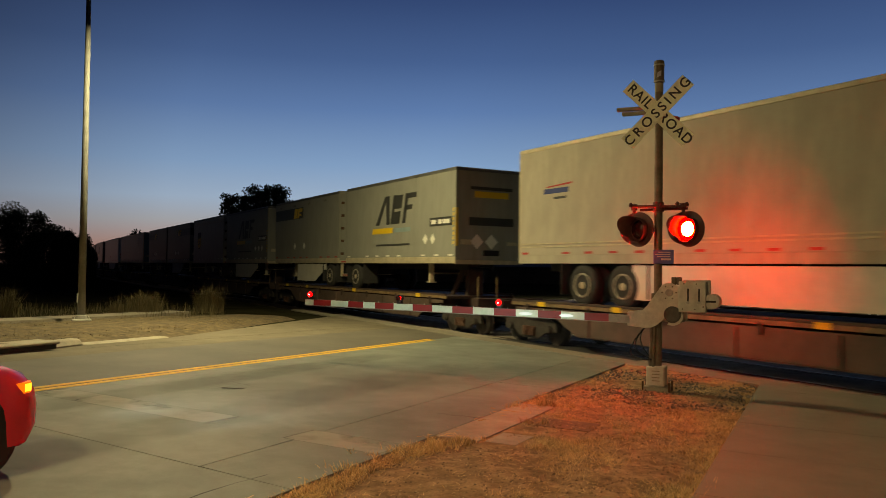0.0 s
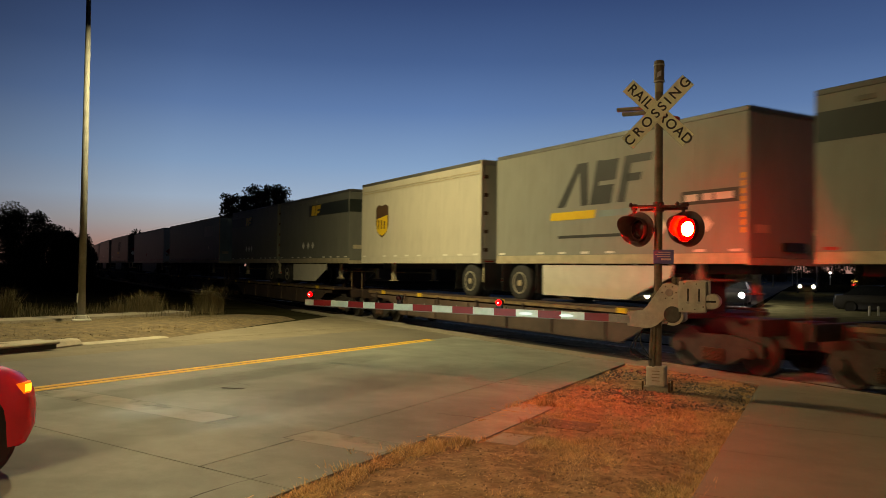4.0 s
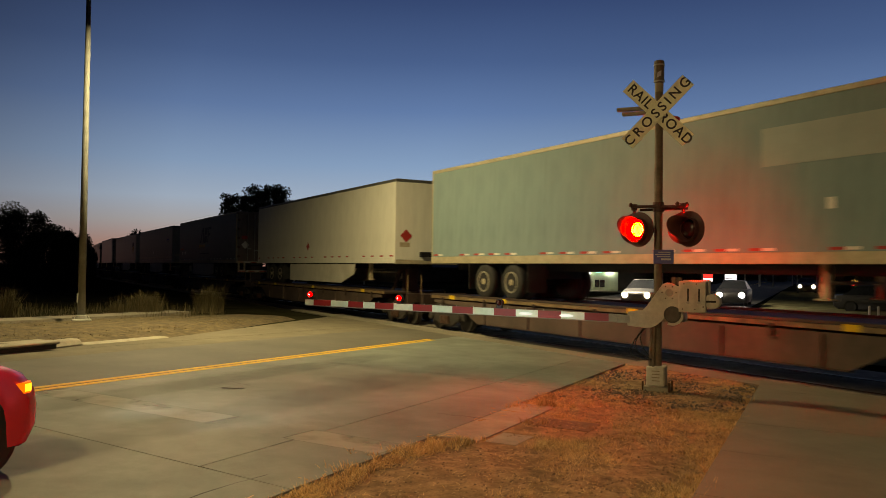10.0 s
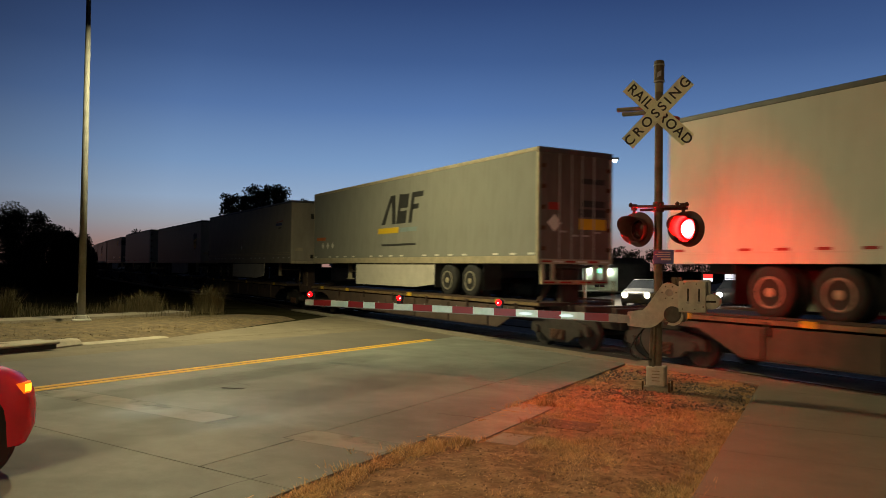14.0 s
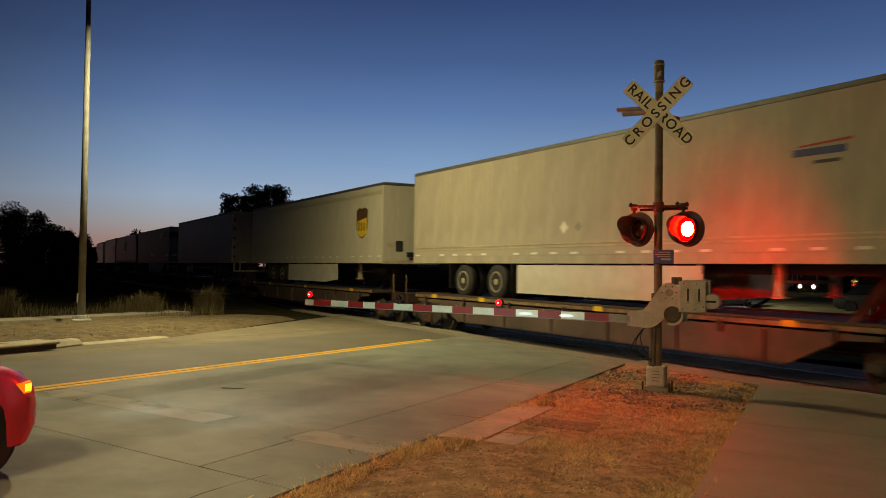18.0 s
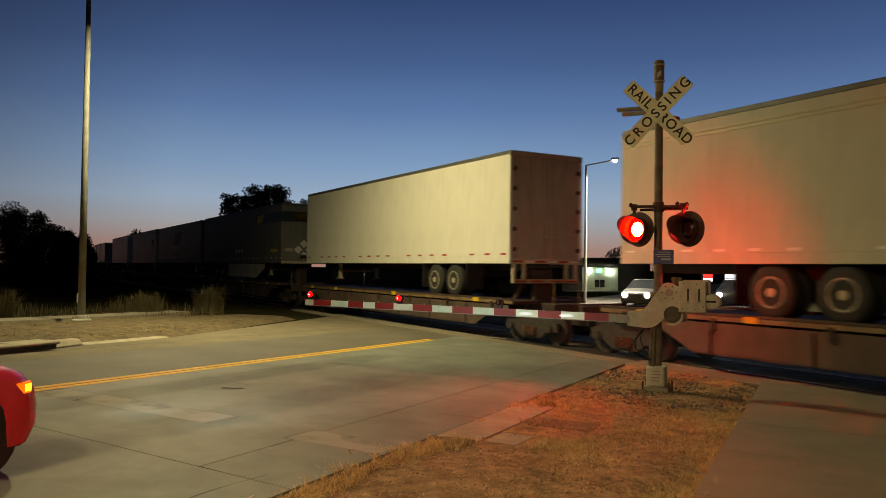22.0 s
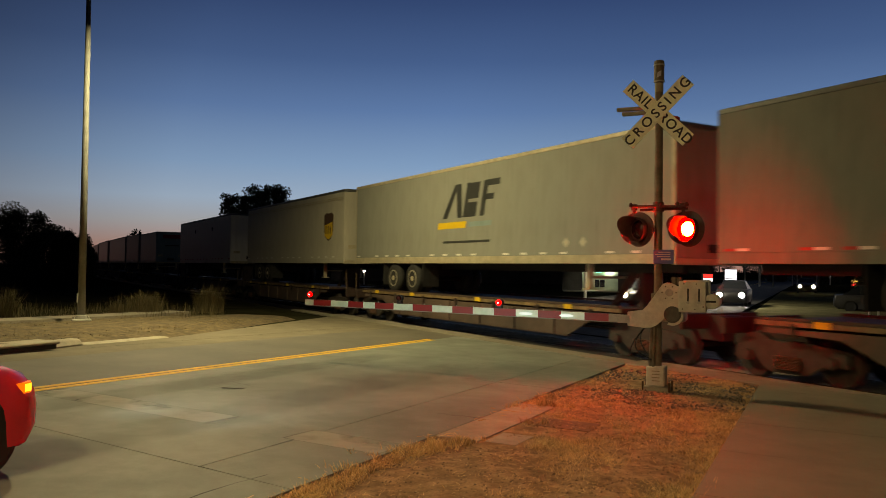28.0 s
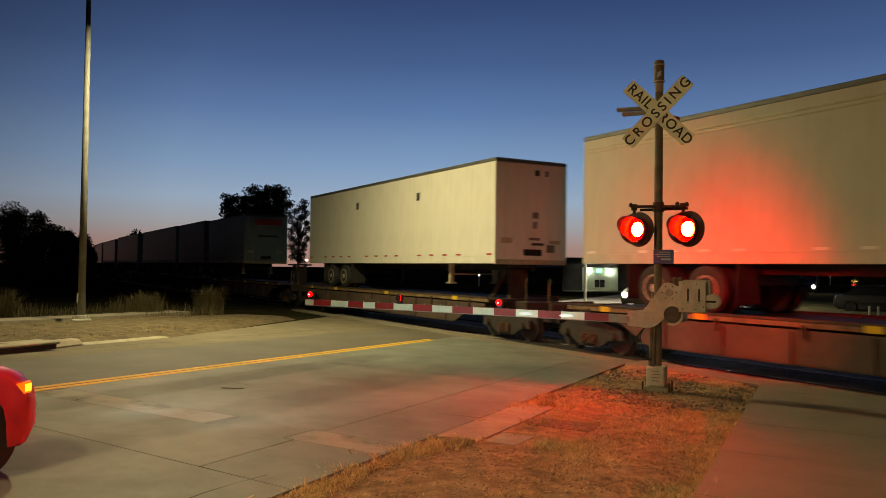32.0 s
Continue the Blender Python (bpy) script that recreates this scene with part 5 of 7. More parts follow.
def make_trailers():
    t, L = add(-17.08, -0.3, top=5.22, skin="tan", wheels=LONG, skirt=(4.3, 12.8, 0.1), marks="logo:1.1:3.95", tape="red", rails="low", roofline="alu", label="long dull tan box trailer with a small blue and red emblem")
    t, L = add(-29.16, -20.46, skin="grey", wheels=(0.95,), legs=6.4, marks="slant:2.85:label", tape="white", label="short grey box trailer with a dark slanting emblem and yellow bar")
    placards(t, L, (6.75, 7.25))
    end_bars(t, L, ((-0.6, 0.7, 4.25, 4.45, "gold"), (-0.75, 0.85, 4.5, 4.6, "ink"), (-0.8, 0.9, 3.36, 3.62, "ink"), (-1.29, -1.2, 2.7, 3.9, "gold")))
    end_marks(t, L, ((-0.5, 2.85, 0.24, "placard"), (0.05, 2.85, 0.24, "placard")))
    t, L = add(-38.46, -29.95, skin="grey", wheels=(7.5,), skirt=(3.3, 7.0, 0.45), legs=2.0, doors_ahead=True, marks="band:0.02:4.1:2.8", tape="red", label="short grey box trailer with a dark band and yellow emblem")
    placards(t, L, (3.0, 4.3))
    t, L = add(-48.33, -39.82, skin="grey", wheels=(1.1,), skirt=(2.1, 6.6, 0.4), legs=7.0, marks="slant:2.75:label", tape="white", label="short grey box trailer with a dark slanting emblem and pale skirt")
    placards(t, L, (6.3, 6.9, 7.5))
    t, L = add(-57.77, -49.15, top=5.22, skin="cream", wheels=(8.0,), legs=2.0, doors_ahead=True, marks="shield:1.85", tape="white", rails="top", label="short cream box trailer with a brown and yellow shield")
    t, L = add(-67.88, -59.05, skin="ash", wheels=(1.1,), skirt=(1.95, 6.3, 0.4), legs=7.0, marks="band:4.15:8.74:4.45", tape="white", label="short grey box trailer with dark band, yellow emblem and skirt")
    placards(t, L, (3.46, 4.1, 4.7))
    end_bars(t, L, ((-1.28, 1.28, 4.26, 4.78, "band"), (-0.6, 0.3, 4.34, 4.66, "gold")))
    t, L = add(-77.19, -68.38, skin="ash", wheels=(7.9,), legs=2.0, doors_ahead=True, marks="band:0.04:4.35:2.95", tape="white", label="short grey box trailer with dark band, doors ahead")
    placards(t, L, (3.2, 3.75, 4.25))
    t, L = add(-97.16, -80.35, skin="slate", wheels=(3.1, 4.5), legs=13.6, marks="plate", tape="both", roofline="alu", label="long slate grey box trailer with a faded pale rectangle")
    t, L = add(-116.73, -99.85, top=5.2, skin="white", wheels=(2.45, 3.8), skirt=(5.3, 13.2, 0.25), tape="red", label="long white box trailer with a dark diamond placard and pale skirt")
    placards(t, L, (7.9,), 2.91, 0.2, "redmark")
    end_marks(t, L, ((-0.85, 3.15, 0.24, "redmark"),))
    end_bars(t, L, ((0.3, 0.8, 2.85, 2.95, "ink"), (0.5, 0.9, 2.7, 2.78, "ink")))
    t, L = add(-137.98, -121.28, top=5.26, skin="grey", face="doors", wheels=(11.95, 13.3), skirt=(4.7, 11.1, 0.0), legs=3.2, doors_ahead=True, marks="slant:7.1", tape="white", roofline="alu", label="long grey box trailer with brown doors ahead and a dark emblem")
    placards(t, L, (1.2, 1.75, 2.3), 2.9, 0.15)
    part("tag", box(B(), 0.45 - L / 2, 1.5 - L / 2, -1.3005, -1.2965, 3.13 - DECK, 3.27 - DECK), M["orange"], t)
    end_bars(t, L, ((0.15, 1.0, 3.72, 3.90, "ink"), (0.1, 1.05, 3.45, 3.66, "ink"), (0.1, 1.05, 3.1, 3.4, "gold"), (0.15, 1.0, 4.35, 4.5, "ink"), (-0.95, -0.6, 3.6, 3.8, "redmark")))
    end_marks(t, L, ((-0.75, 3.25, 0.24, "placard"),))
    t, L = add(-158.0, -141.08, top=5.22, skin="tan", wheels=(3.2, 5.0), skirt=(6.0, 12.4, 0.0), marks="logo:14.5:4.05", tape="white", rails="low", label="long dull tan box trailer with a small emblem and skirt")
    placards(t, L, (8.07,), 3.06, 0.16, "placard")
    placards(t, L, (8.62,), 3.06, 0.13, "grey")
    end_bars(t, L, ((-0.3, 0.6, 4.35, 4.6, "ink"),))
    t, L = add(-177.46, -160.47, top=5.17, skin="cream", wheels=(3.9, 5.3), skirt=(6.2, 12.5, 0.0), marks="shield:15.1", tape="white", rails="top", label="long cream box trailer with a brown and yellow shield")
    end_bars(t, L, ((-0.75, -0.45, 2.6, 3.0, "ink"), (0.4, 0.9, 4.75, 4.9, "ink")))
    t, L = add(-198.15, -181.88, top=5.32, skin="white", face="tan", wheels=(12.0, 13.2), legs=3.0, doors_ahead=True, tape="red", label="long white box trailer with ribbed doors ahead")
    t, L = add(-218.8, -201.88, top=5.2, skin="dark", wheels=(3.75, 5.05), skirt=(6.5, 13.9, 0.35), marks="band:12.4:16.95:12.7", tape="both", label="long dark grey box trailer with a dark band and yellow emblem")
    placards(t, L, (8.4, 9.05, 9.7), 2.84, 0.17)
    end_bars(t, L, ((-1.28, 1.28, 4.26, 4.78, "band"), (-0.6, 0.3, 4.34, 4.66, "gold")))
    end_marks(t, L, ((-0.1, 3.15, 0.22, "placard"), (-0.4, 2.85, 0.22, "placard"), (0.2, 2.85, 0.22, "placard"), (-0.1, 2.55, 0.22, "placard")))
    part("tag", box(B(), 15.2 - L / 2, 16.3 - L / 2, -1.3005, -1.2965, 2.72 - DECK, 2.88 - DECK), M["gold"], t)
    t, L = add(-236.58, -219.89, skin="grey", wheels=(3.35, 4.8), legs=13.5, marks="slant:6.9", tape="white", roofline="alu", label="long grey box trailer with a dark slanting emblem and yellow bar")
    placards(t, L, (13.1, 13.75), 2.68, 0.13, "cream")
    t, L = add(-251.97, -237.8, top=5.22, skin="cream", wheels=(2.3, 3.7), legs=11.0, marks="shield:12.45", tape="white", rails="top", label="cream box trailer with a brown and yellow shield")
    t, L = add(-270.98, -255.8, top=5.21, skin="white", wheels=(2.6, 4.0), legs=12.0, marks="vents", tape="red", roofline="roof", label="white box trailer with two small vents on its side")
    end_bars(t, L, ((0.10, 0.28, 4.76, 4.93, "ink"), (0.48, 0.6, 4.76, 4.93, "dark"), (0.02, 0.24, 3.5, 3.68, "dark"), (0.04, 0.20, 3.2, 3.4, "grey"), (-0.1, 0.3, 2.85, 2.93, "dark"), (0.0, 0.45, 2.7, 2.77, "ink"), (0.55, 0.85, 2.5, 2.72, "dark")))
    t, L = add(-290.6, -281.9, top=5.0, skin="slate", wheels=(1.1,), legs=7.0, tape="red", label="short grey box trailer with a red plate on its front")
    end_bars(t, L, ((-0.7, 0.9, 4.4, 4.75, "redmark"), (-0.5, 0.7, 3.7, 3.8, "ink")))
    x = -292.0
    for k, (ln, skin) in enumerate(((8.7, "grey"), (16.6, "slate"), (16.6, "grey"), (16.6, "slate"), (16.6, "cream"), (16.6, "grey"), (16.6, "dark"), (16.6, "grey"))):
        add(x - ln, x, top=5.1 + 0.04 * (k % 3), skin=skin, wheels=(2.6, 4.0) if ln > 10 else (1.1,), legs=ln - 3, tape="white", label="long box trailer far down the train" if ln > 10 else "short grey box trailer far down the train")
        x -= ln + (3.0 if ln > 10 else 1.2)


JOINTS = [1.0, -18.77, -39.14, -58.4, -78.75, -98.5, -119.0, -139.5, -159.2, -179.5, -200.0, -219.3, -237.2, -253.9, -273.2, -291.3, -302.0, -321.6, -341.2, -360.8, -380.4, -400.0, -419.6, -439.0]


def make_flat_car(a, b, k):
    """One platform of the articulated flat car between two joints, a ahead of b."""
    L = a - b
    mid, h = (a + b) / 2, (a - b) / 2
    fc = thing("flat_car", Matrix.Translation((mid, TRACK_Y, 0.0)), "brown steel flat car platform with worn ochre deck edges", "flat car", "flat cars of the train")
    part("centre_sill", box(B(), -h + 0.15, h - 0.15, -0.36, 0.36, 0.52, 1.06, 0.02), M["steel_brown"], fc)
    part("deck", box(B(), -h + 1.4, h - 2.2, -1.28, 1.28, 1.02, DECK - 0.004, 0.01), M["steel_brown"], fc)
    for sgn in (-1, 1):
        y = sgn * 1.29
        part("side_sill", box(B(), -h + 1.4, h - 2.2, y - 0.03, y + 0.03, 1.03, 1.12, 0.006), M["ochre"], fc, "worn ochre deck edge")
        plate = part("side_plate", prism(B(), [(-h + 1.6, 0.985), (-h + 1.6, 0.90), (-h + 3.1, 0.86), (-h + 4.1, 0.38), (h - 4.1, 0.38), (h - 3.1, 0.86), (h - 2.4, 0.90), (h - 2.4, 0.985)], "y", y - 0.012, y + 0.012), M["side_plate"], fc, "deep fish-bellied side plate")
        part("plate_flange", box(B(), -h + 4.1, h - 4.1, min(y, y - sgn * 0.12), max(y, y - sgn * 0.12), 0.35, 0.378, 0.004), M["side_plate"], plate)
        if k < 17:
            for i in range(6):
                x = -h + 4.6 + (L - 9.2) * i / 5
                part("stiffener", box(B(), x - 0.02, x + 0.02, y + (-0.06 if sgn < 0 else 0.013), y + (-0.013 if sgn < 0 else 0.06), 0.39, 0.96), M["side_plate"], plate)
        part("kerb_rail", box(B(), -h + 1.45, h - 2.25, y - 0.035, y + 0.035, 1.125, 1.185, 0.008), M["steel_brown"], fc)
        for i in range(7):
            x = -h + 2.2 + (L - 5.4) * i / 6
            part("stake_pocket", box(B(), x - 0.05, x + 0.05, y + (-0.075 if sgn < 0 else 0.033), y + (-0.033 if sgn < 0 else 0.075), 0.84, 1.08, 0.006), M["steel_brown"], fc)
        for x in (-h + 2.6, -h + 5.4, 0.6, h - 4.2):
            part("reflector_plate", box(B(), x, x + 0.3, y + (-0.045 if sgn < 0 else 0.033), y + (-0.036 if sgn < 0 else 0.045), 1.03, 1.15), M["gold"], fc, "yellow reflector plate")
    for i in range(9):
        x = -h + 2.0 + (L - 5.0) * i / 8
        part("cross_bearer", box(B(), x - 0.06, x + 0.06, -1.25, 1.25, 0.84, 1.015), M["steel_brown"], fc)
    # hitch stand for the kingpin
    for x in ((h - 2.7,) if k % 1 == 0 else ()):
        bm = prism(B(), [(x - 0.9, 1.12), (x - 0.7, 1.12), (x + 0.12, 2.02), (x + 0.12, 2.12), (x - 0.12, 2.12)], "y", -0.33, -0.25)
        st = part("hitch_strut", bm, M["steel_brown"], fc)
        part("hitch_strut", prism(B(), [(x - 0.9, 1.12), (x - 0.7, 1.12), (x + 0.12, 2.02), (x + 0.12, 2.12), (x - 0.12, 2.12)], "y", 0.25, 0.33), M["steel_brown"], fc)
        part("hitch_post", box(B(), x + 0.0, x + 0.2, -0.3, 0.3, 1.06, 2.0, 0.02), M["steel_brown"], fc)
        part("hitch_plate", box(B(), x - 0.45, x + 0.4, -0.5, 0.5, 2.04, 2.12, 0.02), M["bogie"], fc)
    # brake pipe and rods
    part("brake_pipe", tube(B(), (-h + 0.6, -0.55, 0.62), (h - 0.6, -0.55, 0.62), 0.03, seg=8), M["black"], fc)
    part("air_tank", tube(B(), (-0.6, -0.75, 0.70), (0.7, -0.75, 0.70), 0.17, seg=16), M["steel_brown"], fc)
    for sgn in (-1, 1):
        part("coupler", box(B(), sgn * (h - 0.3) - 0.35, sgn * (h - 0.3) + 0.35, -0.11, 0.11, 0.74, 0.96, 0.03), M["rust"], fc)
        part("end_sill", box(B(), sgn * (h - 0.55) - 0.06, sgn * (h - 0.55) + 0.06, -1.2, 1.2, 0.78, 1.10, 0.01), M["steel_brown"], fc)
        part("grab_rail", tube(B(), (sgn * (h - 0.5), -1.2, 1.10), (sgn * (h - 0.5), -1.2, 1.75), 0.018, seg=6), M["ochre"], fc)
    TRAIN.append((fc, mid))


def make_bogie(x):
    """A two-axle bogie under a joint of the train."""
    bg = thing("bogie", Matrix.Translation((x, TRACK_Y, 0)), "two-axle dark cast steel railway bogie", "bogie", "bogies of the train")
    if "side_frame" not in _shared:
        pts = [(-1.15, 0.36), (-1.12, 0.60), (-0.95, 0.66), (-0.45, 0.74), (0.45, 0.74), (0.95, 0.66), (1.12, 0.60), (1.15, 0.36), (0.72, 0.36), (0.50, 0.22), (0.34, 0.15), (-0.34, 0.15), (-0.50, 0.22), (-0.72, 0.36)]
        _shared["side_frame"] = mesh_of("side_frame", prism(B(), pts, "y", -0.06, 0.06), M["bogie"])
        bm = B()
        for i in range(9):
            z = 0.22 + 0.028 * i
            lathe(bm, [(z, 0.075), (z + 0.012, 0.085), (z + 0.024, 0.075)], 12, "z")
        _shared["spring"] = mesh_of("spring", bm, M["rust"])
        _shared["bearing_cap"] = mesh_of("bearing_cap", lathe(B(), [(-0.09, 0.06), (-0.085, 0.10), (0.0, 0.115)], 16, "y"), M["bogie"])
        bm = tube(B(), (0, -1.05, 0), (0, 1.05, 0), 0.075, seg=12)
        _shared["axle_bar"] = mesh_of("axle", bm, M["bogie"])
        bm = lathe(B(), [(-0.065, 0.40), (-0.065, 0.42), (0.055, 0.425), (0.06, 0.445), (0.085, 0.45), (0.085, 0.36), (0.05, 0.33), (0.02, 0.12), (0.06, 0.10), (0.06, 0.07), (-0.07, 0.07), (-0.07, 0.10), (-0.03, 0.14), (-0.055, 0.34)], 30, "y")
        _shared["rail_wheel"] = mesh_of("rail_wheel", bm, M["bogie"], False)
    for sgn in (-1, 1):
        y = sgn * 0.99
        sf = new("side_frame", _shared["side_frame"])
        sf.parent, sf.matrix_basis = bg, pose(0, y, 0)
        for sx in (-0.18, 0.0, 0.18):
            o = new("spring", _shared["spring"])
            o.parent, o.matrix_basis = sf, pose(sx, sgn * 0.085, 0)
        for sx in (-0.86, 0.86):
            o = new("bearing_cap", _shared["bearing_cap"])
            o.parent, o.matrix_basis = sf, pose(sx, sgn * 0.07, 0.43, 0, 0, 0 if sgn < 0 else 180)
    part("bolster", box(B(), -0.2, 0.2, -1.0, 1.0, 0.38, 0.64, 0.02), M["bogie"], bg)
    for sx in (-0.86, 0.86):
        ax = new("axle", _shared["axle_bar"])
        ax.parent, ax.matrix_basis = bg, pose(sx, 0, 0.425)
        for sgn in (-1, 1):
            w = new("rail_wheel", _shared["rail_wheel"])
            w.parent, w.matrix_basis = ax, pose(0, sgn * 0.76, 0, 0, 0, 0 if sgn < 0 else 180)
        WHEELSETS.append((ax, sx))
    part("brake_beam", box(B(), -0.35, -0.25, -0.7, 0.7, 0.3, 0.42), M["rust"], bg)
    TRAIN.append((bg, x))


def make_train():
    make_trailers()
    for k, (a, b) in enumerate(zip(JOINTS, JOINTS[1:])):
        make_flat_car(a, b, k)
    for x in JOINTS:
        make_bogie(x + 1.9)
        make_bogie(x - 1.7)


make_train()

# ---------------------------------------------------------------- grass, stones and weeds


def stuff(name, verts, faces, material, label, category):
    me = bpy.data.meshes.new(name)
    me.from_pydata(verts, [], faces)
    me.materials.append(material)
    return tagged(new(name, me), label, category, "", "stuff")


def blades(verts, faces, p, count, high, spread, lean=0.6, wide=0.0042):
    for _ in range(count):
        a, r = random.uniform(0, 2 * math.pi), spread * math.sqrt(random.random())
        x, y = p[0] + r * math.cos(a), p[1] + r * math.sin(a)
        h = high * random.uniform(0.45, 1.15)
        d = random.uniform(0, 2 * math.pi)
        w = wide * random.uniform(0.6, 1.4)
        lx, ly = lean * h * random.uniform(0.1, 1) * math.cos(d), lean * h * random.uniform(0.1, 1) * math.sin(d)
        k = len(verts)
        ox, oy = -math.sin(d) * w, math.cos(d) * w
        verts += [(x - ox, y - oy, p[2]), (x + ox, y + oy, p[2]), (x + 0.45 * lx + ox * 0.7, y + 0.45 * ly + oy * 0.7, p[2] + h * 0.6), (x + 0.45 * lx - ox * 0.7, y + 0.45 * ly - oy * 0.7, p[2] + h * 0.6), (x + lx, y + ly, p[2] + h)]
        faces += [(k, k + 1, k + 2, k + 3), (k + 3, k + 2, k + 4)]


def bare(s, n):
    """How bare the near verge is worn: 0 grassy, 1 trodden earth."""
    w = 1.5 * noise.noise(Vector((s * 0.75, n * 1.0, 21))) + 0.5 * noise.noise(Vector((s * 2.3, n * 2.6, 27)))
    off = n - KERB_N
    if 3.6 < s < 8.8 and 0.25 < off < 1.5:
        w += 0.55
    return max(0.0, min(1.0, 0.25 + 1.3 * w))


def make_grass():
    random.seed(11)
    for name, mt, tall, passes, seed, label in (("dry_grass", "straw", 0.040, 21000, 3, "short straw-coloured dry grass on the verge"), ("half_dry_grass", "green_straw", 0.034, 17000, 9, "matted half-dry grass on the verge")):
        v, f = [], []
        for _ in range(passes):
            s, n = random.uniform(0.8, 14.6), random.uniform(KERB_N + 0.02, -0.78)
            p = on(s, n)
            if p.y > STOP_Y - 0.25:
                continue
            dens = 0.9 * noise.noise(Vector((s * 0.8, n * 1.1, seed))) + 0.5 * noise.noise(Vector((s * 2.6, n * 2.9, seed + 4))) + 0.27
            if 7.0 < s < 9.7 and n < KERB_N + 0.55 and random.random() < 0.93:
                continue
            if 7.15 < s < 7.8 and n < KERB_N + 0.9 and random.random() < 0.9:
                continue
            if 8.3 < s < 8.9 and KERB_N + 0.5 < n < KERB_N + 1.35 and random.random() < 0.85:
                continue
            if 4.4 < s < 7.2 and KERB_N + 0.3 < n < KERB_N + 1.35:
                dens -= 0.6
            if s > 11.2:
                dens -= 0.42
            if n < KERB_N + 0.25 or n > -1.05:
                dens += 0.22
            if random.random() > dens * 1.7 * (1 - 0.93 * bare(s, n)) * 1.25:
                continue
            big = 1.7 if random.random() < 0.10 else 1.0
            blades(v, f, (p.x, p.y, p.z - 0.03), random.randint(11, 21), tall * big * random.uniform(0.5, 1.4), 0.085, 1.9, 0.0029)
        stuff(name, v, f, M[mt], label, "grass")
    # taller tufts along the kerb
    for s, n, k in ((6.75, KERB_N + 0.22, 1.0), (6.95, KERB_N + 0.32, 0.8), (7.1, KERB_N + 0.45, 0.8), (6.5, KERB_N + 0.12, 0.9), (5.45, KERB_N + 0.08, 1.0), (6.1, KERB_N + 0.02, 0.8), (9.35, KERB_N + 0.12, 1.0), (9.75, KERB_N + 0.3, 1.3), (10.2, KERB_N + 0.25, 1.1), (10.6, KERB_N + 0.15, 0.8), (8.4, KERB_N + 0.62, 0.9), (3.1, KERB_N + 0.1, 1.0), (3.5, KERB_N + 0.2, 1.0), (2.6, KERB_N + 0.3, 1.1), (3.0, KERB_N + 0.5, 1.1)):
        v, f = [], []
        p = on(s, n)
        for _ in range(9):
            q = (p.x + random.gauss(0, 0.10), p.y + random.gauss(0, 0.10), p.z - 0.03)
            blades(v, f, q, 14, 0.10 * k, 0.06, 1.4)
        stuff("grass_tuft", v, f, M["straw" if random.random() < 0.6 else "green_straw"], "bent tuft of dry grass at the kerb", "grass")
    # loose stones by the mast
    v, f = [], []
    for _ in range(6500):
        s, n = random.uniform(10.6, 15.2), random.uniform(KERB_N + 0.1, -0.7)
        p = on(s, n)
        if p.y > STOP_Y - 0.16 or random.random() > 0.35 + noise.noise(Vector((s, n, 1))):
            continue
        r = random.uniform(0.009, 0.032)
        k = len(v)
        for q in ((1, 0, 0), (-1, 0, 0), (0, 1, 0), (0, -1, 0), (0, 0, 0.8), (0, 0, -0.5)):
            v.append((p.x + r * (q[0] + random.uniform(-0.3, 0.3)), p.y + r * (q[1] + random.uniform(-0.3, 0.3)), p.z - 0.005 + r * q[2]))
        f += [(k, k + 2, k + 4), (k + 2, k + 1, k + 4), (k + 1, k + 3, k + 4), (k + 3, k, k + 4), (k + 2, k, k + 5), (k + 1, k + 2, k + 5), (k + 3, k + 1, k + 5), (k, k + 3, k + 5)]
    stuff("loose_stones", v, f, M["stone"], "loose dark stones round the mast foot", "gravel")
    # ballast stones along the near rail
    v, f = [], []
    for _ in range(2500):
        x, y = random.uniform(-1.1, 5), random.choice((random.uniform(11.85, 12.7), random.uniform(12.95, 14.1), random.uniform(14.4, 15.3)))
        r = random.uniform(0.02, 0.05)
        k = len(v)
        for q in ((1, 0, 0), (-1, 0, 0), (0, 1, 0), (0, -1, 0), (0, 0, 0.8), (0, 0, -0.5)):
            v.append((x + r * (q[0] + random.uniform(-0.3, 0.3)), y + r * (q[1] + random.uniform(-0.3, 0.3)), -0.18 + r * q[2]))
        f += [(k, k + 2, k + 4), (k + 2, k + 1, k + 4), (k + 1, k + 3, k + 4), (k + 3, k, k + 4)]
    stuff("ballast_stones", v, f, M["stone"], "coarse ballast stones between the rails", "ballast")
    # far verge: sparse dead grass, and stalks at its back edge
    v, f = [], []
    for _ in range(1200):
        s, n = random.uniform(4, 19), random.uniform(FAR_N - 6.5, FAR_N - 0.4)
        p = on(s, n - (0.14 * max(0, s - 9)))
        if p.y > 11.2 or noise.noise(Vector((s * 0.6, n * 0.9, 2))) < random.uniform(-0.5, 0.25):
            continue
        blades(v, f, (p.x, p.y, p.z + 0.115), 7, 0.035, 0.26, 3.0, 0.011)
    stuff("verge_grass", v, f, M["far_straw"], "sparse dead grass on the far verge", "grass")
    v, f = [], []
    for _ in range(300):
        b, d = random.uniform(76, 90), random.uniform(26, 31)
        p = ahead(b, d)
        blades(v, f, (p.x, p.y, rise(p.y)), 4, random.uniform(0.12, 0.55), 0.25, 0.6, 0.006)
    stuff("tall_weeds", v, f, M["weed"], "tall dead weeds behind the far verge", "weeds")
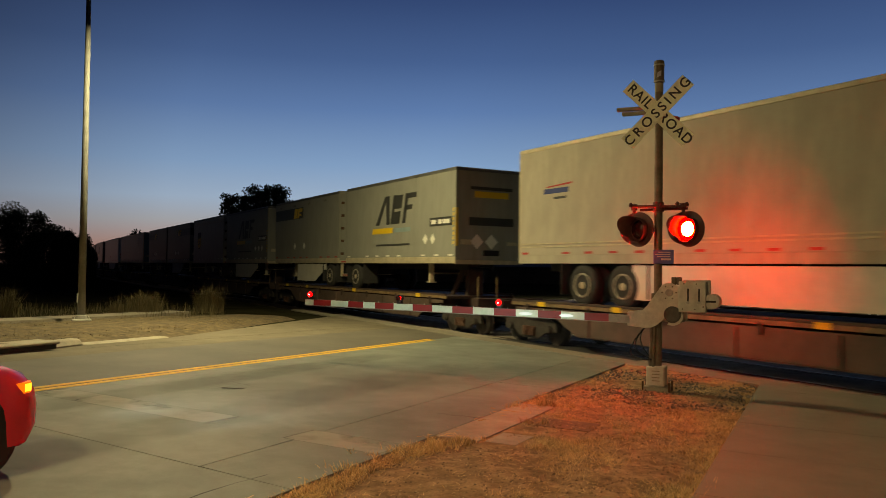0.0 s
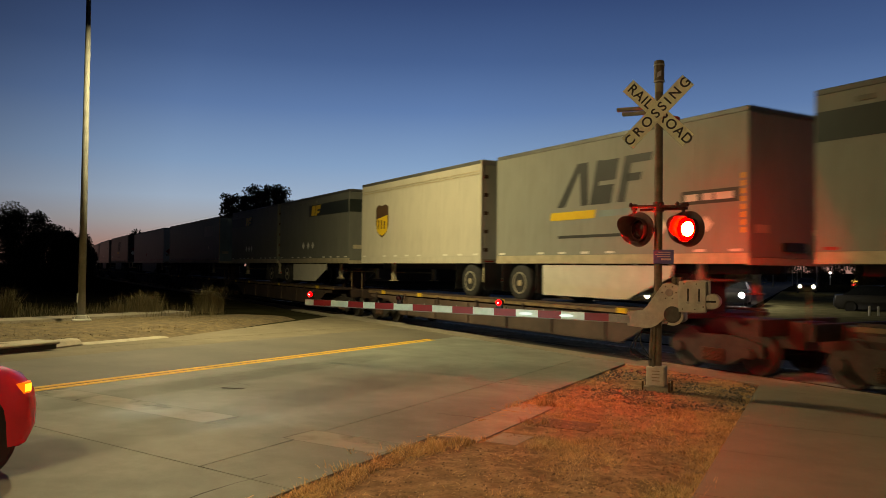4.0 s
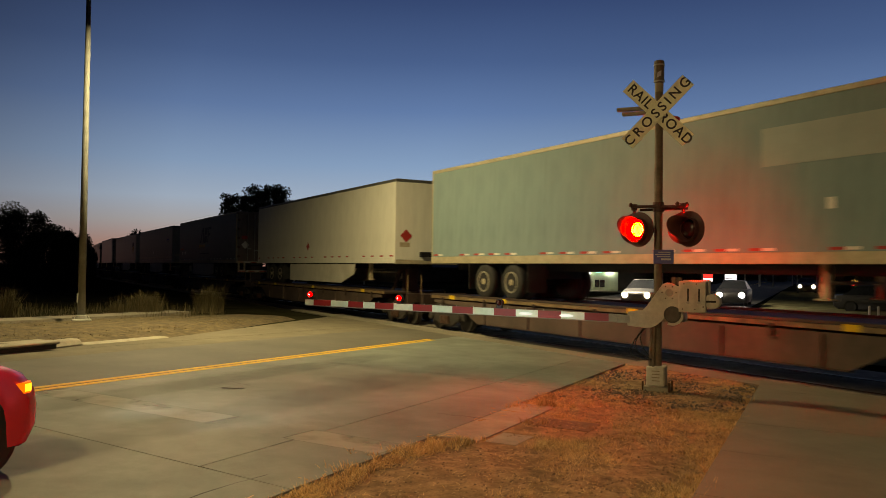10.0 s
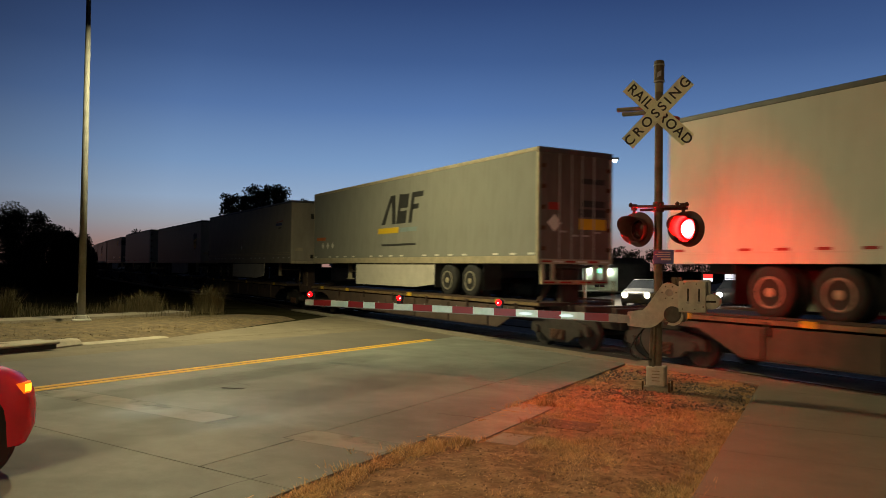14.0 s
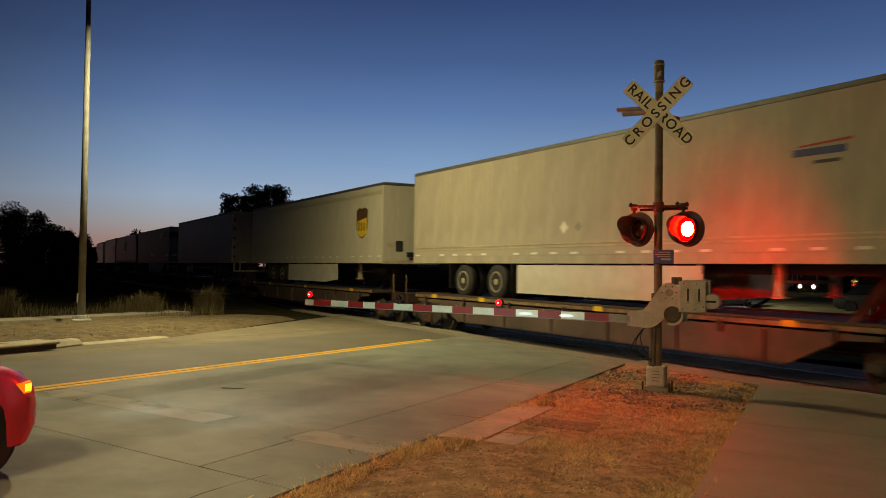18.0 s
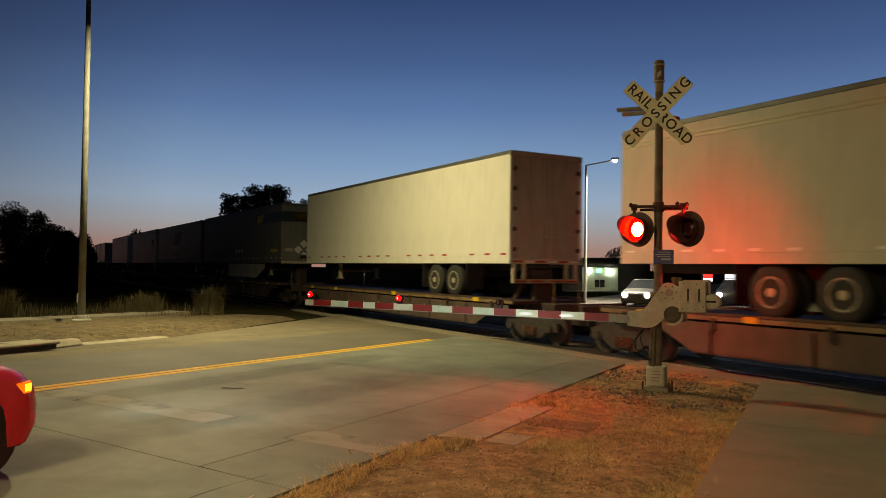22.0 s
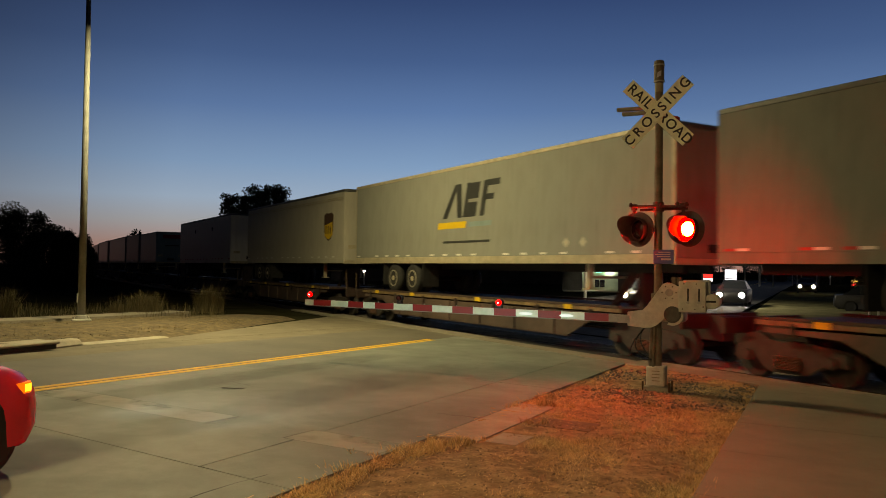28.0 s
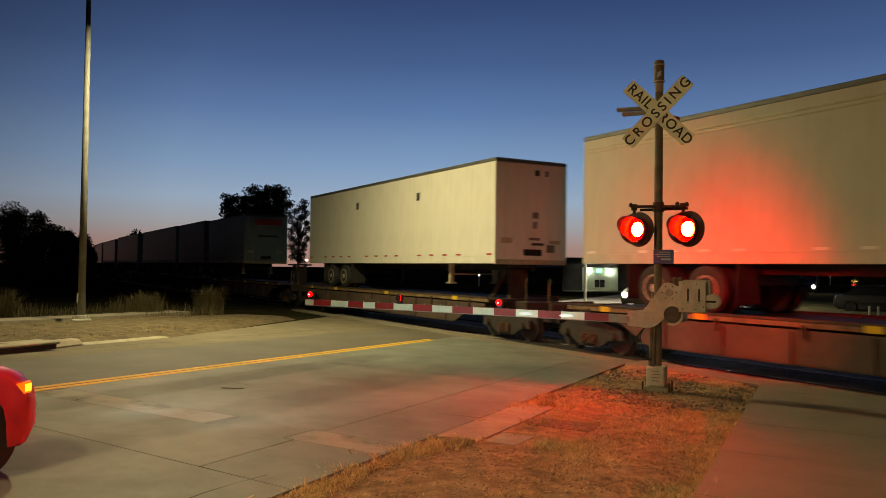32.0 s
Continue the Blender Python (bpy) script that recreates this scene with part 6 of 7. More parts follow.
    for b, d, high, wide, count in ((81.3, 28.2, 0.95, 0.85, 1200), (76.9, 31.0, 1.2, 0.75, 1200), (89.6, 26.0, 1.1, 0.4, 300), (83.0, 28.0, 0.8, 0.3, 160)):
        p = ahead(b, d)
        v, f = [], []
        for _ in range(count // 3):
            a, r = random.uniform(0, 2 * math.pi), wide * math.sqrt(random.random()) * 0.6
            blades(v, f, (p.x + r * math.cos(a), p.y + r * math.sin(a), rise(p.y)), 7, high * (1 - 0.7 * (r / wide) ** 2) * random.uniform(0.35, 1.0), 0.14, 0.9, 0.007)
        stuff("weed_clump", v, f, M["weed"], "tall clump of dry weeds behind the verge", "weeds")


def ahead(bearing, dist, up=None):
    """A place by its bearing from +Y towards -X and its distance from the origin."""
    x, y = -dist * math.sin(radians(bearing)), dist * math.cos(radians(bearing))
    return Vector((x, y, (rise(y) if y < 15 else -0.10) if up is None else up))


# ---------------------------------------------------------------- trees


def make_tree(p, high, wide, seed, label, low=0.25, leaves=3800, leaf=0.22, lobes=16, trunk=0.2, squash=0.75, taper=2.0):
    """A tapered trunk, limbs, and a ragged crown of many small leaves in clumps."""
    random.seed(seed)
    tr = thing("tree", Matrix.Translation(p), label, "tree", "trees")
    bm = B()
    top = high * 0.62
    tube(bm, (0, 0, -0.2), (0.1, 0.05, top * 0.5), trunk, trunk * 0.72, 10)
    tube(bm, (0.1, 0.05, top * 0.5), (0.0, 0.2, top), trunk * 0.72, trunk * 0.35, 10)
    part("trunk", bm, M["bark"], tr)
    centres = []
    for i in range(lobes):
        a = 2.399 * i + random.uniform(-0.4, 0.4)
        f = (i + 0.5) / lobes
        z = high * (low + (1 - low) * f) - 0.06 * high
        r = wide * math.sqrt(max(0.05, 1 - (taper * f - 0.9) ** 2)) * random.uniform(0.45, 1.0) * 0.8
        centres.append(Vector((r * math.cos(a), r * math.sin(a), z)))
    for c in centres:
        bm = B()
        base = Vector((0.03, 0.08, min(top, max(high * low * 0.6, c.z * 0.62))))
        mid = base.lerp(c, 0.55) + Vector((0, 0, 0.05 * high))
        tube(bm, base, mid, trunk * 0.3, trunk * 0.18, 6)
        tube(bm, mid, c, trunk * 0.18, trunk * 0.05, 6)
        part("limb", bm, M["bark"], tr)
    v, f = [], []
    per = leaves // lobes
    for c in centres:
        size = wide * random.uniform(0.24, 0.42) * (0.95 if taper < 1.6 else 1.0)
        for _ in range(per):
            d = Vector((random.gauss(0, 1), random.gauss(0, 1), random.gauss(0, 1))).normalized() * size * random.random() ** 0.45
            d.z *= squash
            q = c + d
            a = Vector((random.gauss(0, 1), random.gauss(0, 1), random.gauss(0, 1))).normalized() * leaf * random.uniform(0.5, 1.2)
            b = a.orthogonal().normalized() * leaf * random.uniform(0.25, 0.5)
            k = len(v)
            v += [tuple(q - a * 0.5), tuple(q + b * 0.5), tuple(q + a * 0.5), tuple(q - b * 0.5)]
            f.append((k, k + 1, k + 2, k + 3))
    me = bpy.data.meshes.new("crown")
    me.from_pydata(v, [], f)
    me.materials.append(M["leaf"])
    o = new("crown", me)
    o.parent = tr
    return tr


def make_trees():
    make_tree(ahead(72.9, 104), 13.2, 3.1, 21, "tall broad tree in dark leaf behind the train", 0.55, 13000, 0.36, 64, 0.34, 0.7, 1.3)
    make_tree(ahead(75.0, 104), 11.9, 2.7, 22, "dark round-crowned tree behind the train", 0.55, 8000, 0.36, 42, 0.28, 0.7, 1.35)
    make_tree(ahead(70.7, 102), 11.2, 2.0, 23, "slim dark tree behind the train", 0.3, 5200, 0.3, 30, 0.22, 0.9, 1.5)
    make_tree(ahead(81.9, 150), 8.6, 2.6, 24, "distant dark tree on the skyline", 0.2, 1200, 0.5, 9, 0.2)
    for b, d, h, w, sd in ((90.6, 62, 5.7, 3.0, 31), (88.7, 60, 5.3, 2.3, 32), (87.1, 62, 4.35, 2.1, 33), (85.9, 66, 4.1, 2.0, 34), (85.2, 72, 3.7, 1.5, 35), (92.5, 66, 6.2, 3.0, 36)):
        make_tree(ahead(b, d), h, w, sd, "dark bushy tree in the field beside the line", 0.02, 15000, 0.21, 26, 0.15, 1.05, 1.8)
    make_tree(ahead(30.2, 62), 7.2, 2.7, 41, "broad dark roadside tree past the track", 0.10, 26000, 0.24, 34, 0.22, 0.95, 1.55)
    make_tree(ahead(28.4, 66), 7.6, 3.0, 42, "broad dark roadside tree past the track", 0.10, 15000, 0.26, 26, 0.22, 0.95, 1.55)
    for i, (b, d, h, w) in enumerate(((40.2, 190, 8.4, 5), (38.6, 185, 8.0, 4.6), (37.6, 195, 6.6, 4.6), (35.9, 190, 6.4, 4), (34.9, 180, 6.5, 4), (34.2, 170, 7.4, 4.2), (33.2, 175, 5.6, 4), (47.2, 150, 6.4, 4.2), (46.0, 150, 5.8, 4.0), (44.6, 160, 6.2, 4.4), (43.2, 165, 6.0, 4.4), (41.6, 175, 6.8, 4.4))):
        make_tree(ahead(b, d), h, w, 50 + i, "dark distant roadside tree", 0.06, 1500, 0.55, 12, 0.2)


# ---------------------------------------------------------------- cars


def make_car(m, paint, label, front="head_white", detail=False, marker=None, front_power=True):
    """A saloon car; local x forwards, y to its left, z up; its nose at x = 2.2."""
    car = thing("car", m, label, "car", "cars")
    W = 0.87
    side = [(-2.25, 0.34), (-2.27, 0.62), (-2.2, 0.88), (-1.7, 0.94), (0.95, 0.94), (1.45, 0.86), (1.85, 0.79), (2.08, 0.71), (2.17, 0.61), (2.20, 0.50), (2.19, 0.34), (2.12, 0.22), (1.93, 0.22)]
    for cx in (1.54,):
        side += [(cx + 0.37 * math.cos(radians(a)), 0.27 + 0.37 * math.sin(radians(a))) for a in range(0, 181, 20)]
    side += [(1.12, 0.20), (-0.98, 0.20)]
    side += [(-1.34 + 0.36 * math.cos(radians(a)), 0.27 + 0.36 * math.sin(radians(a))) for a in range(0, 181, 20)]
    side += [(-1.74, 0.22), (-2.15, 0.24)]
    bm = B()
    layers = []
    for y, k, dz in [(sg * W * f, k, dz) for sg, f, k, dz in ((-1, 1.0, 0.965, -0.02), (-1, 0.985, 0.98, -0.008), (-1, 0.95, 0.992, 0.005), (-1, 0.88, 0.998, 0.02), (-1, 0.7, 1.0, 0.035), (-1, 0.4, 1.01, 0.045), (1, 0.0, 1.015, 0.05), (1, 0.4, 1.01, 0.045), (1, 0.7, 1.0, 0.035), (1, 0.88, 0.998, 0.02), (1, 0.95, 0.992, 0.005), (1, 0.985, 0.98, -0.008), (1, 1.0, 0.965, -0.02))]:
        round_nose = 0.22 * (abs(y) / W) ** 4
        layers.append([bm.verts.new((x * k - round_nose * min(1.0, max(0.0, (x - 1.75) / 0.35)) + (round_nose * 0.5 if x < -1.9 else 0), y, z + (dz if z > 0.6 else 0))) for x, z in side])
    n = len(side)
    for a, b in zip(layers, layers[1:]):
        for i in range(n):
            bm.faces.new((a[i], a[(i + 1) % n], b[(i + 1) % n], b[i]))
    bm.faces.new(layers[0])
    bm.faces.new(layers[-1][::-1])
    body = part("body", bm, M[paint], car, smooth=True)
    body.data.set_sharp_from_angle(angle=radians(48))
    cab = [(-1.75, 0.93), (-1.05, 1.40), (-0.5, 1.45), (0.05, 1.42), (0.95, 0.93)]
    bm = B()
    lay = [[bm.verts.new((x, y * (1 - 0.28 * max(0, (z - 0.93) / 0.5)), z)) for x, z in cab] for y in (-W * 0.95, W * 0.95)]
    for i in range(5):
        bm.faces.new((lay[0][i], lay[0][(i + 1) % 5], lay[1][(i + 1) % 5], lay[1][i]))
    bm.faces.new(lay[0])
    bm.faces.new(lay[1][::-1])
    part("windows", bm, M["glass"], car)
    part("roof", box(B(), -1.03, 0.05, -0.60, 0.60, 1.435, 1.465, 0.012), M[paint], car)
    for x in (1.54, -1.34):
        for sgn in (-1, 1):
            bm = lathe(B(), [(-0.10, 0.20), (-0.105, 0.27), (-0.08, 0.315), (0.08, 0.315), (0.10, 0.27), (0.10, 0.20)], 24, "y")
            w = part("wheel", bm, M["rubber"], car, at=pose(x, sgn * 0.76, 0.315, 0, 0, 0 if sgn < 0 else 180))
            part("rim", lathe(B(), [(-0.09, 0.205), (-0.075, 0.17), (-0.085, 0.05), (-0.095, 0.02)], 16, "y"), M["galv"], w)
    part("underbody", box(B(), -2.0, 2.0, -0.68, 0.68, 0.17, 0.30), M["black"], car)
    if detail:
        # near front corner: bumper, lamp, seams
        for sgn in (-1, 1):
            pts = [(1.79, sgn * 0.868), (1.88, sgn * 0.866), (1.95, sgn * 0.845), (1.985, sgn * 0.79), (1.90, sgn * 0.74), (1.79, sgn * 0.78)]
            bm = prism(B(), pts if sgn > 0 else pts[::-1], "z", 0.61, 0.695)
            hl = part("headlamp", bm, M[marker], car, "lit amber corner lamp")
            part("lens_core", prism(B(), [(1.885, sgn * 0.8675), (1.905, sgn * 0.868), (1.952, sgn * 0.85), (1.975, sgn * 0.815), (1.93, sgn * 0.80)], "z", 0.625, 0.682), M["amber_core"], hl)
            part("side_mirror", box(B(), 0.72, 0.86, sgn * 0.95 - 0.10, sgn * 0.95 + 0.10, 0.95, 1.07, 0.02), M[paint], car)
        # bumper wrapped round the nose, proud of the wings
        plan = []
        for q in span(-1.0, 1.0, 24):
            plan.append((2.17 - 0.22 * abs(q) ** 4 - 0.06 * q * q, W * q * 0.965))
        prof = [(-0.03, 0.602), (0.022, 0.596), (0.042, 0.575), (0.044, 0.53), (0.030, 0.40), (0.014, 0.28), (-0.02, 0.20), (-0.06, 0.195)]
        bm = B()
        rings = []
        for i, (x, y) in enumerate(plan):
            a, b = plan[max(0, i - 1)], plan[min(len(plan) - 1, i + 1)]
            n_ = Vector((b[1] - a[1], a[0] - b[0], 0)).normalized()
            rings.append([bm.verts.new((x + n_.x * o, y + n_.y * o, z)) for o, z in prof])
        for a, b in zip(rings, rings[1:]):
            for i in range(len(prof) - 1):
                bm.faces.new((a[i], a[i + 1], b[i + 1], b[i]))
        part("bumper", bm, M[paint], car, "red bumper wrapped round the nose", smooth=True)
        part("bumper_lip", box(B(), 1.80, 2.06, -0.62, 0.62, 0.18, 0.225, 0.015), M["black"], car)
        part("grille", box(B(), 2.14, 2.215, -0.42, 0.42, 0.42, 0.54, 0.01), M["black"], car)
    else:
        for sgn in (-1, 1):
            part("headlamp", lathe(B(), [(2.08, 0.12), (2.17, 0.155), (2.22, 0.09)], 14, "x", (0, sgn * 0.60, 0.64)), M[front], car, "lit headlamp" if front_power else "unlit headlamp")
    return car


def road_heading(p, back):
    """A pose on the road at p, heading along it or back down it."""
    a = math.degrees(math.atan2(RD.y, RD.x))
    return pose(p.x, p.y, p.z, 0, 0, a + (180 if back else 0))


def make_cars():
    p = on(2.10, -6.42)
    make_car(road_heading(p, False), "carred", "red saloon car waiting at the crossing, amber lamp lit", detail=True, marker="amber")
    for b, d, lampm, paint, label in ((45.3, 45, "head_warm", "black", "dark car waiting past the track with headlamps lit"), (39.2, 49, "head_white", "black", "dark car waiting past the track with glaring headlamps"), (34.6, 84, "head_warm", "black", "distant car with headlamps lit")):
        q = ahead(b, d)
        q.z = 0.03
        make_car(road_heading(q, True), paint, label, lampm)
    q = ahead(30.2, 47)
    make_car(pose(q.x, q.y, q.z, 0, 0, 20), "black", "dark parked car on the grass past the track", "glass", front_power=False)


# ---------------------------------------------------------------- the far side of the track


def toward(p, turn=0):
    """A pose at p whose -y side faces the crossing."""
    return pose(p.x, p.y, p.z, 0, 0, math.degrees(math.atan2(p.y, p.x)) - 90 + turn)


def make_far_side():
    # lit shop
    sh = thing("shop", toward(ahead(48.6, 76)), "small lit shop with a green fascia past the track", "shop")
    part("wall", box(B(), -3.4, 4.6, 0.3, 6.0, 0.0, 2.75, 0.02), M["darkwall"], sh)
    part("roof", prism(B(), [(-3.8, 2.7), (5.0, 2.7), (4.2, 3.3), (-3.0, 3.3)], "y", 0.0, 6.3), M["shed"], sh)
    part("lit_wall", box(B(), -1.45, 1.95, 0.20, 0.298, 0.1, 2.35, 0.01), M["shopwall"], sh, "pale green wall washed by lamps")
    for x0 in (-0.25, 0.25):
        w = part("window", box(B(), x0, x0 + 0.45, 0.17, 0.198, 0.45, 1.15, 0.01), M["glass"], sh, "small shop window")
        part("sill", box(B(), x0 - 0.03, x0 + 0.48, 0.10, 0.198, 0.38, 0.445), M["shopwall"], w)
    part("fascia", box(B(), -0.12, 0.42, 0.10, 0.198, 1.85, 2.2, 0.01), M["shop_green"], sh, "green lit fascia")
    for x in (-0.85, 1.15):
        part("wall_lamp", box(B(), x - 0.12, x + 0.12, 0.02, 0.198, 1.95, 2.12, 0.02), M["wall_lamp"], sh)
    part("step", box(B(), -3.2, 4.2, -1.4, 0.29, 0.0, 0.12), M["kerb"], sh)
    # lit kiosk frame
    ks = thing("kiosk", toward(ahead(45.75, 78)), "dark kiosk with a bright lit frame", "kiosk")
    part("wall", box(B(), -1.6, 1.2, 0.12, 2.2, 0.0, 2.9, 0.02), M["darkwall"], ks)
    for x0, x1, z0, z1 in ((-0.48, -0.30, 0.5, 1.85), (0.30, 0.48, 0.5, 1.85), (-0.30, 0.30, 1.66, 1.85), (-0.30, 0.30, 0.5, 0.66)):
        part("lit_frame", box(B(), x0, x1, 0.05, 0.118, z0, z1), M["sign_white"], ks)
    part("lit_strip", box(B(), -1.5, -0.8, 0.05, 0.118, 1.75, 1.95), M["sign_white"], ks)
    # signs on posts
    for b, d, z, w, h, mats, label in ((40.95, 92, 1.35, 1.1, 0.9, ("sign_red", "sign_white"), "red and white lit sign on a post"), (39.42, 92, 1.55, 1.25, 1.6, ("sign_white", "sign_white", "sign_white"), "white lit sign board with dark lines"), (31.65, 82, 1.0, 0.8, 0.95, ("sign_amber", "sign_red", "sign_green"), "small amber, red and green lit sign")):
        sg = thing("lit_sign", toward(ahead(b, d)), label, "sign", "lit signs")
        part("post", box(B(), -0.06, 0.06, -0.05, 0.05, 0.0, z + 0.1), M["galv"], sg)
        part("cabinet", box(B(), -w / 2 - 0.05, w / 2 + 0.05, -0.1, 0.15, z - h / 2 - 0.05, z + h / 2 + 0.05, 0.01), M["black"], sg)
        k = len(mats)
        for i, mm in enumerate(mats):
            z1 = z + h / 2 - h * i / k
            part("sign_face", box(B(), -w / 2 + (0.25 * w if k == 3 and mm == "sign_green" else 0), w / 2 - (0.3 * w if mm == "sign_amber" else 0), -0.125, -0.104, z1 - h / k + 0.06, z1), M[mm], sg)
    # street lamps past the track
    for b, d, z, reach, mt, label in ((47.4, 47, 8.6, -1.7, "lamp_white", "street lamp past the track, lit"), (38.4, 112, 6.9, 1.6, "lamp_white", "distant street lamp, lit"), (36.7, 112, 3.9, 0.0, "lamp_white", "distant lamp on a plain post"), (46.2, 92, 3.0, 0.0, "sodium_lens", "low lamp on a post"), (33.2, 150, 2.1, 0.0, "head_white", "distant bright lamp by the road"),
                                      (65.85, 92, 1.55, 0.0, "lamp_white", "low yard lamp past the track"), (57.3, 92, 1.3, 0.0, "lamp_white", "low yard lamp past the track"), (70.97, 96, 1.65, 0.0, "lamp_white", "low yard lamp past the track"), (70.1, 110, 2.9, 0.0, "lamp_white", "yard lamp on a post"), (34.0, 130, 4.4, 0.0, "sodium_lens", "distant amber street lamp, lit"), (44.0, 120, 4.9, 0.0, "lamp_white", "distant lit street lamp")):
        p = ahead(b, d)
        st = thing("street_lamp", toward(p), label, "street lamp", "street lamps")
        part("pole", tube(B(), (reach, 0, 0), (reach, 0, z - p.z - 0.25), 0.09, 0.06, 10), M["galv"], st)
        if reach:
            part("arm", tube(B(), (reach, 0, z - p.z - 0.28), (0, 0, z - p.z + 0.02), 0.04, seg=8), M["galv"], st)
        part("lamp_head", box(B(), -0.22, 0.22, -0.16, 0.16, z - p.z + 0.03, z - p.z + 0.15, 0.02), M["galv"], st)
        r = 0.13 if d < 100 else 0.2
        part("lens", lathe(B(), [(-0.12, r * 0.5), (-0.06, r), (0.03, r)], 12, "z", (0, 0, z - p.z)), M[mt], st, "lit lens")
    # plain posts
    for b, d, z in ((38.5, 72, 4.0), (49.5, 66, 3.6), (41.3, 70, 4.4), (37.5, 120, 2.6), (35.5, 130, 2.4), (35.2, 130, 2.4), (34.95, 130, 2.4)):
        p = ahead(b, d)
        po = thing("post", toward(p), "plain pale metal post past the track", "post", "posts")
        part("shaft", tube(B(), (0, 0, 0), (0, 0, z), 0.07, seg=10), M["galv"], po)
        part("cap", tube(B(), (0, 0, z), (0, 0, z + 0.05), 0.085, seg=10), M["galv"], po)
    # utility poles
    for b, d, z in ((33.82, 112, 9.0), (33.2, 175, 8.0), (32.95, 230, 8.0)):
        p = ahead(b, d)
        u = thing("utility_pole", toward(p, 25), "dark wooden utility pole with cross arms", "utility pole", "utility poles")
        part("shaft", tube(B(), (0, 0, 0), (0, 0, z), 0.18, 0.12, 10), M["timber"], u)
        for k, zz in enumerate((z - 0.4, z - 1.7)):
            part("crossarm", box(B(), -1.7, 0.9, -0.07, 0.07, zz, zz + 0.16), M["timber"], u)
            for x in (-1.6, -0.9, 0.7):
                part("insulator", tube(B(), (x, 0, zz + 0.16), (x, 0, zz + 0.38), 0.05, seg=6), M["black"], u)
        part("brace", tube(B(), (-1.4, 0, z - 1.7), (0, 0, z - 2.6), 0.04, seg=6), M["timber"], u)
    # domed tank on the skyline
    p = ahead(36.5, 180)
    tk = thing("storage_tank", toward(p), "dark domed tank on the skyline", "tank")
    part("shell", tube(B(), (0, 0, 0), (0, 0, 4.6), 1.9, 1.9, 24), M["darkwall"], tk)
    part("dome", lathe(B(), [(4.6, 1.9), (5.5, 1.6), (6.1, 0.9), (6.3, 0.1)], 24, "z"), M["darkwall"], tk, smooth=True)
    # bollards by the parked car
    for b in (30.9, 30.4):
        p = ahead(b, 42)
        bo = thing("bollard", toward(p), "short white bollard past the track", "bollard", "bollards")
        part("shaft", tube(B(), (0, 0, 0), (0, 0, 0.5), 0.05, seg=12), M["placard"], bo)
        part("cap", lathe(B(), [(0.5, 0.055), (0.55, 0.03)], 12, "z"), M["placard"], bo)
    # low sheds far behind the train
    for b, d, w, h in ((62, 118, 26, 2.2), (54, 110, 16, 2.4), (78, 150, 18, 2.4)):
        p = ahead(b, d)
        s_ = thing("shed", toward(p), "long low dark shed past the track", "shed", "sheds")
        part("wall", box(B(), -w / 2, w / 2, 0, 8, 0, h), M["darkwall"], s_)
        part("roof", prism(B(), [(-0.4, h), (4, h + 1.0), (8.4, h)], "x", -w / 2 - 0.3, w / 2 + 0.3), M["shed"], s_)
    # green verge past the track
    bm = B()
    pts = [(-3.3, 20), (-3.3, 90), (20, 90), (20, 12)]
    a = [bm.verts.new(Vector((on(s, n).x, max(on(s, n).y, 15.9), -0.02))) for n, s in pts]
    bm.faces.new(a)
    tagged(part("verge_beyond", bm, M["weedground"]), "worn grass verge past the track", "verge", "", "structure")


M["weedground"] = mat("worn_grass_ground", (0.17, 0.16, 0.085), 0.95, var=0.4, scale=0.7, bump=0.5, grain=12, stain=(0.15, 0.13, 0.08), spec=0.0)


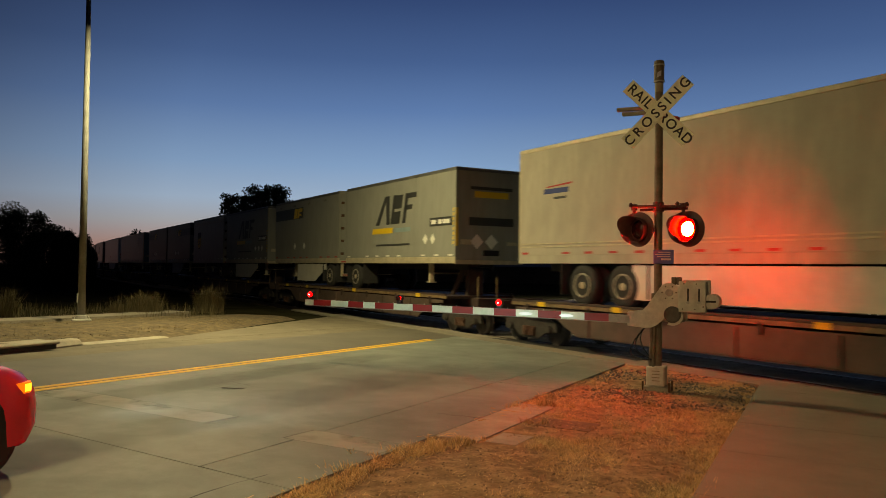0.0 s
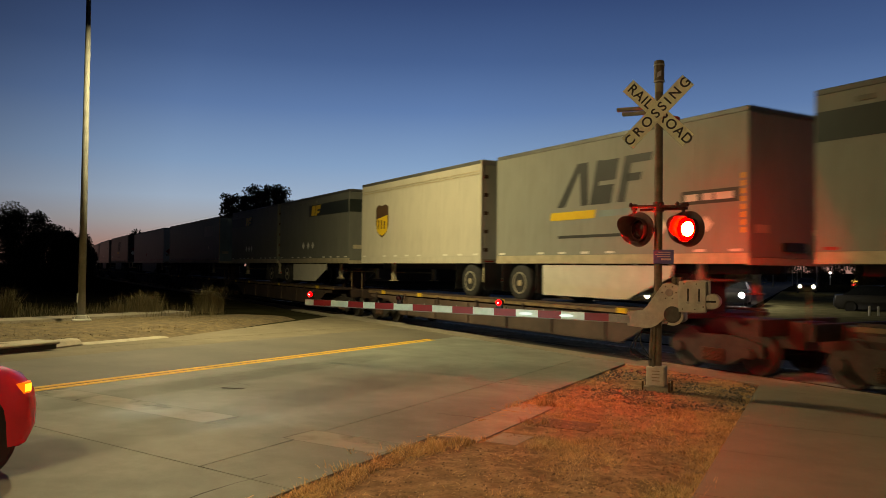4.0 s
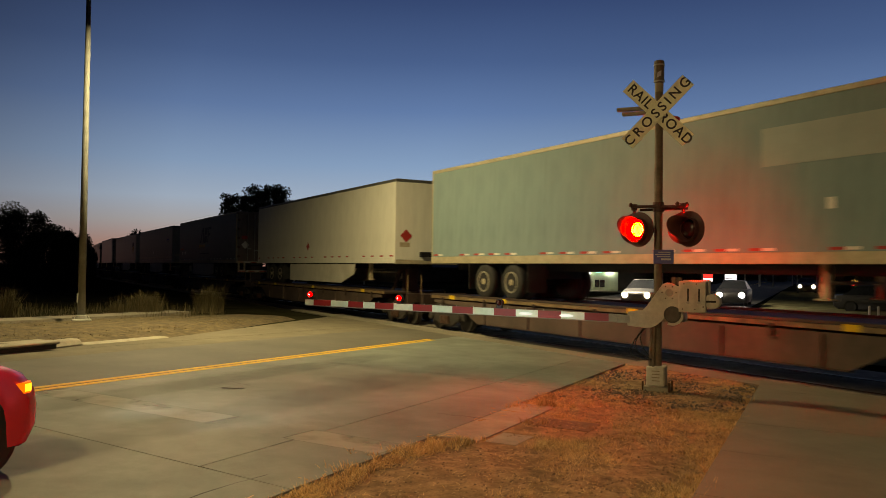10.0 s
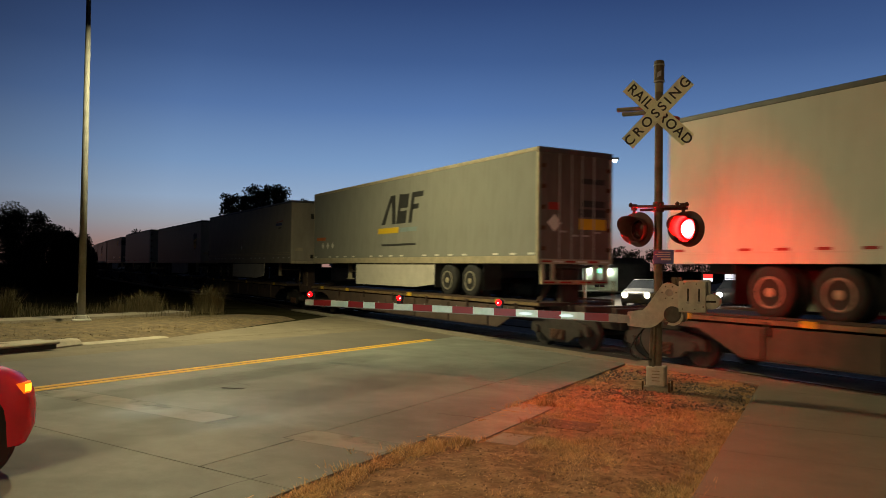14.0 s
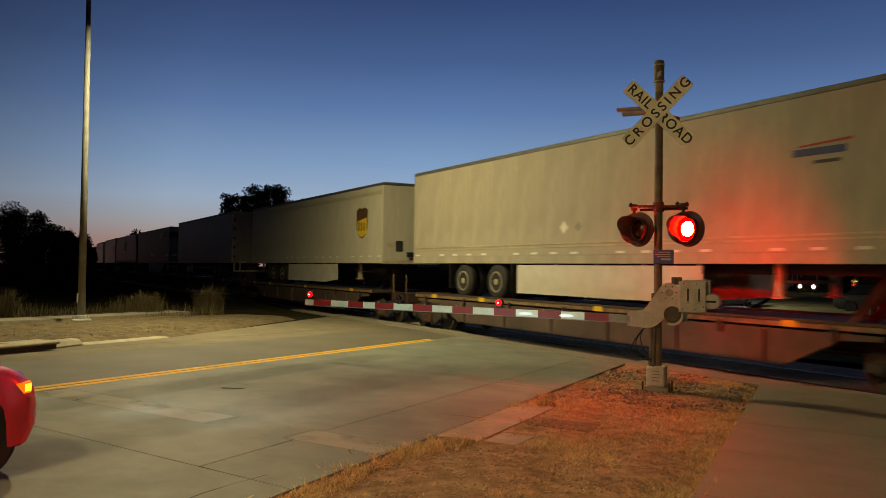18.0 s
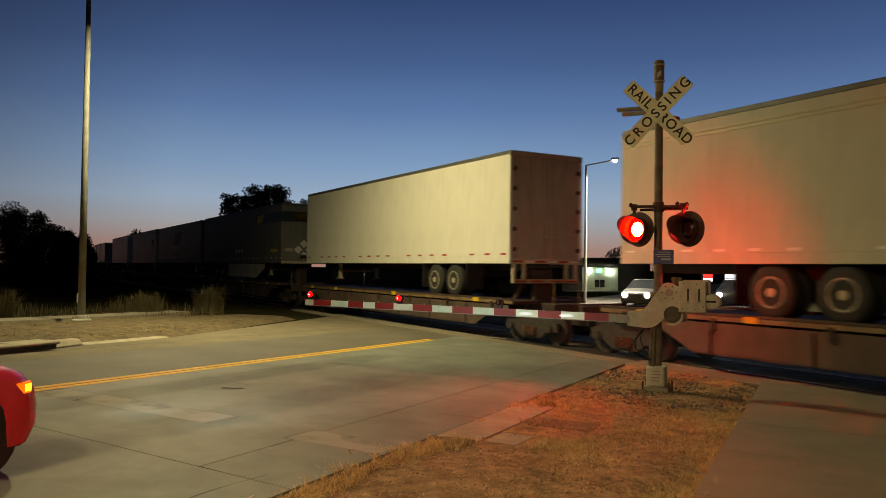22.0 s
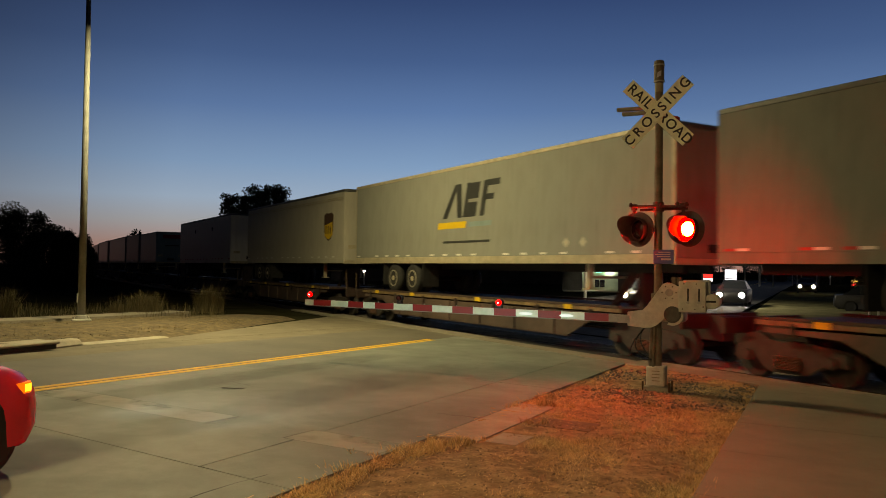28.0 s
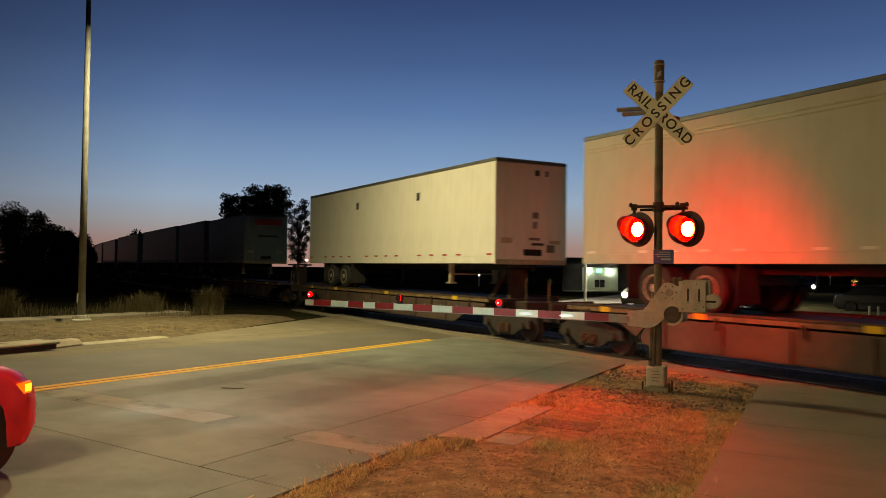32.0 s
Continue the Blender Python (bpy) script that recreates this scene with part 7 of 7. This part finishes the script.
def make_debris():
    """Bits that lie on the road and the verge."""
    random.seed(17)
    p = on(8.26, -7.2)
    tw = thing("twig", pose(p.x, p.y, p.z + 0.006, 0, 0, ROAD_TURN + 12), "short dark twig lying on the road", "twig")
    part("stem", tube(B(), (-0.17, 0, 0.012), (0.16, 0.02, 0.01), 0.008, 0.004, 7), M["bark"], tw)
    part("side_shoot", tube(B(), (-0.02, 0.005, 0.012), (0.07, -0.08, 0.012), 0.006, 0.003, 6), M["bark"], tw)
    part("side_shoot", tube(B(), (0.05, 0.01, 0.012), (0.15, 0.09, 0.012), 0.006, 0.003, 6), M["bark"], tw)
    # broken stalks and leaves of dry grass blown on the verge edge
    v, f = [], []
    for _ in range(110):
        s, n = random.uniform(3.0, 11.0), KERB_N + random.gauss(0.06, 0.08)
        p = on(s, n, 0.008)
        a, ln = random.uniform(0, math.pi), random.uniform(0.03, 0.10)
        dx, dy = math.cos(a) * ln, math.sin(a) * ln
        k = len(v)
        v += [(p.x, p.y, p.z), (p.x + dx, p.y + dy, p.z + random.uniform(0, 0.012)), (p.x + dx - dy * 0.08, p.y + dy + dx * 0.08, p.z + 0.006), (p.x - dy * 0.08, p.y + dx * 0.08, p.z + 0.006)]
        f.append((k, k + 1, k + 2, k + 3))
    stuff("straw_litter", v, f, M["straw"], "scattered dry stalks along the road edge", "litter")
    # short flattened stalks and crumbs of earth over the whole verge
    for name, mt, count, size, label in (("flattened_straw", "straw", 9000, 0.055, "short flattened stalks of dry grass on the verge"), ("earth_crumbs", "crumb", 7000, 0.02, "small crumbs of dry earth on the verge")):
        v, f = [], []
        for _ in range(count):
            s, n = random.uniform(1.5, 12.5), random.uniform(KERB_N + 0.06, -0.92)
            if 7.0 < s < 9.85 and n < KERB_N + 0.66:
                continue
            if name == "flattened_straw" and random.random() < 0.85 * bare(s, n):
                continue
            up = -0.005 + 0.03 * noise.noise(Vector((s * 0.9, n * 1.1, 7))) + 0.016 * noise.noise(Vector((s * 3.1, n * 3.4, 2))) + 0.011 * noise.noise(Vector((s * 8.3, n * 8.0, 5)))
            p = on(s, n, up + 0.004)
            a, ln = random.uniform(0, math.pi), size * random.uniform(0.5, 1.3)
            wide = 0.07 if name == "flattened_straw" else random.uniform(0.4, 0.9)
            dx, dy = math.cos(a) * ln, math.sin(a) * ln
            z = random.uniform(0.0, 0.010)
            k = len(v)
            v += [(p.x, p.y, p.z), (p.x + dx, p.y + dy, p.z + z), (p.x + dx - dy * wide, p.y + dy + dx * wide, p.z + z), (p.x - dy * wide, p.y + dx * wide, p.z)]
            if name == "flattened_straw":
                f.append((k, k + 1, k + 2, k + 3))
            else:
                v.append((p.x + dx * 0.5 - dy * wide * 0.5, p.y + dy * 0.5 + dx * wide * 0.5, p.z + ln * 0.5))
                f += [(k, k + 1, k + 4), (k + 1, k + 2, k + 4), (k + 2, k + 3, k + 4), (k + 3, k, k + 4)]
        stuff(name, v, f, M[mt], label, "litter")


make_debris()
make_grass()
make_trees()
make_cars()
make_far_side()

# ---------------------------------------------------------------- what moves


def train_rows(mid, z):
    """A row every two seconds, along the curve and the straight."""
    rows = []
    for i in range(17):
        p, a = track_at(mid + travelled(2.0 * i))
        rows.append((2.0 * i, pose(p.x, p.y, z, 0, 0, a)))
    return rows


SWAP = 0.54167       # seconds between swaps of the two flasher circuits
LATE = {0: 0.09, 22: -0.035, 24: 0.05, 35: 0.09, 46: -0.06}


def flasher_rows(lit, lead, home):
    """A lamp insert that turns half round at each swap, in two quick steps; it lights a little before its fellow goes dark."""
    turn = 0.0 if lit else 179.8
    rows = [(0.0, turn)]
    for k in range(61):
        t = 6.0 + (k - 11) * SWAP + LATE.get(k, 0.0) - lead
        f = frame(t) + (0 if lit else -2)
        step = 89.9 if lit else -89.9
        for j in range(3):
            if frame(0) < f + j <= frame(32.0):
                rows.append(((f + j - 1) / FPS, turn + step * j))
        turn += 2 * step
        lit = not lit
        if f + 2 <= frame(0):
            rows[0] = (0.0, turn)
    if rows[-1][0] < 31.99:
        rows.append((32.0, rows[-1][1]))
    return [(t, home @ Matrix.Rotation(radians(a), 4, "Z")) for t, a in rows]


def motions():
    for ob, mid in TRAIN:
        walk(ob, train_rows(mid, ob.matrix_world.translation.z))
    # railway wheels roll
    step = 2 / 30
    for ax, sx in WHEELSETS:
        rows = []
        for i in range(481):
            rows.append((i * step, pose(sx, 0, 0.425) @ Matrix.Rotation(travelled(i * step) / 0.425, 4, "Y")))
        walk(ax, rows)
    for circuit, lit in (("a", False), ("b", True)):
        for ob in FLASH[circuit]:
            walk(ob, flasher_rows(lit, 0.0, ob.matrix_basis.copy()))
        for ob in ARM_FLASH[circuit]:
            walk(ob, flasher_rows(lit, 0.08, ob.matrix_basis.copy()))


motions()
